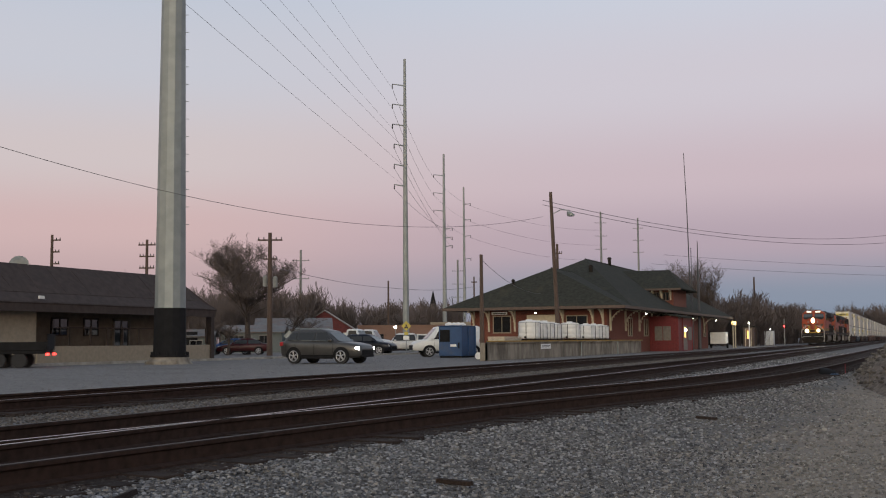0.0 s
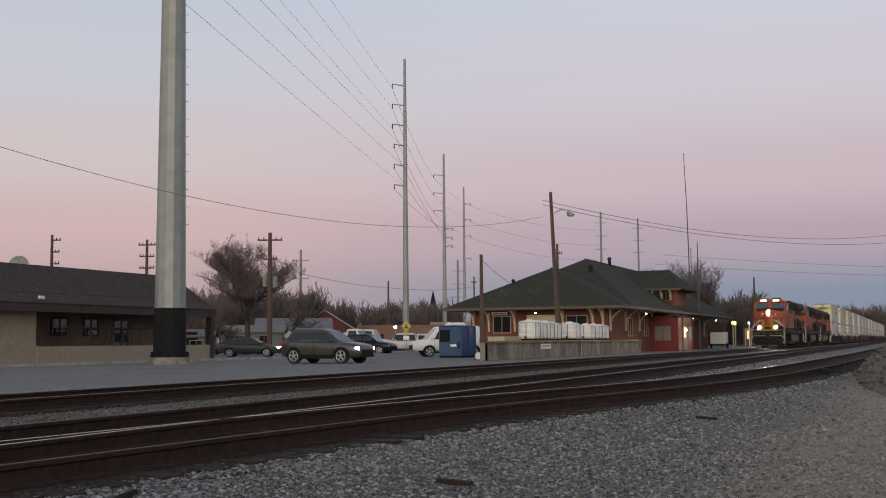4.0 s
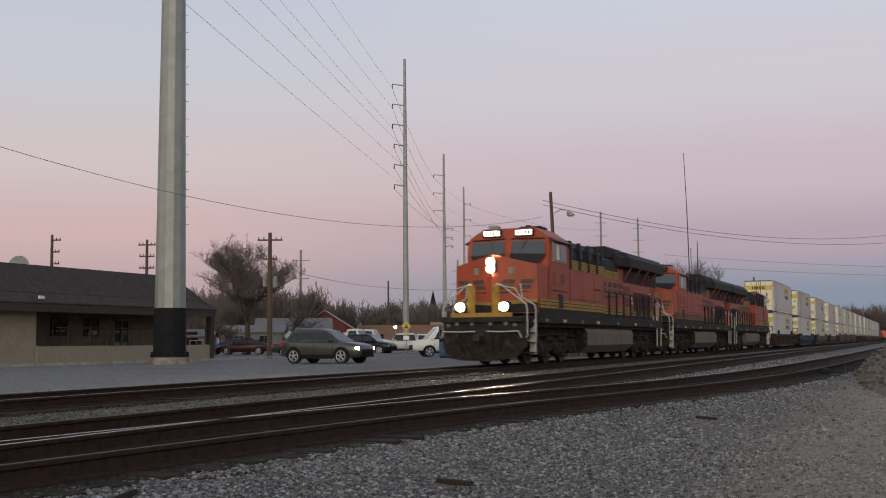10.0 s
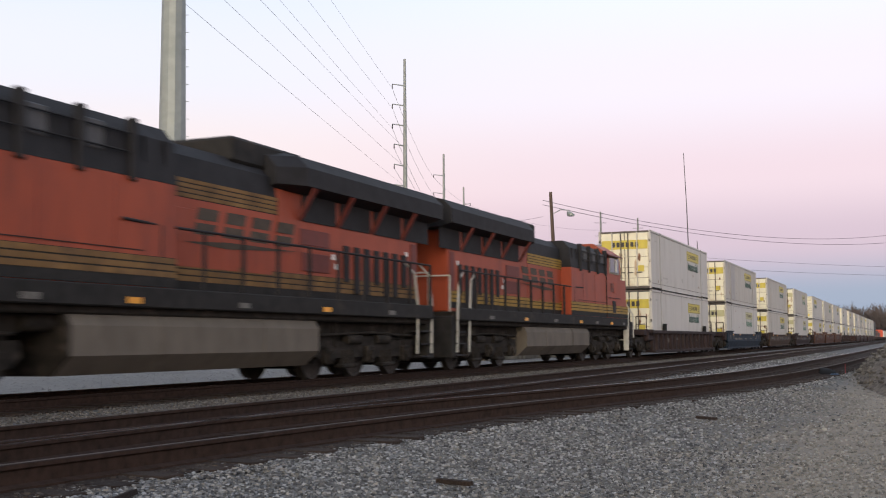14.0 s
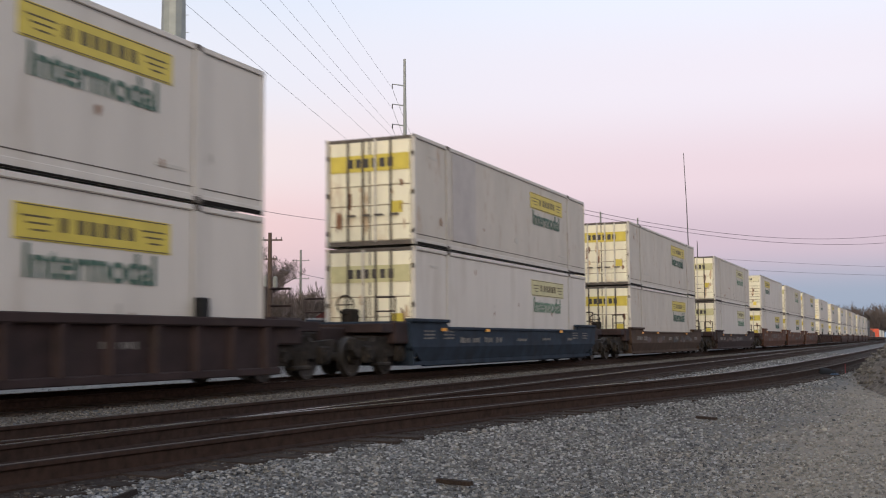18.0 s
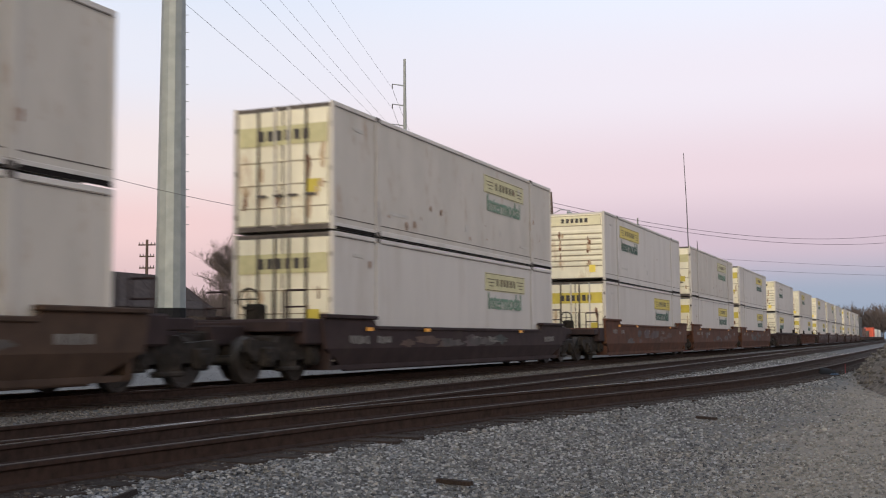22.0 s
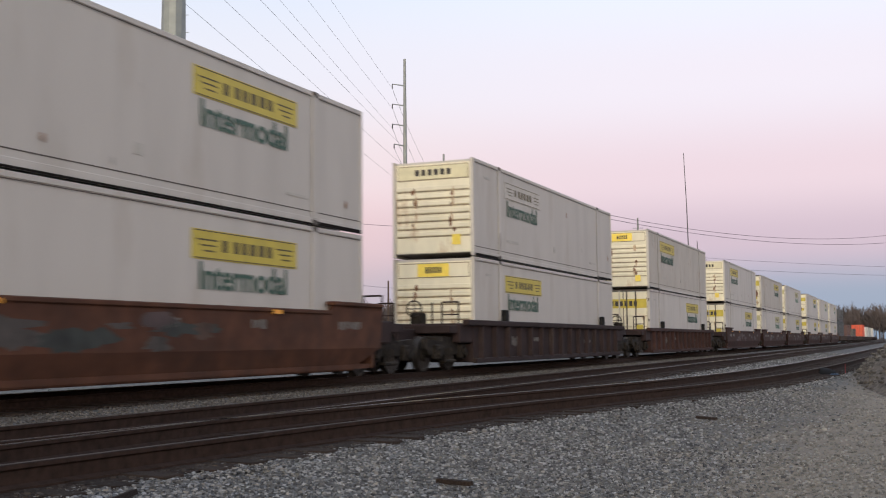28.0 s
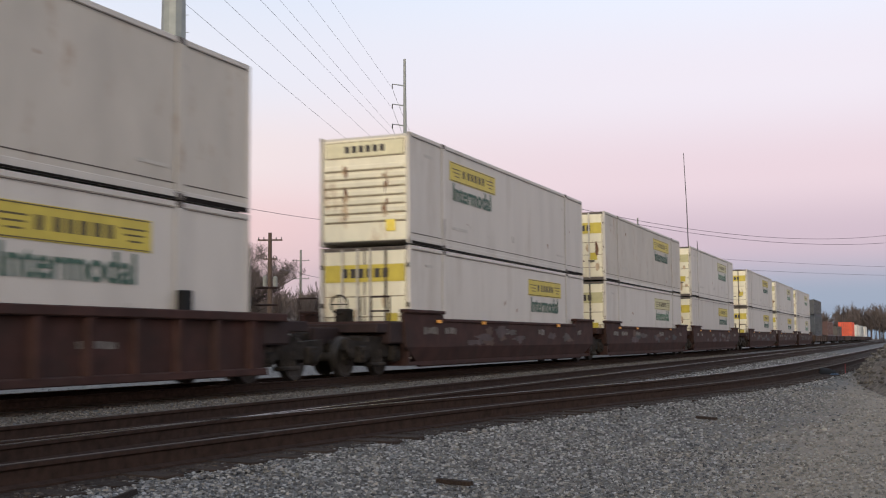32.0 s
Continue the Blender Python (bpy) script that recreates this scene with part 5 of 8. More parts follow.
part("lamp_head", S().loft([octagon(0.30, -0.7, 0.12, 9.62), octagon(0.33, -0.85, 0.26, 9.42), octagon(0.33, -0.85, 0.22, 9.30)], True), M_STEEL, LAMP_POLE, "grey cobra-style lamp head, unlit")
for x, y, h in ((81.9, 60.5, 11.2), (87.3, 53.9, 10.9)):
    wood_pole("dark wooden pole behind the brown-roofed building", x, y, h, 0.2, ((h - 0.5, 0.8), (h - 1.6, 0.7), (h - 2.7, 0.7)), cans=((h - 4.6, 0.45),) if x > 85 else (), one_sided=x < 85)
wood_pole("slim distant lattice of a steel pole with arms", 173.4, 86.7, 17.4, 0.3, ((15.5, 1.5), (12.3, 1.5)), steel=True)
for x, y, h in ((162.5, 64.4, 10.8), (186.6, 59.0, 12.5), (114.9, 21.8, 11.3), (178.6, 9.6, 10.6)):
    wood_pole("dark wooden pole in the distance", x, y, h, 0.2, ((h - 1.0, 0.5),) if h > 11 else ())
for x, y, h in ((278.3, 99.0, 22.8), (290.3, 62.8, 35.1), (321.8, 60.0, 36.4)):
    wood_pole("distant slim steel line pole with short arms", x, y, h, 0.38, ((h - 3, 1.5), (h - 6.5, 1.5), (h - 10, 1.5)), steel=True)

# long service cable and cables to the right
wire("service_cable", "long sagging black cable to the lamp pole", (17.4, 17.6, 9.5), (71.8, 9.7, 9.1), 2.6, 0.011, 60)
wire("service_cable", "dark cable strung over the tracks", (71.8, 9.7, 10.2), (128.0, -12.0, 11.8), 1.4, 0.018, 30)
wire("service_cable", "dark cable strung over the tracks", (71.8, 9.7, 9.9), (128.0, -14.0, 11.1), 1.4, 0.018, 30)
wire("service_cable", "thin cable from a wooden pole", (78.5, 35.0, 7.0), (162.5, 64.4, 9.5), 0.35, 0.022, 20)
wire("service_cable", "thin cable from a wooden pole", (162.5, 64.4, 9.5), (186.6, 59.0, 10.5), 0.5, 0.03, 10)
wire("service_cable", "thin cable to the depot roof", (61.7, 10.35, 5.6), (84.5, 14.0, 4.5), 0.5, 0.014, 14)
for z, d in ((13.5, 0), (11.5, 3)):
    wire("service_cable", "faint distant cable crossing the tracks", (260.0, 40.0 + d, z + 7), (330.0, -60.0, z + 5), 1.5, 0.03, 20)


# ---------- low building with the broad brown roof ----------
def window(parent, x0, x1, y, z0, z1, frame_mat, along="x", sash=True):
    f = S()
    w = part("window", S().box(x0, x1, y - 0.02, y + 0.02, z0, z1) if along == "x" else S().box(y - 0.02, y + 0.02, x0, x1, z0, z1), M_DARKGLASS, parent)
    for a0, a1, b0, b1 in ((x0 - 0.07, x1 + 0.07, z1, z1 + 0.08), (x0 - 0.07, x1 + 0.07, z0 - 0.08, z0), (x0 - 0.07, x0, z0, z1), (x1, x1 + 0.07, z0, z1), ((x0 + x1) / 2 - 0.025, (x0 + x1) / 2 + 0.025, z0, z1)):
        if along == "x":
            f.box(a0, a1, y - 0.06, y + 0.04, b0, b1)
        else:
            f.box(y - 0.06, y + 0.04, a0, a1, b0, b1)
    part("window_frame", f, frame_mat, w)
    return w


M_FASCIA_DOOR = mat("dull_door_frame_paint", (0.14, 0.125, 0.11), 0.8, var=0.1, bump=0)


# Tan wall with stains; the porch roof's shade is put into its colour.
M_PORCH = mat("stained_tan_porch_shade", (0.135, 0.108, 0.083), 0.9, var=0.2, scale=3, bump=0.3, bump_scale=40, dirt=(0.09, 0.07, 0.055), dirt_amt=0.5, dirt_scale=0.8)


def low_building():
    t = thing("low_building", "long low tan building under a broad dark brown roof", "building")
    g = FAR_Z
    part("block_wall", S().box(8, 45.0, 28.3, 40, g, 2.75), M_TAN, t, "plain tan block wall")
    part("recessed_wall", S().box(45.0, 59.5, 30.2, 40, g, 2.75), M_PORCH, t, "stained tan wall, colour darkened for the porch roof's shade")
    part("porch_wall", S().box(45.0, 60.6, 28.2, 28.45, g, 0.72, 0.02), M_TAN, t, "low pale porch wall")
    part("porch_floor", S().box(45.0, 60.4, 28.45, 30.2, g, 0.1), M_CONC, t)
    for x in (47.4, 49.1, 50.5, 51.8, 53.2, 56.2, 59.9):
        part("porch_rail_post", S().box(x - 0.035, x + 0.035, 28.25, 28.35, 0.78, 1.75), M_BROWNROOF, t)
    part("porch_rail", S().box(46.5, 57.0, 28.27, 28.33, 1.66, 1.72), M_BROWNROOF, t)
    part("porch_column", S().box(60.2, 60.55, 28.1, 28.5, g, 2.5), M_BROWNROOF, t)
    # roof: eave band, lower skirt, upper slope
    part("fascia", S().box(5, 59.5, 27.3, 27.5, 2.45, 2.95), M_BROWNROOF, t)
    part("soffit", S().box(5, 59.4, 27.5, 38, 2.72, 2.8), M_BROWNROOF, t)
    part("roof_skirt", S().slab([(5, 27.25, 2.9), (59.6, 27.25, 2.9), (59.3, 28.1, 3.5), (5, 28.1, 3.5)], 0.12), M_BROWNROOF, t)
    part("roof_slope", S().slab([(5, 28.0, 3.45), (59.3, 28.0, 3.45), (58.2, 29.6, 5.0), (5, 29.6, 5.0)], 0.12), M_BROWNROOF, t)
    part("roof_end", S().slab([(59.5, 27.3, 2.9), (59.5, 38.0, 2.9), (58.2, 36.5, 5.0), (58.2, 29.6, 5.0)], 0.12), M_BROWNROOF, t)
    part("roof_top", S().slab([(5, 29.6, 5.0), (58.2, 29.6, 5.0), (58.2, 36.5, 5.0), (5, 36.5, 5.0)], 0.12), M_BROWNROOF, t)
    for k in range(28):
        x = 7 + k * 1.9
        part("roof_seam", S().tube((x, 28.02, 3.47), (x, 29.58, 4.99), 0.012, 0.012, 4), M_BROWNROOF, t)
    for x0, x1 in ((48.2, 49.4), (50.8, 51.9), (57.6, 58.3)):
        window(t, x0, x1, 30.17, 1.35, 2.2, M_BROWNROOF)
    part("door", S().box(53.3, 54.6, 30.12, 30.2, 0.1, 2.15), M_DARKGLASS, t, "dark glazed double door")
    part("door_frame", S().box(53.2, 53.3, 30.05, 30.2, 0.1, 2.25).box(54.6, 54.7, 30.05, 30.2, 0.1, 2.25).box(53.2, 54.7, 30.05, 30.2, 2.15, 2.25).box(53.92, 53.98, 30.08, 30.2, 0.1, 2.15), M_FASCIA_DOOR, t)
    part("eave_lamp", S().box(44.0, 44.35, 27.2, 27.3, 3.1, 3.25), M_WHITE, t)
    d = thing("satellite_dish", "pale grey mesh satellite dish on the roof", "satellite dish", pose(45.6, 30.2, 4.95))
    rings = []
    for k in range(6):
        r = 0.22 * k + 0.02
        rings.append([(0.25 * r * r * 0.6 - 0.1, r * 0.62 * math.cos(a * 0.3927), 0.05 + r * 0.42 * math.sin(a * 0.3927)) for a in range(16)])
    part("reflector", S().loft(rings, True, False), M_CAN, d)
    part("mast", S().tube((0.1, 0, -0.2), (0.1, 0, 0.5), 0.06, 0.06, 8), M_STEEL, d)
    return t


low_building()


# ---------- depot ----------
def hip_roof(t, x0, x1, y0, y1, z0, zr, rx0, rx1, thick=0.18, name="roof"):
    ym = (y0 + y1) / 2
    A, B = (rx0, ym, zr), (rx1, ym, zr)
    part(name + "_slope", S().slab([(x0, y0, z0), (x1, y0, z0), B, A], thick), M_ROOF, t)
    part(name + "_slope", S().slab([(x1, y1, z0), (x0, y1, z0), A, B], thick), M_ROOF, t)
    part(name + "_hip", S().slab([(x0, y1, z0), (x0, y0, z0), A], thick), M_ROOF, t)
    part(name + "_hip", S().slab([(x1, y0, z0), (x1, y1, z0), B], thick), M_ROOF, t)
    part("ridge_cap", S().tube((rx0, ym, zr), (rx1, ym, zr), 0.07, 0.07, 6), M_ROOF, t)


def bracket(side, z):
    """A curved timber eave bracket reaching out from a wall."""
    s = S()
    pts = []
    for k in range(9):
        a = k / 8 * math.pi / 2
        pts.append((1.35 * (1 - math.cos(a)), z - 1.5 + 1.45 * math.sin(a)))
    for (u0, v0), (u1, v1) in zip(pts, pts[1:]):
        s.prism([(u0, v0), (u1, v1), (u1 - 0.02, v1 - 0.16), (u0 + 0.16 * (v1 > v0), v0 - 0.06)], "y", -0.07, 0.07)
    s.box(0, 1.45, -0.07, 0.07, z - 0.12, z, 0)
    s.box(0, 0.14, -0.07, 0.07, z - 1.75, z, 0)
    return s


M_FASCIA = mat("dull_brown_trim", (0.10, 0.07, 0.055), 0.8, var=0.15, scale=4, bump=0.1)


def depot():
    t = thing("depot_building", "old brick railway depot with dark green hipped roofs", "railway depot")
    g = FAR_Z
    X0, X1, Y0, Y1, E = 85.2, 131.0, 8.9, 20.2, 3.42
    walls = S().box(X0, X1, Y0, Y1, g, E)
    part("wall", walls, M_MORTAR, t, "red brick wall")
    hip_roof(t, 83.3, 122, 7.1, 21.9, E, 6.78, 89.0, 112, name="roof")
    hip_roof(t, 86.0, 138, 7.05, 21.95, E + 0.02, 8.2, 99.5, 126, name="high_roof")
    # cream fascia under the eaves
    part("fascia", S().box(83.25, 83.38, 7.1, 21.9, E - 0.20, E + 0.02), M_FASCIA, t)
    part("fascia", S().box(83.3, 137.9, 7.02, 7.14, E - 0.20, E + 0.02), M_FASCIA, t)
    part("soffit", S().box(83.4, 137.5, 7.15, 21.8, E - 0.2, E - 0.14), M_FASCIA, t)
    # two-storey bay to the track
    part("bay_wall", S().box(106.4, 112.9, 7.9, 14.4, E, 5.6), M_MORTAR, t)
    A, B = (109.7, 8.9, 7.6), (109.7, 14.4, 7.6)
    x0, x1, y0, z0 = 105.5, 113.9, 7.0, 5.6
    part("bay_roof", S().slab([(x0, y0, z0), (x0, 14.4, z0), B, A], 0.16), M_ROOF, t)
    part("bay_roof", S().slab([(x1, 14.4, z0), (x1, y0, z0), A, B], 0.16), M_ROOF, t)
    part("bay_roof_hip", S().slab([(x0, y0, z0), (x1, y0, z0), A], 0.16), M_ROOF, t)
    part("bay_fascia", S().box(x0 - 0.05, x0 + 0.05, y0, 14.4, z0 - 0.15, z0 + 0.02), M_FASCIA, t)
    for y in (8.15, 9.0, 9.8, 10.6, 11.4):
        part("bay_bracket", S().box(105.6, 106.4, y - 0.06, y + 0.06, 5.35, 5.47).box(106.28, 106.4, y - 0.06, y + 0.06, 4.55, 5.45).prism([(106.3, 4.65), (105.7, 5.37), (105.82, 5.45), (106.35, 4.85)], "y", y - 0.06, y + 0.06), M_CREAM, t, "cream timber bracket")
    for y0 in (8.35, 9.25, 10.05):
        window(t, y0, y0 + 0.5, 106.38, 4.55, 5.25, M_FASCIA, along="y")
    # brackets along end and track side
    for y in (9.2, 10.0, 12.4, 16.4, 18.6, 19.9):
        part("eave_bracket", bracket(1, E - 0.12), M_CREAM, t, "curved cream timber eave bracket", pose(X0, y, 0, 0, 0, 180))
    for x in (86.0, 91.0, 96.0, 101, 106, 111, 120, 128):
        part("eave_bracket", bracket(1, E - 0.12), M_CREAM, t, "curved cream timber eave bracket", pose(x, Y0, 0, 0, 0, -90))
    # doors and windows in the end wall
    part("freight_door", S().box(X0 - 0.08, X0, 13.0, 15.4, 0.8, 2.85, 0.02), M_CREAM, t, "wide cream freight door")
    for k in range(5):
        part("door_plank", S().box(X0 - 0.1, X0 - 0.08, 13.02 + k * 0.48, 13.46 + k * 0.48, 0.82, 2.83), M_CREAM, t)
    window(t, 16.8, 18.2, X0 - 0.03, 1.5, 2.75, M_TAN, along="y")
    window(t, 10.5, 12.1, X0 - 0.03, 1.3, 2.7, M_TAN, along="y")
    part("wall_sign", S().box(X0 - 0.5, X0 - 0.45, 16.9, 18.2, 2.9, 3.12), M_WHITE, t, "white sign, plain bars for the words")
    part("wall_sign_bars", S().box(X0 - 0.51, X0 - 0.5, 17.0, 18.1, 2.97, 3.03), M_LOGODARK, t)
    for x in (92.0, 98.0, 104.0, 128.0):
        window(t, x, x + 1.3, Y0 - 0.03, 1.2, 2.6, M_TAN)
    part("side_door", S().box(110.0, 111.4, Y0 - 0.06, Y0, g + 0.1, 2.2, 0.02), M_CREAM, t)
    for x, y, h, r in ((86.6, 17.0, 5.65, 0.12), (95.5, 12.9, 7.2, 0.17), (108.0, 14.4, 8.75, 0.16)):
        part("roof_vent", S().tube((x, y, h - 1.0), (x, y, h), r, r, 10).tube((x, y, h), (x, y, h + 0.18), r * 1.6, r * 0.7, 10), M_TRUCK if r < 0.18 else M_STEEL, t, "small metal roof vent")
    return t


depot()
GLOBE = mat("lit_lamp_globe", (1.0, 0.93, 0.78), 0.4, emit=9.0, var=0, bump=0)
WARM = mat("lit_amber_window", (1.0, 0.55, 0.16), 0.5, emit=1.6, var=0, bump=0)
for x, y, z in ((83.55, 14.16, 2.95), (90.8, 7.08, 2.92), (111.8, 7.08, 2.9), (125.8, 7.08, 2.9)):
    w = thing("wall_lamp", "small lit white lamp under the depot eave", "lamp", pose(x, y, z), group="lamps under the eave")
    part("globe", S().loft([octagon(0, 0, 0.04, -0.07, 8), octagon(0, 0, 0.07, 0, 8), octagon(0, 0, 0.04, 0.07, 8)], True), GLOBE, w, "glowing lamp globe")
    part("stem", S().tube((0, 0, 0.12), (0, 0, 0.3), 0.03, 0.03, 6), M_BLACK, w)


def dock():
    t = thing("loading_dock", "weathered concrete loading dock with a yellow edge", "loading dock")
    g = FAR_Z
    for a, b in ((54.6, 63.8), (63.8, 72.5), (72.5, 81.2), (81.2, 90.6)):
        part("dock_wall_panel", S().box(a + 0.02, b - 0.02, 7.5, 7.8, g, 0.72, 0.02), M_DOCKCONC, t)
    part("dock_slab", S().prism([(54.5, 7.4), (90.7, 7.4), (90.7, 9.6), (60.4, 9.6)], "z", 0.70, 0.83), M_DOCKCONC, t)
    part("dock_slab", S().box(78.0, 85.2, 9.6, 13.0, 0.70, 0.83, 0.02), M_DOCKCONC, t)
    part("dock_end", S().prism([(54.6, 7.5), (54.95, 7.5), (60.7, 9.55), (60.4, 9.55)], "z", g, 0.70), M_DOCKCONC, t)
    part("dock_back", S().box(78.0, 78.3, 9.6, 13.0, g, 0.70), M_DOCKCONC, t)
    part("edge_stripe", S().box(54.6, 90.7, 7.385, 7.4, 0.76, 0.83), M_YELLOW, t, "faded yellow edge stripe")
    part("notice", S().box(64.0, 65.9, 7.47, 7.5, 0.32, 0.62), M_WHITE, t, "small white notice, plain bars")
    part("notice_bars", S().box(64.15, 65.75, 7.46, 7.47, 0.50, 0.53).box(64.15, 65.5, 7.46, 7.47, 0.42, 0.45), M_LOGODARK, t)
    for x in (72.6, 82.5):
        part("drain_pipe", S().tube((x, 7.44, g), (x, 7.44, 0.7), 0.05, 0.05, 8), M_STEEL, t)
    return t


dock()


M_TANKWHITE = mat("milky_tank_plastic", (0.66, 0.66, 0.64), 0.45, var=0.08, scale=3, bump=0.05, dirt=(0.42, 0.41, 0.39), dirt_amt=0.35, dirt_scale=2)


def bulk_tank(x, y, r, h):
    t = thing("bulk_tank", "round white plastic bulk tank with dark straps on the dock", "tank", pose(x, y, 0.83), group="white tanks on the dock")
    part("pallet", S().box(-r, r, -r, r, 0.0, 0.1), M_TIE, t)
    rings = []
    for z, k in ((0.1, 0.94), (0.14, 1.0), (0.32, 1.0), (0.35, 0.97), (0.38, 1.0), (0.62, 1.0), (0.65, 0.97), (0.68, 1.0), (0.86, 1.0), (0.93, 0.95), (0.97, 0.8), (1.0, 0.45)):
        rings.append([(r * k * math.cos(i * math.pi / 12), r * k * math.sin(i * math.pi / 12), z * h) for i in range(24)])
    part("body", S().loft(rings, True), M_TANKWHITE, t)
    part("cap", S().tube((0, 0, h), (0, 0, h + 0.07), 0.2, 0.18, 12), M_TANKWHITE, t)
    for k in range(7):
        a = k * 2 * math.pi / 7 + 0.5
        c, q = math.cos(a) * r * 1.015, math.sin(a) * r * 1.015
        part("strap", S().tube((c, q, 0.1), (c, q, h * 0.9), 0.022, 0.022, 5), M_BLACK if k % 2 else M_STEEL, t)
    part("band", S().tube((0, 0, h * 0.885), (0, 0, h * 0.905), r * 1.012, r * 1.012, 24), M_STEEL, t)
    part("valve", S().tube((-r, 0, 0.2), (-r - 0.15, 0, 0.2), 0.06, 0.06, 8), M_BLACK, t)
    return t


for x, y, r, h in ((64.7, 8.45, 0.66, 1.20), (66.6, 8.55, 0.60, 1.16), (68.4, 8.65, 0.62, 1.18), (70.2, 8.7, 0.58, 1.12), (73.4, 8.45, 0.68, 1.18), (77.6, 8.5, 0.66, 1.12), (79.7, 8.5, 0.62, 1.12), (81.6, 8.5, 0.62, 1.1)):
    bulk_tank(x, y, r, h)
p = thing("pallet_stack", "low stack of pale timber beside the tanks", "timber", pose(62.0, 9.0, 0.83))
for k in range(4):
    part("board", S().box(-1.6, 1.4, -0.5, 0.5, 0.06 * k, 0.05 + 0.06 * k), M_CREAM, p)


def red_shed():
    t = thing("red_shed", "dark red board shed with grey shutters and a lit doorway", "shed")
    g = FAR_Z
    part("wall", S().box(100.30, 107.30, 6.4, 8.9, g, 2.9), M_REDPAINT, t)
    for k in range(17):
        part("board", S().box(100.27, 100.30, 6.42 + 0.146 * k, 6.54 + 0.146 * k, g, 2.9), M_REDPAINT, t)
    part("roof", S().slab([(99.9, 6.0, 2.86), (107.7, 6.0, 2.86), (107.7, 9.1, 3.5), (99.9, 9.1, 3.5)], 0.1), M_ROOF, t)
    for y in (7.0, 7.75):
        part("shutter", S().box(100.22, 100.27, y, y + 0.68, 0.75, 2.0), M_SHUTTER, t, "grey shutter")
    part("doorway", S().box(102.7, 104.6, 6.36, 6.4, g + 0.1, 2.1), M_SHUTTER, t, "grey door in the shed side")
    part("door_glass", S().box(103.2, 103.9, 6.34, 6.36, 1.0, 1.95), WARM, t, "warm lit door pane")
    part("shutter", S().box(105.2, 106.8, 6.34, 6.4, 0.75, 2.0), M_SHUTTER, t, "grey shutter")
    part("door_lamp", S().tube((103.55, 6.2, 1.66), (103.55, 6.34, 1.66), 0.11, 0.11, 10), GLOBE, t, "lit wall lamp")
    for x in (100.34, 102.5, 107.2):
        part("corner_board", S().box(x - 0.08, x + 0.08, 6.33, 6.4, g, 2.88), M_REDPAINT, t)
    return t


M_SHUTTER = mat("grey_shutter_paint", (0.17, 0.15, 0.13), 0.8, var=0.2, scale=5, bump=0.1)
red_shed()


def lamp_post(x, y, h):
    t = thing("lamp_post", "slim pale lamp post with a lit globe on the platform", "street lamp", pose(x, y, FAR_Z), group="platform lamps")
    part("post", S().tube((0, 0, 0), (0, 0, h), 0.09, 0.07, 8), M_WHITE, t)
    part("globe", S().loft([octagon(0, 0, 0.05, h, 10), octagon(0, 0, 0.12, h + 0.08, 10), octagon(0, 0, 0.11, h + 0.2, 10), octagon(0, 0, 0.04, h + 0.26, 10)], True), GLOBE, t, "glowing lamp globe")


lamp_post(158.6, 7.9, 3.1)
lamp_post(198.7, 9.7, 2.6)
w = thing("platform_sign", "two-post platform stand with a lit amber lamp", "platform stand", pose(138.0, 6.95, FAR_Z))
for x in (-0.9, 0.9):
    part("post", S().tube((x, 0, 0), (x, 0, 3.0), 0.07, 0.07, 8), M_CREAM, w)
part("lamp_box", S().box(-0.5, 0.5, -0.2, 0.2, 2.75, 3.15, 0.03), mat("lit_amber_lamp", (1.0, 0.72, 0.25), 0.4, emit=3.0, var=0, bump=0), w, "glowing amber lamp box")
w = thing("white_trailer", "plain white box trailer parked beyond the depot", "trailer", pose(133.3, 8.0, FAR_Z))
part("body", S().box(-0.9, 0.9, -0.9, 0.9, 0.5, 1.85, 0.05), M_WHITE, w)
part("wheel", S().tube((0, -1.02, 0.3), (0, -0.85, 0.3), 0.3, 0.3, 14), M_BLACK, w)
part("wheel", S().tube((0, 1.02, 0.3), (0, 0.85, 0.3), 0.3, 0.3, 14), M_BLACK, w)
w = thing("signal_mast", "railway signal mast showing a red light", "railway signal", pose(169.1, 4.35, FAR_Z))
part("mast", S().tube((0, 0, 0), (0, 0, 3.9), 0.08, 0.06, 8), M_STEEL, w)
part("lamp_housing", S().box(-0.15, 0.2, -0.2, 0.2, 2.6, 3.1, 0.03), M_BLACK, w)
part("red_lens", S().tube((-0.17, 0, 2.85), (-0.15, 0, 2.85), 0.12, 0.12, 12), mat("lit_red_lens", (1.0, 0.03, 0.03), 0.4, emit=12, var=0, bump=0), w)
w = thing("equipment_cabinet", "white railway equipment cabinet beside the track", "cabinet", pose(188.8, 8.7, FAR_Z))
part("body", S().box(-0.8, 0.8, -0.7, 0.7, 0.05, 2.3, 0.03), M_WHITE, w)
part("base", S().box(-0.9, 0.9, -0.8, 0.8, 0, 0.06), M_CONC, w)
w = thing("ramp_railing", "white painted railing of a platform ramp", "railing", pose(180.0, 8.4, FAR_Z))
for x in (0.0, 2.3, 4.6, 6.9):
    part("post", S().tube((x, 0, 0), (x, 0, 0.9 + 0.16 * x), 0.05, 0.05, 6), M_WHITE, w)
for z in (0.5, 0.9):
    part("rail", S().tube((0, 0, z), (6.9, 0, z + 1.1), 0.05, 0.05, 6), M_WHITE, w)
w = thing("platform_shelter", "small dark platform shelter with a lit amber doorway", "shelter", pose(163.6, 8.6, FAR_Z))
part("wall", S().box(-0.8, 0.8, -0.7, 0.7, 0, 2.7, 0.02), M_FASCIA, w)
part("roof", S().box(-1.0, 1.0, -0.9, 0.9, 2.7, 2.85, 0.02), M_ROOF, w)
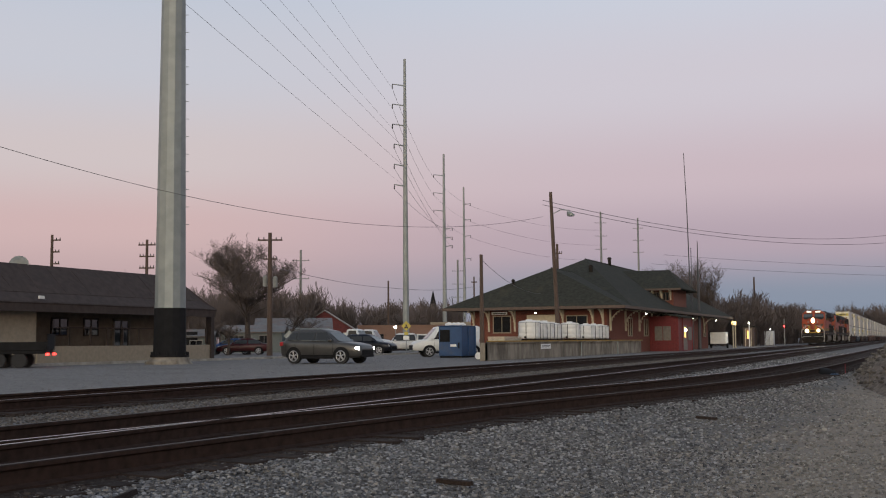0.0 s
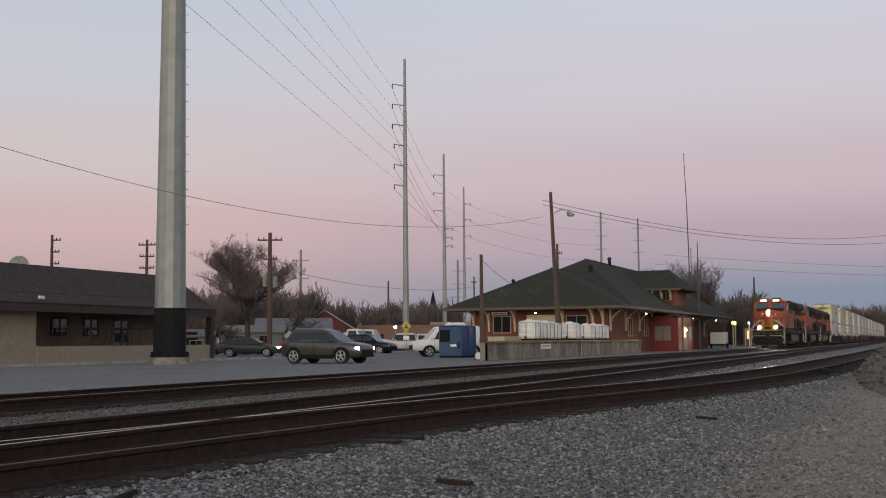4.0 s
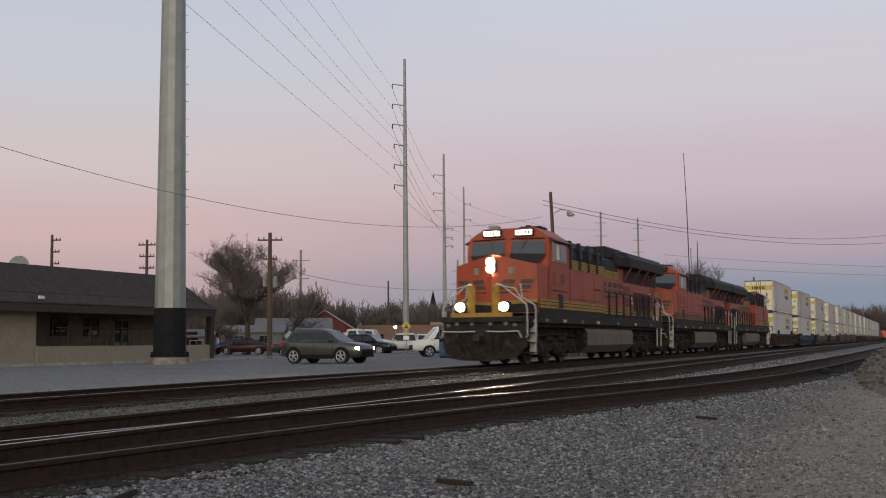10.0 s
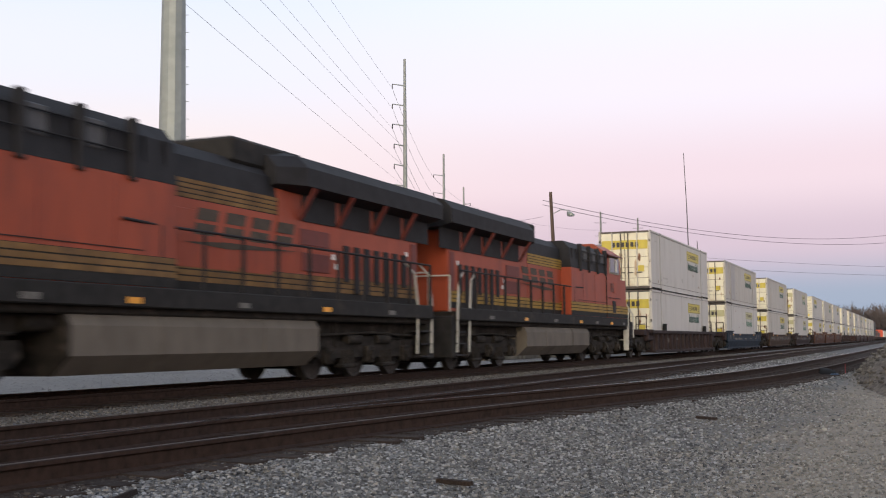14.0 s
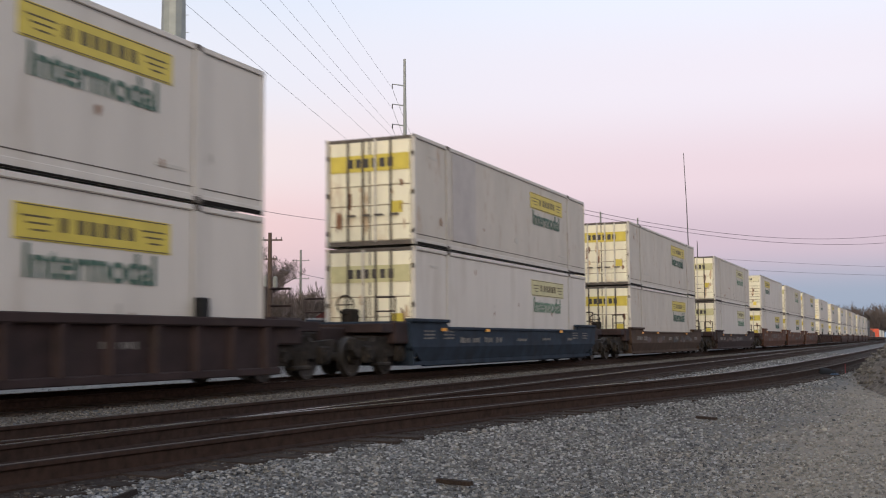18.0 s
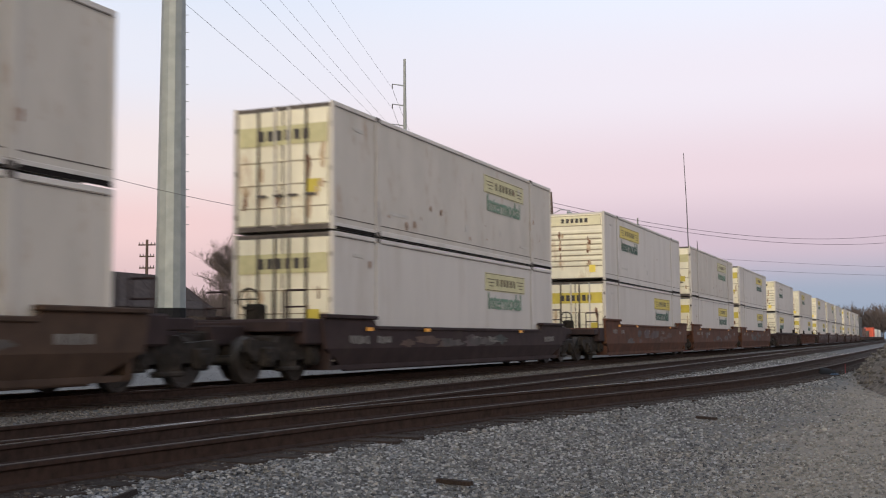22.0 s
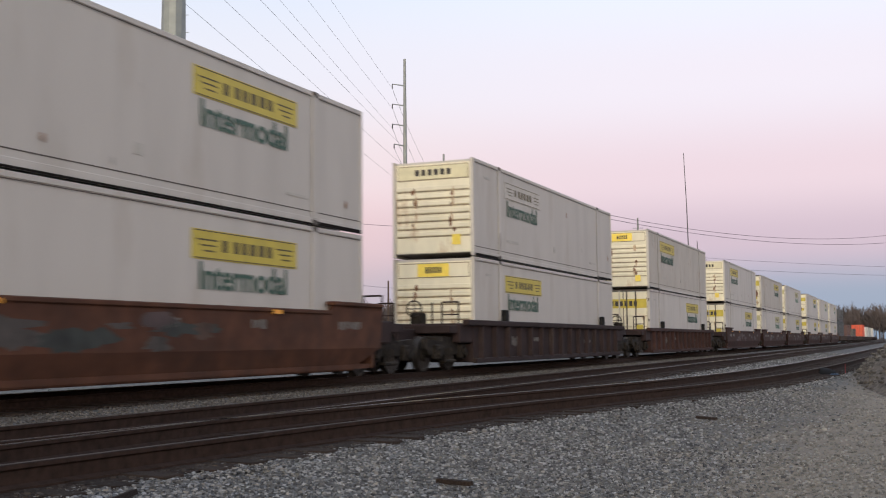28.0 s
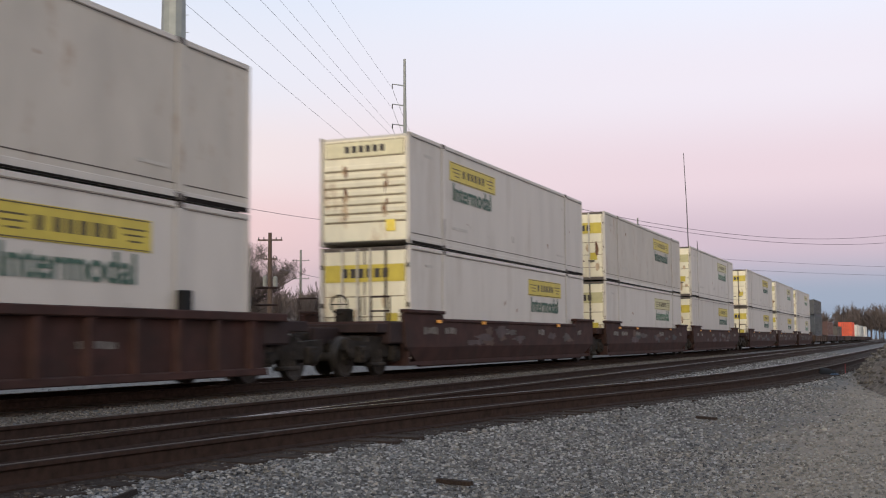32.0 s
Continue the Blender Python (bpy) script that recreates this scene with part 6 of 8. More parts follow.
part("doorway", S().box(-0.83, -0.8, -0.16, 0.16, 1.1, 2.2), WARM, w, "glowing amber doorway")
part("door_frame", S().box(-0.86, -0.8, -0.43, -0.35, 0, 2.5).box(-0.86, -0.8, 0.35, 0.43, 0, 2.5).box(-0.86, -0.8, -0.35, 0.35, 2.4, 2.5), M_CREAM, w)
for x, y, h, r in ((122.9, 9.2, 21.4, 0.05), (116.1, 7.9, 10.4, 0.06), (118.2, 7.6, 11.3, 0.11)):
    t = thing("radio_mast", "slim radio mast beside the depot", "antenna mast", pose(x, y, FAR_Z))
    part("mast", S().tube((0, 0, 0), (0.0, 0.25 if h > 20 else 0, h * 0.72), r * 1.6, r, 8), M_WIRE, t)
    part("whip", S().tube((0, 0.25 if h > 20 else 0, h * 0.72), (0, 0.45 if h > 20 else 0, h), max(0.045, r * 0.7), 0.035, 6), M_WIRE, t)


# ---------- vehicles ----------
M_TYRE = mat("black_tyre_rubber", (0.02, 0.02, 0.021), 0.85, var=0.2, scale=20, bump=0.1)
M_RIM = mat("alloy_rim", (0.45, 0.45, 0.46), 0.35, 0.8, var=0.1, bump=0)
M_SHIELD = glass_mat("greenish_windshield_glass", (0.02, 0.028, 0.027), 0.10)
M_SHIELD.node_tree.nodes["Principled BSDF"].inputs["Coat Weight"].default_value = 0.0
M_SHIELD.node_tree.nodes["Principled BSDF"].inputs["Specular IOR Level"].default_value = 0.5
M_CARGLASS = glass_mat("tinted_car_glass", (0.008, 0.009, 0.011), 0.12)
M_CARGLASS.node_tree.nodes["Principled BSDF"].inputs["Coat Weight"].default_value = 0.0
M_CARGLASS.node_tree.nodes["Principled BSDF"].inputs["Specular IOR Level"].default_value = 0.45
M_LAMPLIT = mat("lit_car_headlamp", (1.0, 0.97, 0.92), 0.3, emit=9, var=0, bump=0)
M_TAIL = mat("lit_tail_lamp", (1.0, 0.05, 0.04), 0.4, emit=5, var=0, bump=0)
M_LENS = mat("clear_lamp_lens", (0.6, 0.6, 0.6), 0.2, var=0.1, bump=0)
M_REDLENS = mat("red_lamp_lens", (0.35, 0.02, 0.02), 0.3, var=0.1, bump=0)


def paint(name, col, rough=0.38, metal=0.0):
    m = mat(name, col, rough, metal, var=0.06, scale=3, bump=0, dirt=tuple(c * 0.8 + 0.02 for c in col), dirt_amt=0.3, spec=0.35)
    return m


def pm_white():
    return paint("white_truck_paint", (0.60, 0.61, 0.59))


def wheel(parent, x, y, r, w=0.22):
    sy = 1 if y > 0 else -1
    t = part("tyre", S().tube((x, y - w / 2, r), (x, y + w / 2, r), r, r, 20), M_TYRE, parent)
    rim = S().tube((x, y + sy * (w / 2 - 0.02), r), (x, y + sy * (w / 2 + 0.005), r), r * 0.2, r * 0.2, 10)
    for k in range(5):
        a = k * 2 * math.pi / 5 + 0.4
        for e in (-0.13, 0.13):
            rim.tube((x, y + sy * (w / 2), r), (x + r * 0.62 * math.cos(a + e), y + sy * (w / 2), r + r * 0.62 * math.sin(a + e)), 0.028, 0.024, 4)
    n = 18
    for k in range(n):
        a, b = 2 * math.pi * k / n, 2 * math.pi * (k + 1) / n
        rim.tube((x + r * 0.66 * math.cos(a), y + sy * w / 2, r + r * 0.66 * math.sin(a)), (x + r * 0.66 * math.cos(b), y + sy * w / 2, r + r * 0.66 * math.sin(b)), 0.026, 0.026, 4)
    part("rim", rim, M_RIM, t, "spoked alloy rim")


# body stations (x, half width, sill height, shoulder height), cabin (belt, roof) and wheel data of each kind
CAR_KINDS = {
    "suv": dict(st=[(-2.24, 0.70, 0.50, 0.96), (-2.12, 0.85, 0.36, 1.12), (-1.4, 0.915, 0.27, 1.11), (0.2, 0.92, 0.26, 1.06), (1.0, 0.915, 0.26, 1.06), (1.55, 0.90, 0.28, 1.01), (1.98, 0.85, 0.30, 0.93), (2.20, 0.74, 0.34, 0.84), (2.29, 0.60, 0.40, 0.70)],
                belt=(-2.14, 1.20, 1.02), roof=(-1.66, 0.36, 1.58), crown=(-1.30, 0.0, 1.67), w=(0.85, 0.67, 0.52), wb=2.69, r=0.375, side=((-1.76, -1.28), (-1.22, -0.22), (-0.14, 0.70)), lamp=(2.08, 0.72), rise=0.09),
    "sedan": dict(st=[(-2.34, 0.72, 0.42, 0.84), (-2.2, 0.84, 0.32, 0.96), (-1.5, 0.89, 0.25, 0.97), (0.2, 0.90, 0.24, 0.93), (1.05, 0.89, 0.24, 0.92), (1.7, 0.87, 0.26, 0.85), (2.14, 0.80, 0.28, 0.74), (2.34, 0.64, 0.34, 0.62)],
                  belt=(-1.82, 1.25, 0.90), roof=(-0.95, 0.28, 1.38), crown=(-0.75, 0.0, 1.44), w=(0.82, 0.66, 0.52), wb=2.75, r=0.33, side=((-1.62, -0.45), (-0.36, 0.66)), lamp=(2.12, 0.66)),
    "pickup": dict(st=[(-2.85, 0.90, 0.52, 1.10), (-2.7, 0.96, 0.45, 1.14), (-0.8, 0.98, 0.40, 1.12), (0.9, 0.98, 0.40, 1.12), (1.5, 0.97, 0.40, 1.12), (2.3, 0.95, 0.42, 1.05), (2.7, 0.90, 0.42, 0.95), (2.82, 0.82, 0.48, 0.84)],
                   belt=(-1.15, 1.35, 1.08), roof=(-0.95, 0.72, 1.76), crown=(-0.8, 0.5, 1.83), w=(0.90, 0.74, 0.60), wb=3.55, r=0.39, side=((-0.96, -0.14), (-0.04, 0.96)), lamp=(2.66, 0.82)),
    "van": dict(st=[(-2.1, 0.98, 0.45, 1.20), (-2.0, 1.0, 0.40, 1.22), (-0.8, 1.0, 0.40, 1.18), (1.2, 1.0, 0.40, 1.18), (1.75, 0.98, 0.40, 1.16), (2.3, 0.94, 0.42, 1.05), (2.6, 0.86, 0.45, 0.86)],
                belt=(-2.05, 1.75, 1.12), roof=(-2.0, 0.95, 1.98), crown=(-1.8, 0.6, 2.06), w=(0.96, 0.84, 0.7), wb=3.0, r=0.37, side=((0.02, 0.98),), lamp=(2.42, 0.86)),
    "truck": dict(st=[(-3.4, 1.05, 0.62, 1.05), (-3.3, 1.08, 0.6, 1.06), (0.0, 1.08, 0.58, 1.06), (0.6, 1.05, 0.5, 1.36), (1.9, 1.02, 0.5, 1.34), (2.7, 0.96, 0.5, 1.22), (2.95, 0.86, 0.55, 1.0)],
                  belt=(0.35, 1.95, 1.30), roof=(0.45, 1.45, 2.16), crown=(0.6, 1.25, 2.24), w=(0.98, 0.86, 0.7), wb=4.1, r=0.45, side=((0.62, 1.42),), lamp=(2.80, 1.0)),
}


def car(kind, label, col, m, lit=False, category="car"):
    """Front at +x, centred on the wheels."""
    K = CAR_KINDS[kind]
    t = thing("parked_car" if category == "car" else category.replace(" ", "_"), label, category, m)
    pm = paint(label.split()[0] + "_body_paint", col, 0.3 if kind == "suv" else 0.38, 0.45 if kind == "suv" else 0.0)
    rings = []
    for x, w, zb, zt in K["st"]:
        zm = zb + (zt - zb) * 0.55
        half = [(w * 0.86, zb), (w * 0.97, zb + 0.10), (w, zm), (w * 0.985, zt - 0.12), (w * 0.93, zt - 0.03), (w * 0.6, zt + 0.012)]
        rings.append([(x, -y, z) for y, z in half] + [(x, y, z) for y, z in reversed(half)])
    part("body", S().loft(rings, True), pm, t)
    (b0, b1, bz), (r0, r1, rz), (c0, c1, cz) = K["belt"], K["roof"], K["crown"]
    wb_, wr, wc = K["w"]

    def ring(x0, x1, w, z, q=0.12):
        return [(x0 + q, -w, z), (x1 - q, -w, z), (x1, -w + q, z), (x1, w - q, z), (x1 - q, w, z), (x0 + q, w, z), (x0, w - q, z), (x0, -w + q, z)]
    part("cabin", S().loft([ring(b0, b1, wb_, bz - 0.05), ring(r0, r1, wr, rz), ring(c0, c1, wc, cz)], True), pm, t)

    def on(k, z):
        f = (z - bz) / (rz - bz)
        return k * (wb_ + (wr - wb_) * f)
    zl, zh = bz + 0.06, rz - 0.07
    rise = K["rise"] if "rise" in K else 0.0

    def low(x):
        return zl + rise * (b1 - x) / (b1 - b0)
    for sy in (-1, 1):
        for i, (x0, x1) in enumerate(K["side"]):
            last = i == len(K["side"]) - 1
            dx = (r1 - b1) * 0.72 if last else 0.0
            ex = (r0 - b0) * 0.7 if i == 0 and kind != "van" else 0.0
            y1 = on(1, zh) + 0.008
            part("side_window", S().quad(*[(x, sy * y, z) for x, y, z in ((x0, on(1, low(x0)) + 0.008, low(x0)), (x1 + (0.22 if last else 0), on(1, low(x1)) + 0.008, low(x1)), (x1 + (0.22 if last else 0) + dx * 0.8, y1, zh), (x0 + ex * 0.6, y1, zh))]), M_CARGLASS, t)
        part("mirror", S().box(b1 - 0.52, b1 - 0.34, sy * (wb_ + 0.05), sy * (wb_ + 0.22), bz + 0.02, bz + 0.17, 0.04), pm, t)
        W = K["st"][3][1]
        for x in [s[0] - 0.04 for s in K["side"]] + [K["side"][-1][1] + 0.2]:
            part("door_line", S().box(x - 0.006, x + 0.006, sy * W * 1.0 - 0.006, sy * W * 1.0 + 0.006, 0.42, bz - 0.08), M_BLACK, t)
        part("door_handle", S().box(K["side"][-1][0] + 0.06, K["side"][-1][0] + 0.24, sy * (W - 0.005), sy * (W + 0.02), bz - 0.16, bz - 0.125, 0.008), pm, t)
        part("sill_trim", S().box(-K["wb"] / 2 + 0.46, K["wb"] / 2 - 0.46, sy * W * 0.95 - 0.03, sy * W * 0.95 + 0.025, 0.24, 0.36, 0.015), M_BLACK, t)
        lx, lz = K["lamp"]
        lw = [s[1] for s in K["st"] if s[0] >= lx - 0.1][0]
        part("headlamp", S().loft([[(lx - 0.26, sy * (lw + 0.012), lz + 0.03), (lx + 0.12, sy * (lw - 0.10), lz - 0.07), (lx + 0.10, sy * (lw - 0.12), lz + 0.06), (lx - 0.24, sy * (lw - 0.02), lz + 0.13)],
                                   [(lx - 0.26, sy * (lw - 0.1), lz + 0.03), (lx + 0.06, sy * (lw - 0.28), lz - 0.07), (lx + 0.05, sy * (lw - 0.28), lz + 0.06), (lx - 0.24, sy * (lw - 0.12), lz + 0.13)]]), M_LENS, t, "clear headlamp glass")
        if lit:
            part("lamp_bulb", S().tube((lx - 0.02, sy * (lw - 0.12), lz + 0.015), (lx + 0.155, sy * (lw - 0.13), lz + 0.01), 0.075, 0.075, 10), M_LAMPLIT, t, "lit white bulb")
        tx, tw, _, tz = K["st"][1]
        part("tail_lamp", S().box(tx - 0.1, tx + 0.12, sy * (tw - 0.16), sy * (tw + 0.012), tz - 0.26, tz - 0.06, 0.03), M_REDLENS, t)
        for x in (-K["wb"] / 2, K["wb"] / 2):
            wheel(t, x, sy * (W - 0.11), K["r"])
            arch = []
            for k in range(13):
                a = math.pi * k / 12 * 1.1 - 0.157
                arch.append((x + K["r"] * 1.18 * math.cos(a), K["r"] + K["r"] * 1.18 * math.sin(a)))
            part("wheel_arch", S().prism(arch, "y", min(sy * (W + 0.004), sy * (W - 0.25)), max(sy * (W + 0.004), sy * (W - 0.25))), M_BLACK, t)

    def glass(name, x_lo, x_hi, w_lo, w_hi, d):
        part(name, S().quad((x_lo + d, -w_lo, zl), (x_lo + d, w_lo, zl), (x_hi + d, w_hi, zh), (x_hi + d, -w_hi, zh)), M_SHIELD, t)
    fl, fh = (zl - bz) / (rz - bz), (zh - bz) / (rz - bz)
    glass("windshield", b1 + (r1 - b1) * fl, b1 + (r1 - b1) * fh, on(1, zl) - 0.16, on(1, zh) - 0.15, 0.01)
    if kind != "van":
        glass("rear_window", b0 + (r0 - b0) * fl, b0 + (r0 - b0) * fh, on(1, zl) - 0.16, on(1, zh) - 0.15, -0.01)
    fx, fw, fzb, fzt = K["st"][-1]
    part("grille", S().box(fx - 0.1, fx + 0.012, -fw * 0.9, fw * 0.9, fzb + 0.02, fzt - 0.05, 0.02), M_BLACK, t)
    part("bumper", S().box(fx - 0.12, fx + 0.03, -fw, fw, fzb - 0.08, fzb + 0.03, 0.03), M_BLACK if kind in ("suv", "sedan") else M_STEEL, t)
    part("plate_bar", S().box(K["st"][0][0] - 0.02, K["st"][0][0], -0.2, 0.2, 0.62, 0.74), M_WHITE, t)
    return t


SUV = car("suv", "dark grey compact SUV waiting at the tracks, headlamp lit", (0.085, 0.082, 0.078), pose(48.75, 13.55, FAR_Z, 0, 0, -94), True)
for sy in (-1, 1):
    part("roof_rail", S().path([(-1.5, sy * 0.56, 1.62), (-1.4, sy * 0.56, 1.69), (-0.3, sy * 0.56, 1.71), (-0.15, sy * 0.56, 1.64)], 0.02), M_STEEL, SUV)
    part("chrome_strip", S().tube((-1.75, sy * 0.80, 1.165), (0.85, sy * 0.835, 1.08), 0.012, 0.012, 5), M_STEEL, SUV, "thin bright belt strip")
    part("lower_cladding", S().box(-0.95, 0.95, sy * 0.90, sy * 0.925, 0.36, 0.44, 0.01), M_BLACK, SUV, "black sill cladding")
car("van", "white van parked behind the blue bin", (0.66, 0.66, 0.63), pose(70.48, 16.06, FAR_Z, 0, 0, 123), category="van")
topper = car("pickup", "white pickup truck with a canopy parked in the lot", (0.58, 0.58, 0.57), pose(94.52, 30.39, FAR_Z, 0, 0, 118), category="pickup truck")
part("canopy", S().loft([[(-2.75, -0.92, 1.10), (-1.05, -0.92, 1.10), (-1.05, 0.92, 1.10), (-2.75, 0.92, 1.10)], [(-2.55, -0.74, 1.74), (-1.1, -0.74, 1.74), (-1.1, 0.74, 1.74), (-2.55, 0.74, 1.74)]]), pm_white(), topper, "white truck-bed canopy")
for sy in (-1, 1):
    part("canopy_window", S().quad((-2.45, sy * 0.90, 1.22), (-1.2, sy * 0.90, 1.22), (-1.2, sy * 0.785, 1.62), (-2.35, sy * 0.785, 1.62)), M_CARGLASS, topper)
car("suv", "black wagon parked in the lot", (0.012, 0.013, 0.018), pose(82.35, 28.04, FAR_Z, 0, 0, -88))
for px_, rot in (((92.14, 35.24), -86), ((97.22, 36.30), -80)):
    tr = car("truck", "white utility service truck parked in the lot", (0.62, 0.63, 0.61), pose(*px_, FAR_Z, 0, 0, rot), category="service truck")
    box_paint = pm_white()
    for sy in (-1, 1):
        part("tool_box", S().box(-3.3, 0.0, sy * 0.66, sy * 1.1, 1.04, 1.92, 0.03), box_paint, tr, "white locker along the truck bed")
        for x in (-2.5, -1.6, -0.8):
            part("locker_line", S().box(x - 0.012, x + 0.012, sy * 1.1 - 0.006, sy * 1.1 + 0.006, 1.1, 1.86), M_BLACK, tr)
car("sedan", "blue sedan parked under the bare tree", (0.02, 0.055, 0.15), pose(86.89, 44.17, FAR_Z + 0.02, 0, 0, 115))
car("sedan", "dark red sedan parked under the bare tree", (0.05, 0.008, 0.010), pose(84.99, 41.58, FAR_Z + 0.02, 0, 0, 115))
ROAD_CAR = car("sedan", "dark sedan driving along the street, headlamps lit", (0.035, 0.04, 0.042), pose(71.64, 34.59, FAR_Z, 0, 0, -67), True)


def utility_trailer():
    t = thing("utility_trailer", "small dark flatbed trailer with lit red tail lamps", "trailer")
    part("deck", S().box(-1.6, 1.6, -0.95, 0.95, 0.62, 0.78, 0.02), M_BLACK, t)
    part("side_board", S().box(-1.6, 1.6, -0.97, -0.93, 0.78, 1.15), M_BLACK, t)
    part("side_board", S().box(-1.6, 1.6, 0.93, 0.97, 0.78, 1.15), M_BLACK, t)
    for y in (-0.8, 0.8):
        for x in (-0.45, 0.45):
            part("tyre", S().tube((x, y - 0.11, 0.34), (x, y + 0.11, 0.34), 0.34, 0.34, 18), M_TYRE, t)
        part("tail_lamp", S().box(-1.68, -1.6, y - 0.12, y + 0.12, 0.55, 0.66, 0.01), M_TAIL, t, "lit red tail lamp")
    part("tow_bar", S().box(1.6, 3.2, -0.05, 0.05, 0.55, 0.65), M_BLACK, t)
    part("ramp_gate", S().box(-1.66, -1.62, -0.9, 0.9, 0.8, 1.5), M_BLACK, t)
    return t


TRAILER = utility_trailer()


def waste_bin():
    t = thing("waste_compactor", "large blue steel waste bin standing by the dock", "waste bin", pose(65.00, 12.99, FAR_Z))
    blue = mat("blue_bin_paint", (0.022, 0.06, 0.145), 0.5, var=0.15, scale=3, bump=0.06, dirt=(0.05, 0.07, 0.12), dirt_amt=0.4)
    part("body", S().box(0, 2.4, 0, 1.5, 0.12, 1.95, 0.03), blue, t)
    part("base", S().box(0.05, 2.35, 0.05, 1.45, 0.0, 0.12), M_BLACK, t)
    for x in (0.0, 1.2, 2.36):
        part("rib", S().box(x, x + 0.08, -0.06, 0.0, 0.12, 1.95, 0.01), blue, t)
    part("door_opening", S().box(-0.03, 0.0, 0.75, 1.42, 1.0, 1.75), M_BLACK, t, "dark loading hatch")
    part("lid", S().box(-0.04, 2.44, -0.04, 1.54, 1.95, 2.02, 0.02), blue, t)
    part("notice", S().box(-0.035, -0.03, 0.3, 0.7, 0.7, 0.85), M_WHITE, t, "pale notice, plain bars")
    part("latch", S().box(-0.12, -0.02, 0.1, 0.16, 0.6, 0.95, 0.01), M_BLACK, t)
    for x, y in ((0.2, 0.9), (0.7, 0.5), (1.2, 1.0), (1.7, 0.6)):
        b = thing("waste_bag", "crumpled white bag lying on the blue bin", "bag", pose(0, 0, 0))
        b.matrix_basis = t.matrix_basis @ pose(x, y, 2.02)
        part("bag", S().loft([octagon(0, 0, 0.22, 0.0, 9), octagon(0.03, 0, 0.27, 0.07, 9), octagon(0.05, 0.02, 0.18, 0.15, 9), octagon(0.08, 0, 0.05, 0.2, 9)], True), M_WHITE, b)
    return t


waste_bin()
w = thing("small_drum", "small white plastic drum on the ground by the dock", "drum", pose(59.83, 9.75, FAR_Z))
part("body", S().tube((0.35, 0, 0.2), (-0.35, 0, 0.2), 0.2, 0.2, 14), M_WHITE, w)
part("rim_band", S().tube((0.1, 0, 0.2), (0.04, 0, 0.2), 0.21, 0.21, 14), M_STEEL, w)
w = thing("crossing_sign", "yellow diamond pedestrian warning sign on a post", "road sign", pose(87.31, 26.92, FAR_Z, 0, 0, 22.7))
part("post", S().tube((0, 0, 0), (0, 0, 2.9), 0.035, 0.035, 6), M_STEEL, w)
part("plate", S().prism([(0, 1.95), (0.42, 2.37), (0, 2.79), (-0.42, 2.37)], "x", -0.05, -0.03), M_LOGOYEL, w)
part("symbol", S().box(-0.056, -0.05, -0.06, 0.06, 2.2, 2.5).box(-0.056, -0.05, -0.16, -0.06, 2.15, 2.3).box(-0.056, -0.05, 0.06, 0.16, 2.15, 2.3), M_LOGODARK, w)
part("lower_plate", S().box(-0.05, -0.03, -0.17, 0.17, 1.62, 1.88), M_LOGOYEL, w)
part("red_plate", S().box(-0.05, -0.03, -0.25, 0.25, 1.2, 1.55), M_WHITE, w, "small white plate, plain bars")
w = thing("traffic_sign", "pale back of a diamond road sign on a post", "road sign", pose(64.65, 25.03, FAR_Z, 0, 0, 22.7))
part("post", S().tube((0, 0, 0), (0, 0, 2.0), 0.035, 0.035, 6), M_STEEL, w)
part("plate", S().prism([(0, 1.1), (0.38, 1.48), (0, 1.86), (-0.38, 1.48)], "x", -0.05, -0.03), M_STEEL, w)
w = thing("floodlight", "bright white floodlight on a short post", "floodlight", pose(131.30, 48.54, FAR_Z))
part("post", S().tube((0, 0, 0), (0, 0, 3.0), 0.05, 0.05, 6), M_STEEL, w)
part("lamp", S().box(-0.2, 0.1, -0.15, 0.15, 2.8, 3.1, 0.03), mat("lit_floodlight", (1, 0.93, 0.8), 0.4, emit=40, var=0, bump=0), w, "glowing lamp face")


# ---------- far buildings ----------
def house(label, m, L, W, H, roof_h, wall_mat, roof_mat, category="building", gable=True, openings=2):
    t = thing(category.replace(" ", "_"), label, category, m)
    part("wall", S().box(-L / 2, L / 2, -W / 2, W / 2, 0, H), wall_mat, t)
    if gable:
        part("gable", S().prism([(-W / 2, H), (W / 2, H), (0, H + roof_h)], "x", -L / 2, L / 2), wall_mat, t)
        part("roof_slope", S().slab([(-L / 2 - 0.3, -W / 2 - 0.3, H - 0.1), (L / 2 + 0.3, -W / 2 - 0.3, H - 0.1), (L / 2 + 0.3, 0, H + roof_h + 0.1), (-L / 2 - 0.3, 0, H + roof_h + 0.1)], 0.12), roof_mat, t)
        part("roof_slope", S().slab([(L / 2 + 0.3, W / 2 + 0.3, H - 0.1), (-L / 2 - 0.3, W / 2 + 0.3, H - 0.1), (-L / 2 - 0.3, 0, H + roof_h + 0.1), (L / 2 + 0.3, 0, H + roof_h + 0.1)], 0.12), roof_mat, t)
    else:
        part("parapet", S().box(-L / 2 - 0.1, L / 2 + 0.1, -W / 2 - 0.1, W / 2 + 0.1, H, H + 0.25), wall_mat, t)
    for k in range(openings):
        x = -L / 2 + L * (k + 0.7) / (openings + 0.4)
        window(t, x - 0.5, x + 0.5, -W / 2 - 0.03, 0.9, min(H - 0.5, 2.1), roof_mat)
    part("door", S().box(-L / 2 + 0.4, -L / 2 + 1.4, -W / 2 - 0.05, -W / 2, 0, 2.05), M_DARKGLASS, t)
    return t


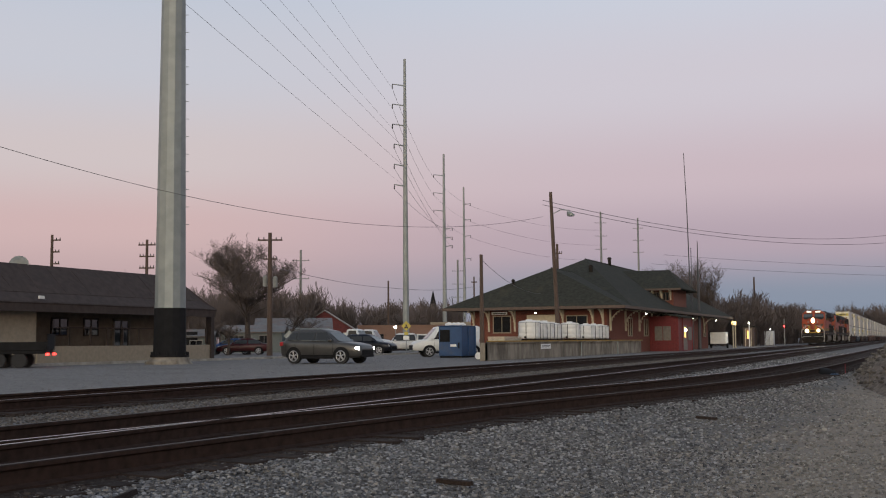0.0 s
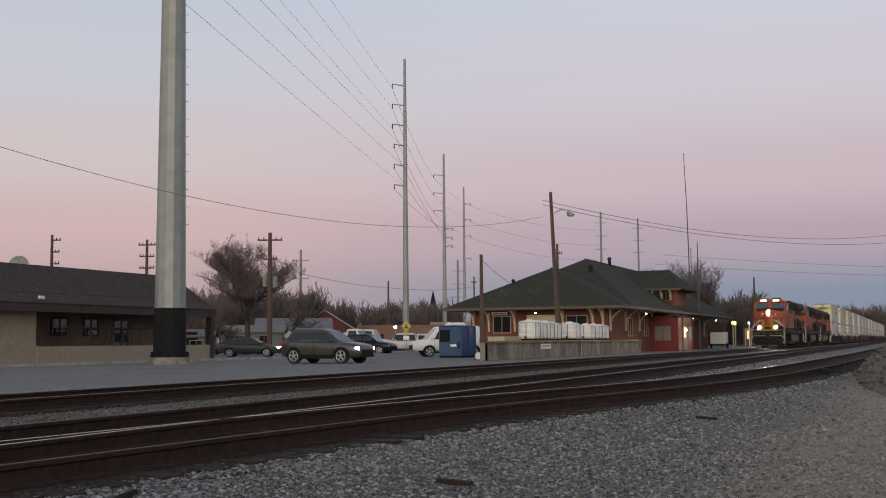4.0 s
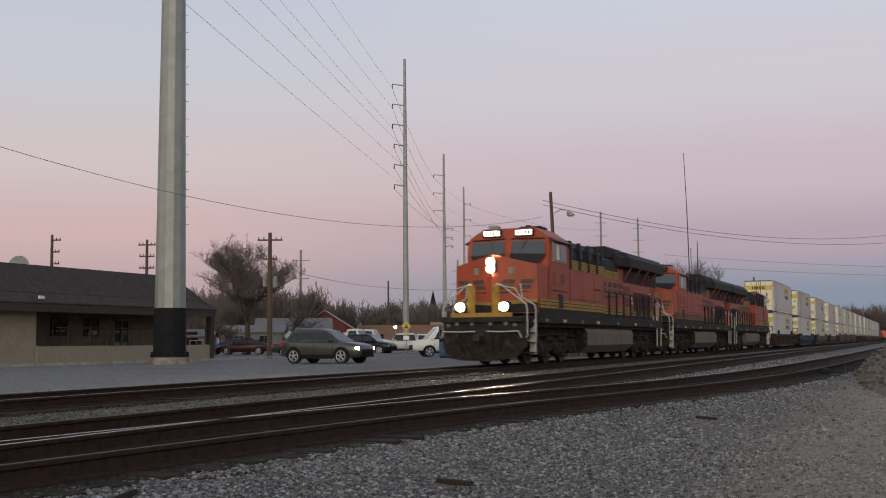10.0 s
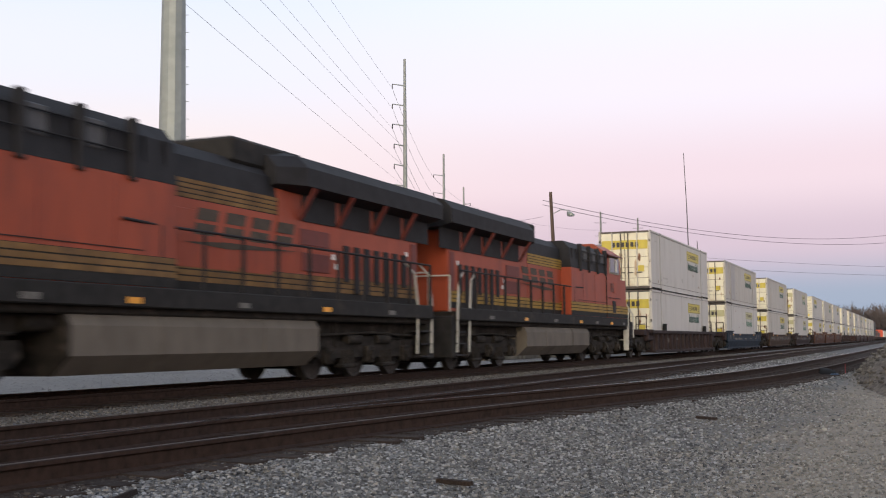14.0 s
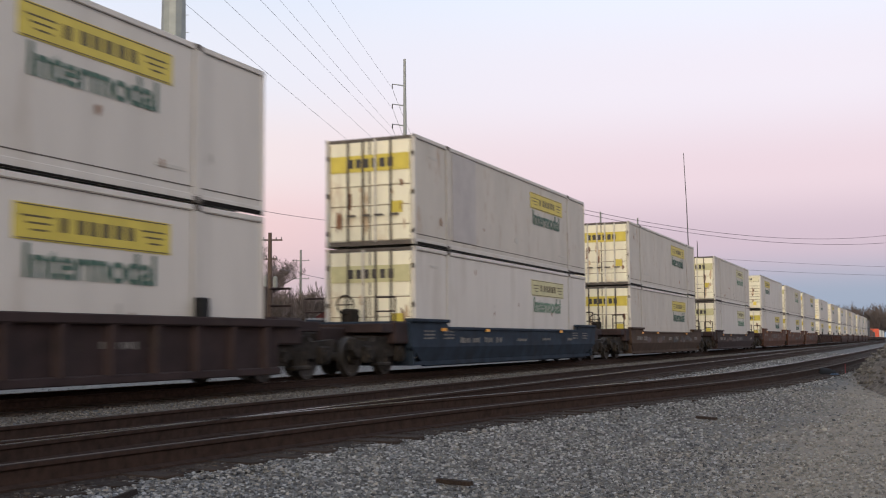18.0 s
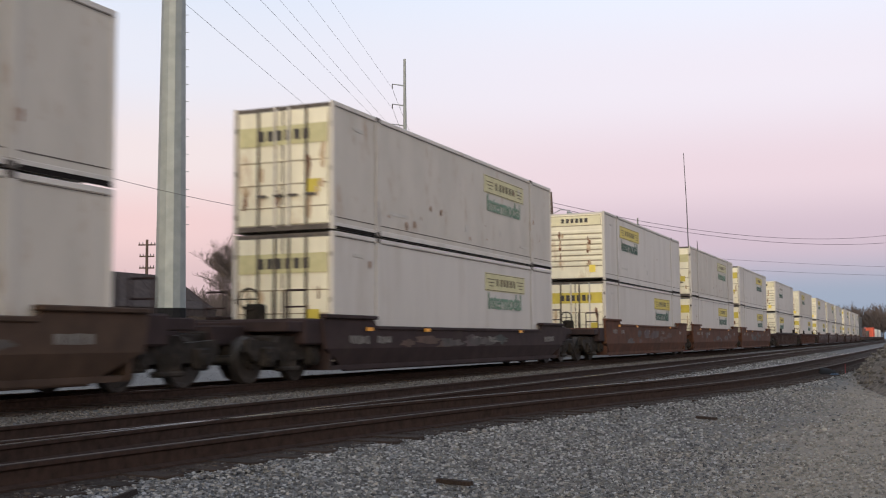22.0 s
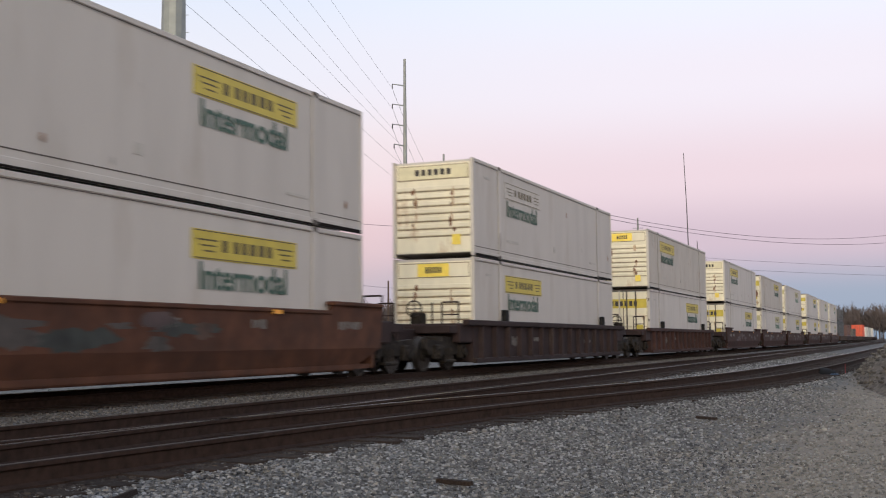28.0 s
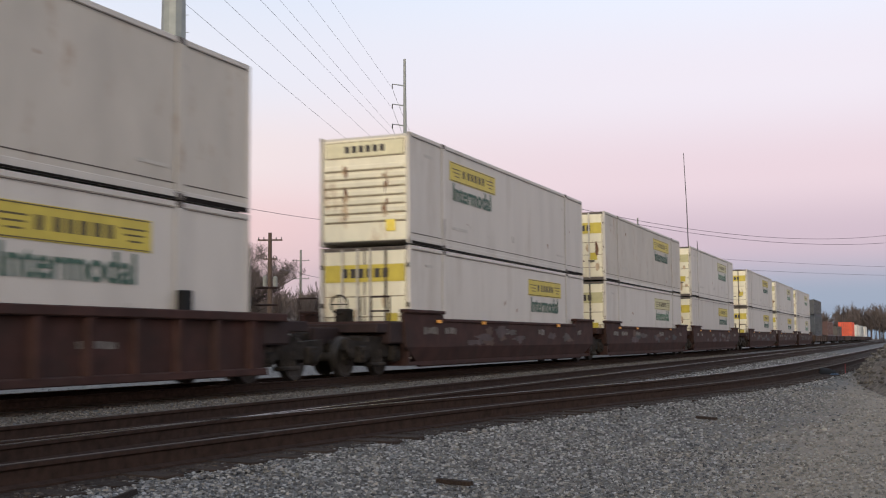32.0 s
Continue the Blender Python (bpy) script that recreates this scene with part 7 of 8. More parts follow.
M_PALEBLUE = mat("pale_weathered_siding", (0.125, 0.142, 0.138), 0.8, var=0.12, scale=4, bump=0.15, stretch=(1, 1, 6))
M_TINROOF = mat("patchy_tin_roof", (0.145, 0.14, 0.135), 0.6, 0.2, var=0.2, scale=2, bump=0.1, dirt=(0.16, 0.09, 0.06), dirt_amt=0.6, dirt_scale=0.8)
M_BARNRED = mat("dark_faded_barn_red", (0.105, 0.02, 0.02), 0.8, var=0.25, scale=3, bump=0.2, stretch=(1, 1, 3), dirt=(0.08, 0.03, 0.03), dirt_amt=0.4)
house("faded red barn with a patchy grey tin roof", pose(131.71, 58.80, FAR_Z, 0, 0, 25), 9, 7, 2.9, 2.2, M_BARNRED, M_TINROOF, "barn")
house("pale weathered house with a low roof", pose(110.59, 51.46, FAR_Z, 0, 0, -60), 8, 7, 2.6, 1.1, M_PALEBLUE, M_TINROOF, "house")
house("pale grey shed behind the bare tree", pose(105.84, 53.52, FAR_Z, 0, 0, -67), 6.5, 5, 2.3, 0.6, M_PALEBLUE, M_TINROOF, "shed")
house("small white shed beside the parked cars", pose(82.00, 44.24, FAR_Z, 0, 0, -67), 2.6, 2.0, 1.75, 0.4, M_PALEBLUE, M_TINROOF, "shed", openings=1)
house("long low tan brick shop with a flat roof", pose(150.37, 54.93, FAR_Z, 0, 0, -67), 15, 8, 3.2, 0, mat("tan_brick", (0.21, 0.125, 0.09), 0.9, var=0.2, scale=6, bump=0.2), M_BROWNROOF, "shop", gable=False, openings=3)
house("pale low warehouse beyond the depot", pose(171.65, 56.01, FAR_Z, 0, 0, -67), 9, 8, 3.9, 0, M_TAN, M_TINROOF, "warehouse", gable=False, openings=2)
w = thing("church_steeple", "dark pointed church steeple above the trees", "steeple", pose(303.34, 116.95, FAR_Z))
part("tower", S().box(-1.1, 1.1, -1.1, 1.1, 0, 11.0), M_WOODPOLE, w)
part("spire", S().loft([octagon(0, 0, 1.15, 11.0, 8), octagon(0, 0, 0.05, 16.0, 8)]), M_BLACK, w)
k1 = S().box(-40, 190, 25.2, 25.5, FAR_Z, FAR_Z + 0.14)
tagged(part("street_kerb", k1, M_CONC), "pale concrete kerb along the street", "kerb", kind="structure")

# ---------- bare trees ----------
M_BARK = mat("dark_bare_bark", (0.055, 0.042, 0.036), 0.95, var=0.3, scale=6, bump=0.3)
# Greyer than the near twigs: distance haze is put into the base colour.
M_WOODS = mat("haze_greyed_far_woods", (0.092, 0.075, 0.071), 0.95, var=0.35, scale=0.06, bump=0)
M_TWIG = mat("brown_winter_twigs", (0.10, 0.079, 0.070), 0.95, var=0.35, scale=0.3, bump=0)


def limbs(seed, height, spread, levels, kids, trunk_r, lean=0.0, leader=0.55):
    """Segments (start, end, r0, r1, level) of a leafless tree."""
    rng = random.Random(seed)
    out = []

    def grow(p, d, ln, r, lv):
        n = (5 if leader > 0.8 else 3) if lv == 0 else 3 if lv < 2 else 2
        q = p
        for i in range(n):
            bend = Vector((rng.uniform(-1, 1), rng.uniform(-1, 1), rng.uniform(-0.3, 0.6))) * (0.08 + 0.08 * lv)
            d = (d + bend).normalized()
            e = q + d * (ln / n)
            r1 = r * (1 - 0.22)
            out.append((q, e, r, r1, lv))
            if lv < levels and (i > (1 if n == 5 else 0) or lv > 0):
                for _ in range(kids[min(lv, len(kids) - 1)]):
                    a = rng.uniform(0, 2 * math.pi)
                    side = Vector((math.cos(a), math.sin(a), rng.uniform(0.0, 0.7))) * spread
                    nd = (d * 0.75 + side).normalized()
                    grow(q.lerp(e, rng.uniform(0.3, 1.0)), nd, ln * rng.uniform(0.48, 0.72), r1 * rng.uniform(0.45, 0.65), lv + 1)
            q, r = e, r1
    grow(Vector((0, 0, 0)), Vector((lean, 0.02, 1)).normalized(), height * leader, trunk_r, 0)
    top = max(e.z for _, e, *_ in out)
    k = height / top
    return [(a * k, b * k, r0, r1, lv) for a, b, r0, r1, lv in out]


def tree(label, x, y, h, seed, spread=0.85, levels=5, kids=(2, 3, 2, 2, 2), r=0.28, wide=1.0, leader=0.55):
    t = thing("bare_tree", label, "tree", pose(x, y, FAR_Z, 0, 0, seed * 40))
    trunk, boughs, twigs = S(), S(), S()
    for a, b, r0, r1, lv in limbs(seed, h, spread, levels, kids, r, leader=leader):
        a, b = Vector((a.x * wide, a.y * wide, a.z)), Vector((b.x * wide, b.y * wide, b.z))
        if lv == 0:
            trunk.tube(a, b, r0, r1, 9, False)
        elif lv < 3:
            boughs.tube(a, b, max(r0, 0.03), max(r1, 0.025), 5, False)
        else:
            twigs.tube(a, b, max(r0, 0.014), max(r1, 0.009), 3, False, False)
    part("trunk", trunk, M_BARK, t)
    part("limb_structure", boughs, M_BARK, t)
    tagged(part("crown", twigs, M_TWIG, t, "leafless crown of fine twigs"), kind="stuff")
    return t


tree("large bare spreading tree beside the street", 87.65, 42.99, 11.6, 13, 0.95, 6, (3, 3, 2, 2, 2, 1), 0.40, 1.15, 0.95)
tree("small bare tree in front of the sheds", 81.74, 41.07, 3.4, 5, 1.1, 4, (2, 3, 2, 2), 0.14, 1.3)
tree("small bare tree in front of the sheds", 79.51, 33.30, 3.9, 8, 1.1, 4, (2, 3, 2, 2), 0.14, 1.4)
tree("tall bare tree behind the depot", 168.31, 22.47, 13.0, 11, 0.75, 5, (3, 3, 3, 2, 2), 0.3, 1.1)
tree("tall bare tree behind the depot", 171.83, 20.19, 11.5, 12, 0.75, 5, (3, 3, 3, 2, 2), 0.3, 1.1)
tree("tall bare tree behind the depot", 163.5, 18.2, 10.5, 19, 0.8, 5, (3, 3, 3, 2, 2), 0.26, 1.2)
tree("tall bare tree behind the depot", 157.75, 13.74, 12.6, 13, 0.75, 5, (3, 3, 3, 2, 2), 0.3, 1.0)
tree("bare tree behind the brown-roofed building", 116.78, 81.16, 10.6, 15, 0.8, 4, (2, 3, 3, 2), 0.25)


def quad_mesh(name, V, F):
    """A mesh from an array of vertices and an array of four-sided faces."""
    me = bpy.data.meshes.new(name)
    me.vertices.add(len(V))
    me.vertices.foreach_set("co", V.reshape(-1).astype(np.float32))
    me.loops.add(len(F) * 4)
    me.loops.foreach_set("vertex_index", F.reshape(-1).astype(np.int32))
    me.polygons.add(len(F))
    me.polygons.foreach_set("loop_start", (np.arange(len(F)) * 4).astype(np.int32))
    me.update(calc_edges=True)
    return me


def woods(name, label, spots, seed, levels=3):
    """Far leafless woods as one mass of stems and twigs."""
    rng = random.Random(seed)
    kinds = []
    for i in range(6):
        segs = limbs(seed + i, 1.0, 0.62, levels, (3, 3, 3), 0.016)
        kinds.append((np.array([q[0] for q in segs]), np.array([q[1] for q in segs]), np.array([q[2] for q in segs]), np.array([q[4] for q in segs])))
    VS, FS, o = [], [], 0
    for x, y, h in spots:
        A, B, rad, lv = kinds[rng.randrange(6)]
        ang, w = rng.uniform(0, 6.28), rng.uniform(0.75, 1.05)
        ca, sa = math.cos(ang) * h * w, math.sin(ang) * h * w
        turn = np.array([[ca, sa, 0], [-sa, ca, 0], [0, 0, h]])
        at = np.array([x, y, FAR_Z])
        P, Q = A @ turn + at, B @ turn + at
        r = np.maximum(rad * h, 0.019 + 0.00011 * x)[:, None]
        # two crossed strips of real width make one slender stem, one strip a twig
        for d, pick in ((np.array([-0.38, 0.92, 0]), lv >= 0), (np.array([0.92, 0.38, 0]), lv < 3)):
            a, b, k = P[pick], Q[pick], r[pick]
            n = len(a)
            VS.append(np.stack([a + d * k, a - d * k, b - d * k * 0.6, b + d * k * 0.6], 1).reshape(-1, 3))
            FS.append(np.arange(n * 4).reshape(n, 4) + o)
            o += n * 4
    me = quad_mesh(name, np.concatenate(VS), np.concatenate(FS))
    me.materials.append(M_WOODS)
    return tagged(new(name, me), label, "woods", kind="stuff")


rng_w = random.Random(21)
LEFTW, RIGHTW = [], []


def bearing(deg, d):
    """A place d metres from the standing point, deg degrees to the right of the view's middle."""
    a = radians(22.663 - deg)
    return EYE.x + d * math.cos(a), EYE.y + d * math.sin(a)


for k in range(150):
    deg = -13.5 + 14.2 * rng_w.random()
    d = rng_w.uniform(185, 290)
    h = rng_w.uniform(7, 11.5) * (d / 230) * (1.12 if deg < -6 else 0.9)
    LEFTW.append((*bearing(deg, d), h))
for k in range(70):
    deg = -12.0 + 5.5 * rng_w.random()
    LEFTW.append((*bearing(deg, rng_w.uniform(140, 185)), rng_w.uniform(5.5, 9)))
for k in range(150):
    deg = 11.0 + 14.0 * rng_w.random()
    d = rng_w.uniform(230, 520)
    x, y = bearing(deg, d)
    if y < 7.5 and y > -17:
        continue
    RIGHTW.append((x, y, rng_w.uniform(7, 10.5) * (0.7 + d / 900)))
for k in range(150):
    deg = 10.5 + 5.5 * rng_w.random()
    x, y = bearing(deg, rng_w.uniform(165, 240))
    if y > 8:
        RIGHTW.append((x, y, rng_w.uniform(5, 9)))
for k in range(120):
    deg = 19 + 8 * rng_w.random()
    d = rng_w.uniform(600, 900)
    RIGHTW.append((*bearing(deg, d), rng_w.uniform(14, 21)))
for k in range(190):
    x, y = bearing(13.6 + 4.6 * rng_w.random(), rng_w.uniform(225, 310))
    if y > 9:
        RIGHTW.append((x, y, rng_w.uniform(5.5, 9.0)))
BRUSH = []
for k in range(260):
    x, y = bearing(12.6 + 5.2 * rng_w.random(), rng_w.uniform(205, 300))
    if y > 9:
        BRUSH.append((x, y, rng_w.uniform(2.5, 5.0)))
for k in range(300):
    x, y = bearing(8.5 + 17.5 * rng_w.random(), rng_w.uniform(210, 460))
    if y > 9 or y < -22:
        BRUSH.append((x, y, rng_w.uniform(1.8, 3.6)))
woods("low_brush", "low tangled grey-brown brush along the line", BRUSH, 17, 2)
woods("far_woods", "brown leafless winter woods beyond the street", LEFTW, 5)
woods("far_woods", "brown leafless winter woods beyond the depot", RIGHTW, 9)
far = S()
for i in range(90):
    a0, a1 = -180 + i * 4, -180 + (i + 1) * 4
    if -16 < a0 < 26:
        continue
    (xa, ya), (xb, yb) = bearing(a0, 900), bearing(a1, 900)
    far.quad((xa, ya, -1), (xb, yb, -1), (xb, yb, 12 + 3 * noise.noise(Vector((a1 * 0.3, 0, 0)))), (xa, ya, 12 + 3 * noise.noise(Vector((a0 * 0.3, 0, 0)))))
tagged(part("backdrop_treeline", far, M_TWIG), "dark distant tree line round the horizon", "tree line", kind="structure")


# ---------- loose stones, dirt mound, litter ----------
def icosa():
    g = (1 + 5 ** 0.5) / 2
    v = np.array([(-1, g, 0), (1, g, 0), (-1, -g, 0), (1, -g, 0), (0, -1, g), (0, 1, g), (0, -1, -g), (0, 1, -g), (g, 0, -1), (g, 0, 1), (-g, 0, -1), (-g, 0, 1)], float)
    v /= np.linalg.norm(v[0])
    f = np.array([(0, 11, 5), (0, 5, 1), (0, 1, 7), (0, 7, 10), (0, 10, 11), (1, 5, 9), (5, 11, 4), (11, 10, 2), (10, 7, 6), (7, 1, 8), (3, 9, 4), (3, 4, 2), (3, 2, 6), (3, 6, 8), (3, 8, 9), (4, 9, 5), (2, 4, 11), (6, 2, 10), (8, 6, 7), (9, 8, 1)])
    return v, f


def chunk():
    """A blocky six-sided lump, cheap and angular."""
    v = np.array([(x, y, z) for x in (-0.62, 0.62) for y in (-0.62, 0.62) for z in (-0.62, 0.62)], float)
    f = np.array([(0, 1, 3), (0, 3, 2), (4, 6, 7), (4, 7, 5), (0, 4, 5), (0, 5, 1), (2, 3, 7), (2, 7, 6), (0, 2, 6), (0, 6, 4), (1, 5, 7), (1, 7, 3)])
    return v, f


def stones(name, label, spots, sizes, material, seed, sink=0.25, fine=False):
    """Loose crushed stones as one mass: spots are (x, y, z) rows, sizes their radii."""
    rs = np.random.RandomState(seed)
    v, f = icosa() if fine else chunk()
    nv = len(v)
    n = len(spots)
    V = np.repeat(v[None], n, 0)
    V = V * (1 + rs.uniform(-0.38, 0.34, (n, nv, 3)))
    V = V * rs.uniform(0.6, 1.35, (n, 1, 3))
    a, b = rs.uniform(0, 6.283, n), rs.uniform(0, 6.283, n)
    ca, sa, cb, sb = np.cos(a), np.sin(a), np.cos(b), np.sin(b)
    x, y, z = V[..., 0].copy(), V[..., 1].copy(), V[..., 2].copy()
    y, z = y * cb[:, None] - z * sb[:, None], y * sb[:, None] + z * cb[:, None]
    x, y = x * ca[:, None] - y * sa[:, None], x * sa[:, None] + y * ca[:, None]
    P = np.stack([x, y, z * 0.75], -1) * sizes[:, None, None] + spots[:, None, :]
    P[..., 2] += (sizes * (0.75 - sink * 2))[:, None]
    F = (f[None] + (np.arange(n) * nv)[:, None, None]).reshape(-1, 3)
    me = bpy.data.meshes.new(name)
    me.vertices.add(n * nv)
    me.vertices.foreach_set("co", P.reshape(-1).astype(np.float32))
    me.loops.add(len(F) * 3)
    me.loops.foreach_set("vertex_index", F.reshape(-1).astype(np.int32))
    me.polygons.add(len(F))
    me.polygons.foreach_set("loop_start", (np.arange(len(F)) * 3).astype(np.int32))
    me.update(calc_edges=True)
    me.shade_flat()
    me.materials.append(material)
    return tagged(new(name, me), label, "gravel", kind="stuff")


def island_stone(name, tones, rough=0.92):
    """Stone whose tone changes from piece to piece."""
    m = mat(name, tones[1], rough, var=0.2, scale=30, bump=0.25)
    nt = m.node_tree
    g = nt.nodes.new("ShaderNodeNewGeometry")
    r = nt.nodes.new("ShaderNodeValToRGB")
    e = r.color_ramp.elements
    while len(e) < len(tones):
        e.new(0.5)
    for k, c in enumerate(tones):
        e[k].position, e[k].color = k / (len(tones) - 1), (*c, 1)
    nt.links.new(g.outputs["Random Per Island"], r.inputs[0])
    src = nt.nodes["Principled BSDF"].inputs["Base Color"].links[0].from_socket
    mx = nt.nodes.new("ShaderNodeMix")
    mx.data_type, mx.blend_type = "RGBA", "MULTIPLY"
    mx.inputs[0].default_value = 1.0
    sc = nt.nodes.new("ShaderNodeMix")
    sc.data_type = "RGBA"
    sc.inputs[0].default_value = 0.75
    nt.links.new(src, sc.inputs[6])
    nt.links.new(r.outputs[0], sc.inputs[7])
    nt.links.new(sc.outputs[2], nt.nodes["Principled BSDF"].inputs["Base Color"])
    return m


M_LOOSE = island_stone("loose_grey_stone", [(0.020, 0.020, 0.022), (0.068, 0.069, 0.073), (0.125, 0.126, 0.131), (0.20, 0.202, 0.207), (0.42, 0.422, 0.427)])
M_LOOSEDUST = island_stone("dusty_tan_stone", [(0.07, 0.066, 0.06), (0.15, 0.141, 0.129), (0.21, 0.198, 0.182), (0.36, 0.345, 0.325)])
M_LOOSEBROWN = island_stone("loose_brown_stone", [(0.016, 0.011, 0.009), (0.026, 0.019, 0.0155), (0.036, 0.027, 0.022), (0.06, 0.047, 0.039)])
M_LOOSELOT = island_stone("pale_lot_stone", [(0.09, 0.088, 0.085), (0.14, 0.137, 0.133), (0.19, 0.186, 0.18), (0.26, 0.255, 0.25)])
M_LOOSEMID = island_stone("grimy_brown_grey_stone", [(0.035, 0.031, 0.029), (0.075, 0.068, 0.063), (0.115, 0.105, 0.098), (0.20, 0.185, 0.172)])


def scatter():
    rs = np.random.RandomState(4)
    half = radians(23.0)

    def wedge(n, d0, d1):
        d = np.sqrt(rs.uniform(d0 * d0, d1 * d1, n))
        a = radians(22.663) - rs.uniform(-half, half, n)
        return EYE.x + d * np.cos(a), EYE.y + d * np.sin(a), d
    P, R, PD, RD = [], [], [], []
    for n, d0, d1, r0, r1 in ((70000, 6.5, 12, 0.007, 0.021), (80000, 12, 24, 0.010, 0.026), (28000, 24, 48, 0.016, 0.034)):
        x, y, d = wedge(n, d0, d1)
        mid = spur_line(x)
        edge = mid - 1.12 + 0.10 * np.sin(x * 2.3) * np.cos(x * 0.9)
        worn = 1 / (1 + np.exp((y + 11.35 + 0.25 * np.sin(x * 0.8)) * 3))     # bare dirt towards the near side
        keep = (y < edge) & (rs.uniform(0, 1, n) > worn * 0.7)
        foot = np.minimum(-9.0, mid - 1.4)
        level = -0.21 - 0.15 * np.clip((foot - y) / 2.0, 0, 1) + 0.02 * (y > edge - 0.30)
        size = r0 + (r1 - r0) * rs.uniform(0, 1, n) ** 2.0
        dusty = rs.uniform(0, 1, n) < worn + 0.12
        at = np.stack([x, y, level], -1)
        P += [tuple(q) for q in at[keep & ~dusty]]
        PD += [tuple(q) for q in at[keep & dusty]]
        R += list(size[keep & ~dusty])
        RD += list(size[keep & dusty])
    # ballast heaped over the tie ends of the siding
    n = 9000
    x = 5 + 42 * rs.uniform(0, 1, n) ** 1.5
    o = rs.uniform(0, 1, n) ** 0.8
    y = spur_line(x) - 1.04 - 0.5 * o + 0.08 * np.sin(x * 3.1) * np.cos(x * 1.3)
    P += [tuple(q) for q in np.stack([x, y, -0.196 - 0.02 * o], -1)]
    R += list(rs.uniform(0.012, 0.028, n))
    # strip between the two main tracks
    n = 30000
    x = 6 + 70 * rs.uniform(0, 1, n) ** 1.6
    y = rs.uniform(-4.6, -1.2, n) + 0.15 * np.sin(x * 1.7)
    stones("grimy_gravel", "grimy grey-brown gravel between the tracks", np.stack([x, y, np.full(n, -0.21)], -1), rs.uniform(0.012, 0.028, n), M_LOOSEMID, 28)
    # fine crushed stone strewn on the lot by the pole
    n = 14000
    x = 14 + 58 * rs.uniform(0, 1, n)
    y = 2.0 + 20 * rs.uniform(0, 1, n) ** 1.1
    stones("lot_grit", "fine pale grit strewn on the worn lot", np.stack([x, y, np.full(n, FAR_Z + 0.004)], -1), rs.uniform(0.008, 0.022, n), M_LOOSELOT, 38)
    n = 5000
    x = 22 + 60 * rs.uniform(0, 1, n) ** 1.3
    lo = spur_line(x) + 1.1
    y = lo + (-6.75 - lo) * rs.uniform(0, 1, n)
    keep = lo < -6.75
    P += [tuple(q) for q in np.stack([x, y, np.full(n, -0.21)], -1)[keep]]
    R += list(rs.uniform(0.022, 0.04, n)[keep])
    stones("loose_gravel", "loose crushed grey ballast stones", np.array(P), np.array(R), M_LOOSE, 8)
    stones("dusty_gravel", "loose stones dusted with brown dirt", np.array(PD), np.array(RD), M_LOOSEDUST, 18)
    n = 18000
    x = 4 + 56 * rs.uniform(0, 1, n) ** 1.6
    k = rs.uniform(0, 1, n)
    mid = spur_line(x)
    y = np.where(k < 0.45, mid - rs.uniform(0.88, 1.15, n), np.where(k < 0.7, rs.uniform(-1.45, -0.9, n), mid + rs.uniform(-0.65, 0.65, n)))
    P, R = np.stack([x, y, np.full(n, -0.19)], -1), rs.uniform(0.012, 0.03, n)
    stones("oily_ballast", "oily dark brown ballast stones", np.array(P), np.array(R), M_LOOSEBROWN, 9, 0.3)


scatter()


def mound():
    s = S()
    nx, ny = 46, 26
    vs = []
    for i in range(nx):
        for j in range(ny):
            u, v = -1 + 2 * i / (nx - 1), -1 + 2 * j / (ny - 1)
            x, y = 37 + 15 * u, -13.25 + 2.05 * v
            r = math.sqrt(u * u + v * v)
            k = max(0.0, 1 - r * r)
            h = 1.3 * k ** 1.1 * (1 + 0.25 * noise.noise(Vector((x * 0.5, y * 0.6, 2)))) + 0.10 * k * noise.noise(Vector((x * 2, y * 2, 5))) + 0.05 * noise.noise(Vector((x * 5, y * 5, 8)))
            vs.append((x, y, -0.40 + max(0.0, h)))
    fs = [(i * ny + j, (i + 1) * ny + j, (i + 1) * ny + j + 1, i * ny + j + 1) for i in range(nx - 1) for j in range(ny - 1)]
    s.add(vs, fs, True)
    md = mat("brown_gravelly_dirt", (0.15, 0.122, 0.098), 0.95, var=0.5, scale=7, bump=1.0, bump_scale=14, spec=0.15, dirt=(0.085, 0.067, 0.052), dirt_amt=0.5, dirt_scale=1.2)
    tagged(part("dirt_mound", s, md), "low brown mound of gravelly dirt beside the siding", "mound", kind="structure")
    rs = np.random.RandomState(12)
    P, R = [], []
    for k in range(6000):
        i, j = rs.randint(2, nx - 2), rs.randint(2, ny - 2)
        x, y, z = vs[i * ny + j]
        if z > -0.33:
            P.append((x + rs.uniform(-0.35, 0.35), y + rs.uniform(-0.12, 0.12), z - 0.02))
            R.append(rs.uniform(0.018, 0.06))
    stones("mound_stones", "mixed stones lying on the dirt mound", np.array(P), np.array(R), island_stone("mound_stone", [(0.03, 0.025, 0.021), (0.08, 0.069, 0.058), (0.135, 0.118, 0.10), (0.26, 0.235, 0.205)]), 14)
    st = S()
    rng = random.Random(31)
    for k in range(90):
        x, y = rng.uniform(25, 42), rng.uniform(-12.9, -11.9)
        a, b = rng.uniform(-0.12, 0.12), rng.uniform(-0.12, 0.12)
        h = rng.uniform(0.15, 0.5)
        st.tube((x, y, -0.3), (x + a, y + b, -0.3 + h), 0.006, 0.002, 3, False, False)
    tagged(part("dry_weeds", st, mat("dry_weed_stalk", (0.17, 0.13, 0.075), 0.9, var=0.3, bump=0)), "thin dry weed stalks at the mound's foot", "weeds", kind="stuff")


mound()


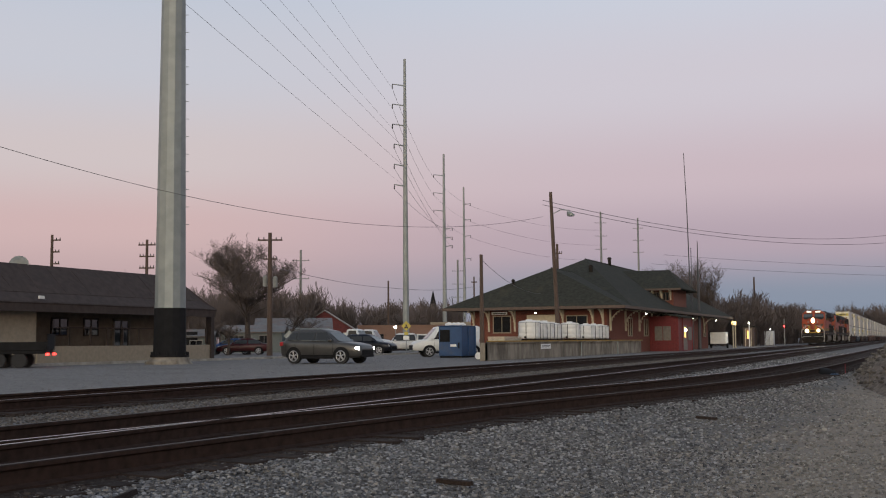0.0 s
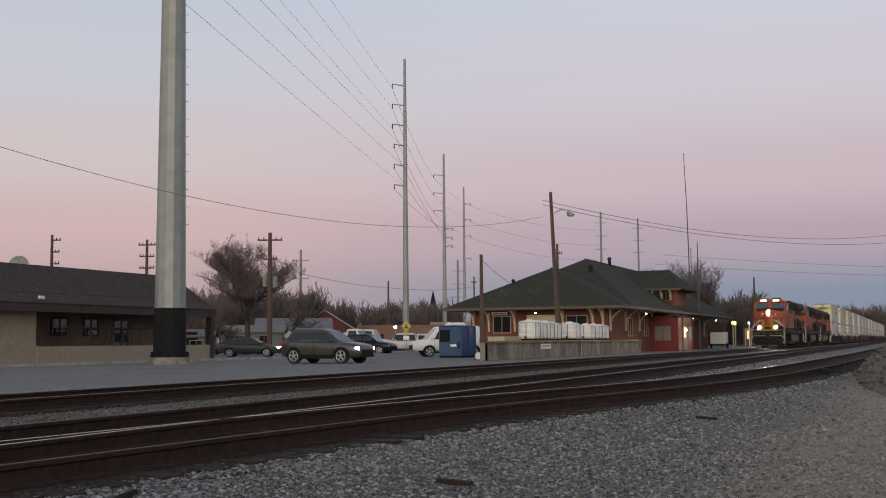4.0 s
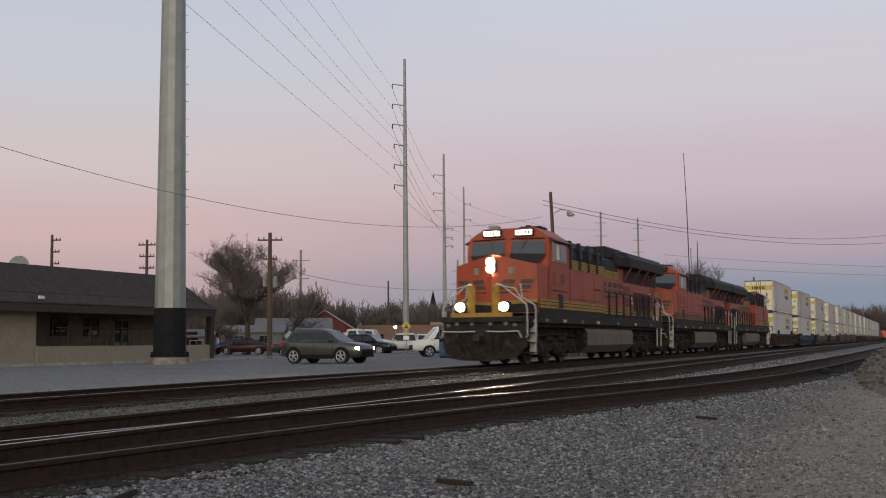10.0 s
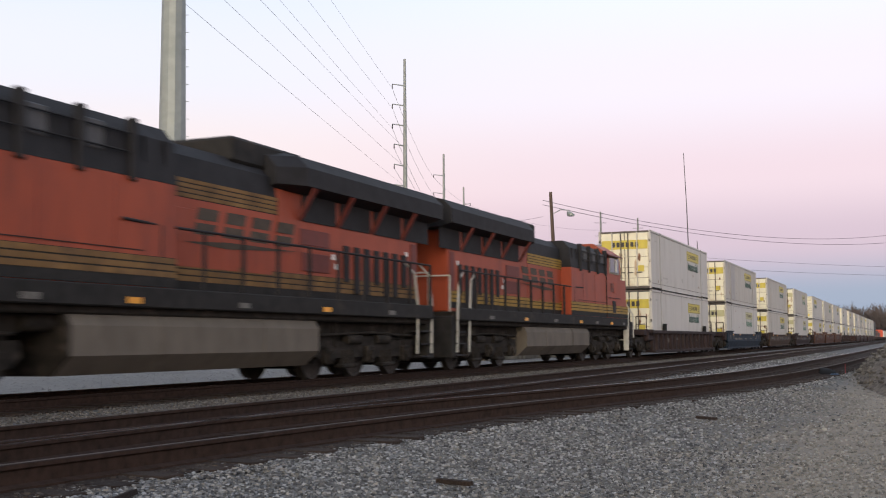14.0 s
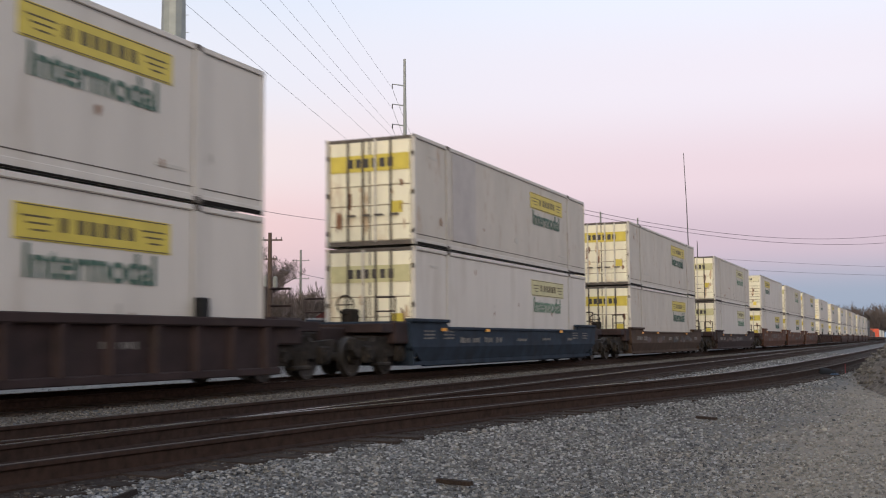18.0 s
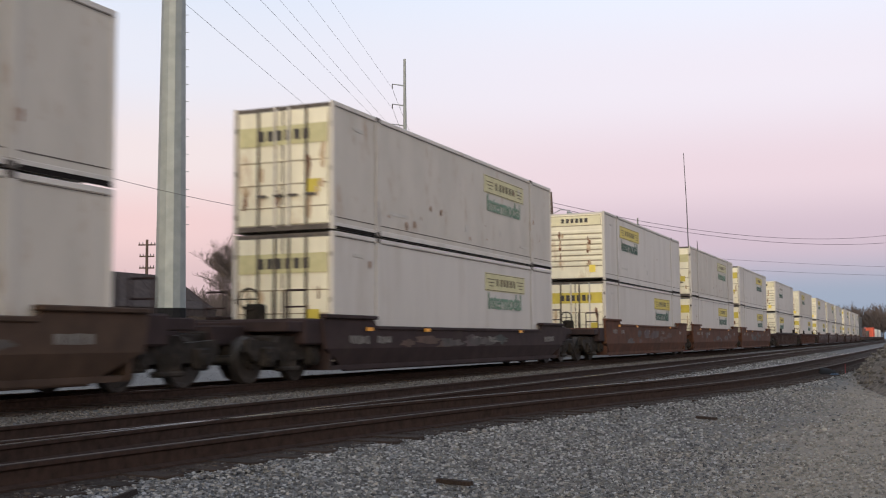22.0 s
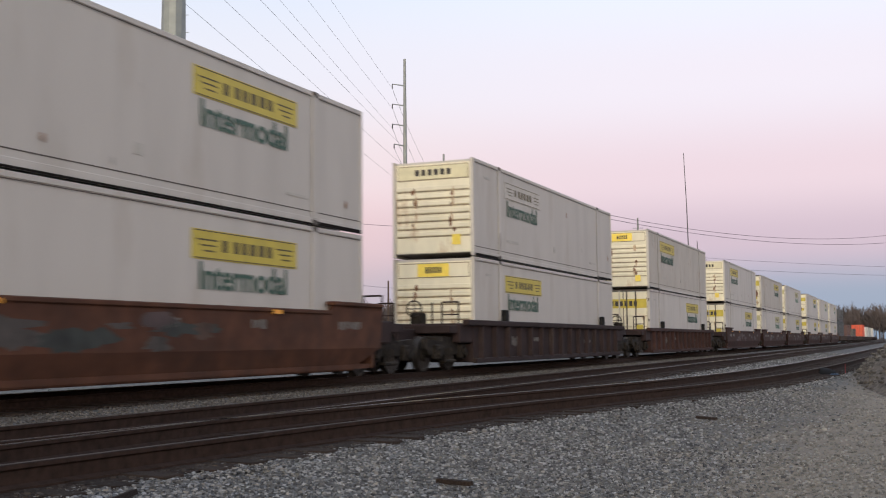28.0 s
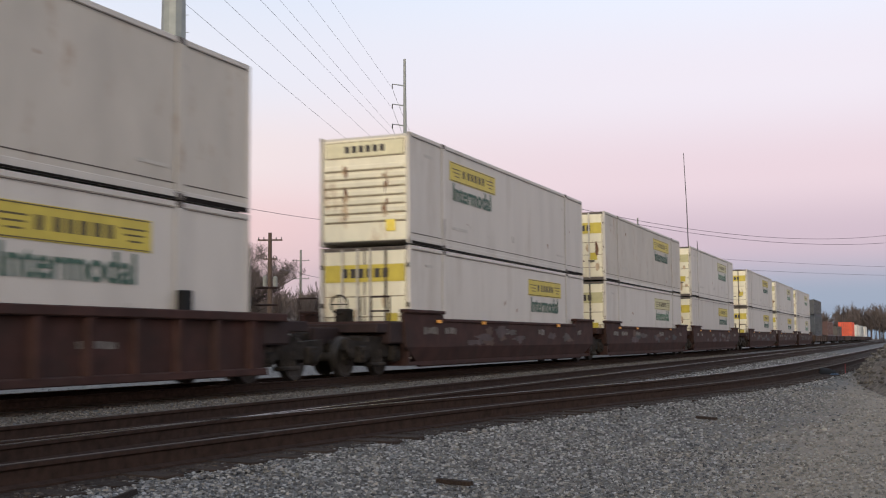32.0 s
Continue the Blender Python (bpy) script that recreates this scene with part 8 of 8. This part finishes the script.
def litter():
    b = thing("dumped_bag", "dark crumpled bag with a blue lid beside the siding", "bag", pose(32.4, -10.62, -0.33))
    part("sack", S().loft([octagon(0, 0, 0.42, 0, 9), octagon(0.02, 0.03, 0.46, 0.12, 9), octagon(-0.02, 0, 0.33, 0.26, 9), octagon(0, 0, 0.1, 0.33, 9)], True), M_BLACK, b)
    part("lid", S().loft([octagon(-0.30, -0.34, 0.15, 0.04, 9), octagon(-0.34, -0.35, 0.17, 0.12, 9), octagon(-0.30, -0.34, 0.10, 0.18, 9)], True), mat("blue_plastic", (0.008, 0.06, 0.14), 0.5, var=0.15, bump=0.05), b, "blue plastic lid")
    m_wood = M_TIE
    for x, y, a, l in ((7.74, -9.83, 72, 0.16), (15.5, -10.35, 50, 0.2), (5.9, -8.3, 20, 0.25)):
        w = thing("wood_scrap", "dark scrap of wood lying on the gravel", "wood scrap", pose(x, y, ground_z(x, y) + 0.02, 0, 0, a), group="scraps on the gravel")
        part("splinter", S().prism([(-0.025, 0), (0.025, 0), (0.02, 0.03), (-0.015, 0.035)], "x", -l, l), m_wood, w)
    fl = thing("marker_flag", "thin red marker stake at the foot of the mound", "stake", pose(33.6, -11.15, -0.33))
    part("stake", S().tube((0, 0, 0), (0.02, 0, 0.42), 0.018, 0.012, 6), M_REDPAINT, fl)
    p2 = thing("marker_stake", "short pale marker stake beside the siding", "stake", pose(18.7, -9.95, -0.3))
    part("stake", S().box(-0.015, 0.015, -0.015, 0.015, 0, 0.10), M_STEEL, p2)
    p3 = thing("white_litter", "small scrap of white litter on the gravel", "litter", pose(14.9, -11.9, -0.35))
    part("scrap", S().loft([octagon(0, 0, 0.03, 0, 7), octagon(0.01, 0, 0.035, 0.02, 7), octagon(0, 0, 0.01, 0.035, 7)], True), M_CONC, p3)


litter()


# ---------- the far end of the train ----------
def far_box(u, l, z0, h, col, label, w=1.25):
    t = thing("container", label, "shipping container", group="containers at the train's far end")
    pm = mat(label.split()[0] + "_container_paint", col, 0.6, var=0.15, scale=2, bump=0.05, dirt=tuple(c * 0.6 for c in col), dirt_amt=0.3)
    part("body", S().box(0.05, l - 0.05, -w + 0.03, w - 0.03, 0.08, h - 0.04, 0.02), pm, t)
    fr = S()
    for x in (0, l - 0.15):
        for y in (-w, w - 0.15):
            fr.box(x, x + 0.15, y, y + 0.15, 0, h)
    for y in (-w, w - 0.12):
        fr.box(0, l, y, y + 0.12, 0, 0.14).box(0, l, y, y + 0.12, h - 0.1, h)
    part("frame", fr, pm, t)
    for k in range(int(l / 0.6)):
        for y in (-w + 0.01, w - 0.01):
            part("corrugation", S().box(0.3 + k * 0.6, 0.55 + k * 0.6, y - 0.02, y + 0.02, 0.2, h - 0.15), pm, t)
    for y in (-0.6, -0.2, 0.2, 0.6):
        part("lock_rod", S().tube((0.0, y, 0.1), (0.0, y, h - 0.1), 0.025, 0.025, 6), M_CASTING, t)
    TRAIN.append((t, u, False, z0))


def low_car(u, l, mt, label):
    t = thing("flat_car", label, "rail flat car", group="well cars of the train")
    part("sill", S().box(0.5, l - 0.5, -1.4, 1.4, 0.45, 1.2, 0.03), mt, t)
    for k in range(6):
        part("rib", S().box(1.5 + k * (l - 3) / 5, 1.62 + k * (l - 3) / 5, -1.45, -1.4, 0.45, 1.2), mt, t)
    for x in (2.0, l - 2.0):
        add_truck(t, x, 2, 1.78, False)
    coupler(t, 0.4, -1), coupler(t, l - 0.4, 1)
    TRAIN.append((t, u, False))


u = 302.6
for k in range(9):
    low_car(u, 21.5, M_WELL_DRK if k % 3 else M_WELL_BRN, "dark flat car at the far end of the train")
    u += 22.2
far_box(305.5, 12.2, 1.22, 2.6, (0.05, 0.06, 0.075), "slate-grey container on a dark car")
far_box(305.5, 12.2, 3.84, 2.0, (0.06, 0.065, 0.075), "slate container stacked at the train's far end")
far_box(328.0, 12.2, 1.22, 2.1, (0.10, 0.05, 0.045), "maroon container on a dark car")
far_box(350.0, 12.2, 1.22, 1.6, (0.08, 0.07, 0.065), "brown container on a dark car")
far_box(396.0, 12.2, 1.22, 2.9, (0.62, 0.09, 0.04), "orange-red container on a dark car")
far_box(418.5, 12.2, 1.22, 2.6, (0.6, 0.58, 0.55), "white container on a dark car")
far_box(441.0, 12.2, 1.22, 2.6, (0.33, 0.35, 0.36), "grey container on a dark car")
far_box(463.0, 12.2, 1.22, 2.6, (0.6, 0.58, 0.55), "white container on a dark car")


# ---------- what moves ----------
def motions():
    for row in TRAIN:
        ob, u, turned = row[0], row[1], row[2]
        z = row[3] if len(row) > 3 else 0.0
        walk(ob, [(t, pose(u - SPEED * (t - 20.0), 0, z, 0, 0, 180 if turned else 0)) for t in (0.0, 8.0, 16.0, 24.0, 32.0)])

    # wheels turn with the speed; wheels of one size share their keys
    first = {}
    for i, (w, r) in enumerate(WHEELS):
        key = (r, i in REVERSED)
        if key in first:
            w.rotation_mode = "QUATERNION"
            w.animation_data_create()
            w.animation_data.action = first[key].animation_data.action
            w.animation_data.action_slot = first[key].animation_data.action_slot
            continue
        turn = math.degrees(SPEED / r) / FPS * (1 if i in REVERSED else -1)
        walk(w, [(k / FPS, pose(0, 0, 0, 0, turn * k, 0)) for k in range(32 * FPS + 1)])
        first[key] = w
    # the car on the street and the trailer that leaves at once
    a = math.degrees(math.atan2(-0.923, 0.385))

    def street(k, d):
        q = radians(22.663 - k)
        return EYE.x + d * math.cos(q), EYE.y + d * math.sin(q)
    rows = []
    for t, k in ((0.0, -13.4), (1.0, -11.9), (1.5, -11.25), (2.0, -10.6), (2.5, -10.15), (3.0, -9.85), (3.5, -9.5), (5.0, -9.25), (6.0, -8.95), (8.0, -8.0), (12.0, -6.0), (32.0, -6.0)):
        x, y = street(k - 0.4, 86.0)
        rows.append((t, pose(x, y, FAR_Z, 0, 0, a)))
    walk(ROAD_CAR, rows)
    rows = []
    for t, k in ((0.0, -20.9), (0.5, -24.5), (1.0, -28.5), (4.0, -45.0), (32.0, -45.0)):
        x, y = street(k, 54.0)
        rows.append((t, pose(x, y, FAR_Z, 0, 0, 122)))
    walk(TRAILER, rows)


motions()
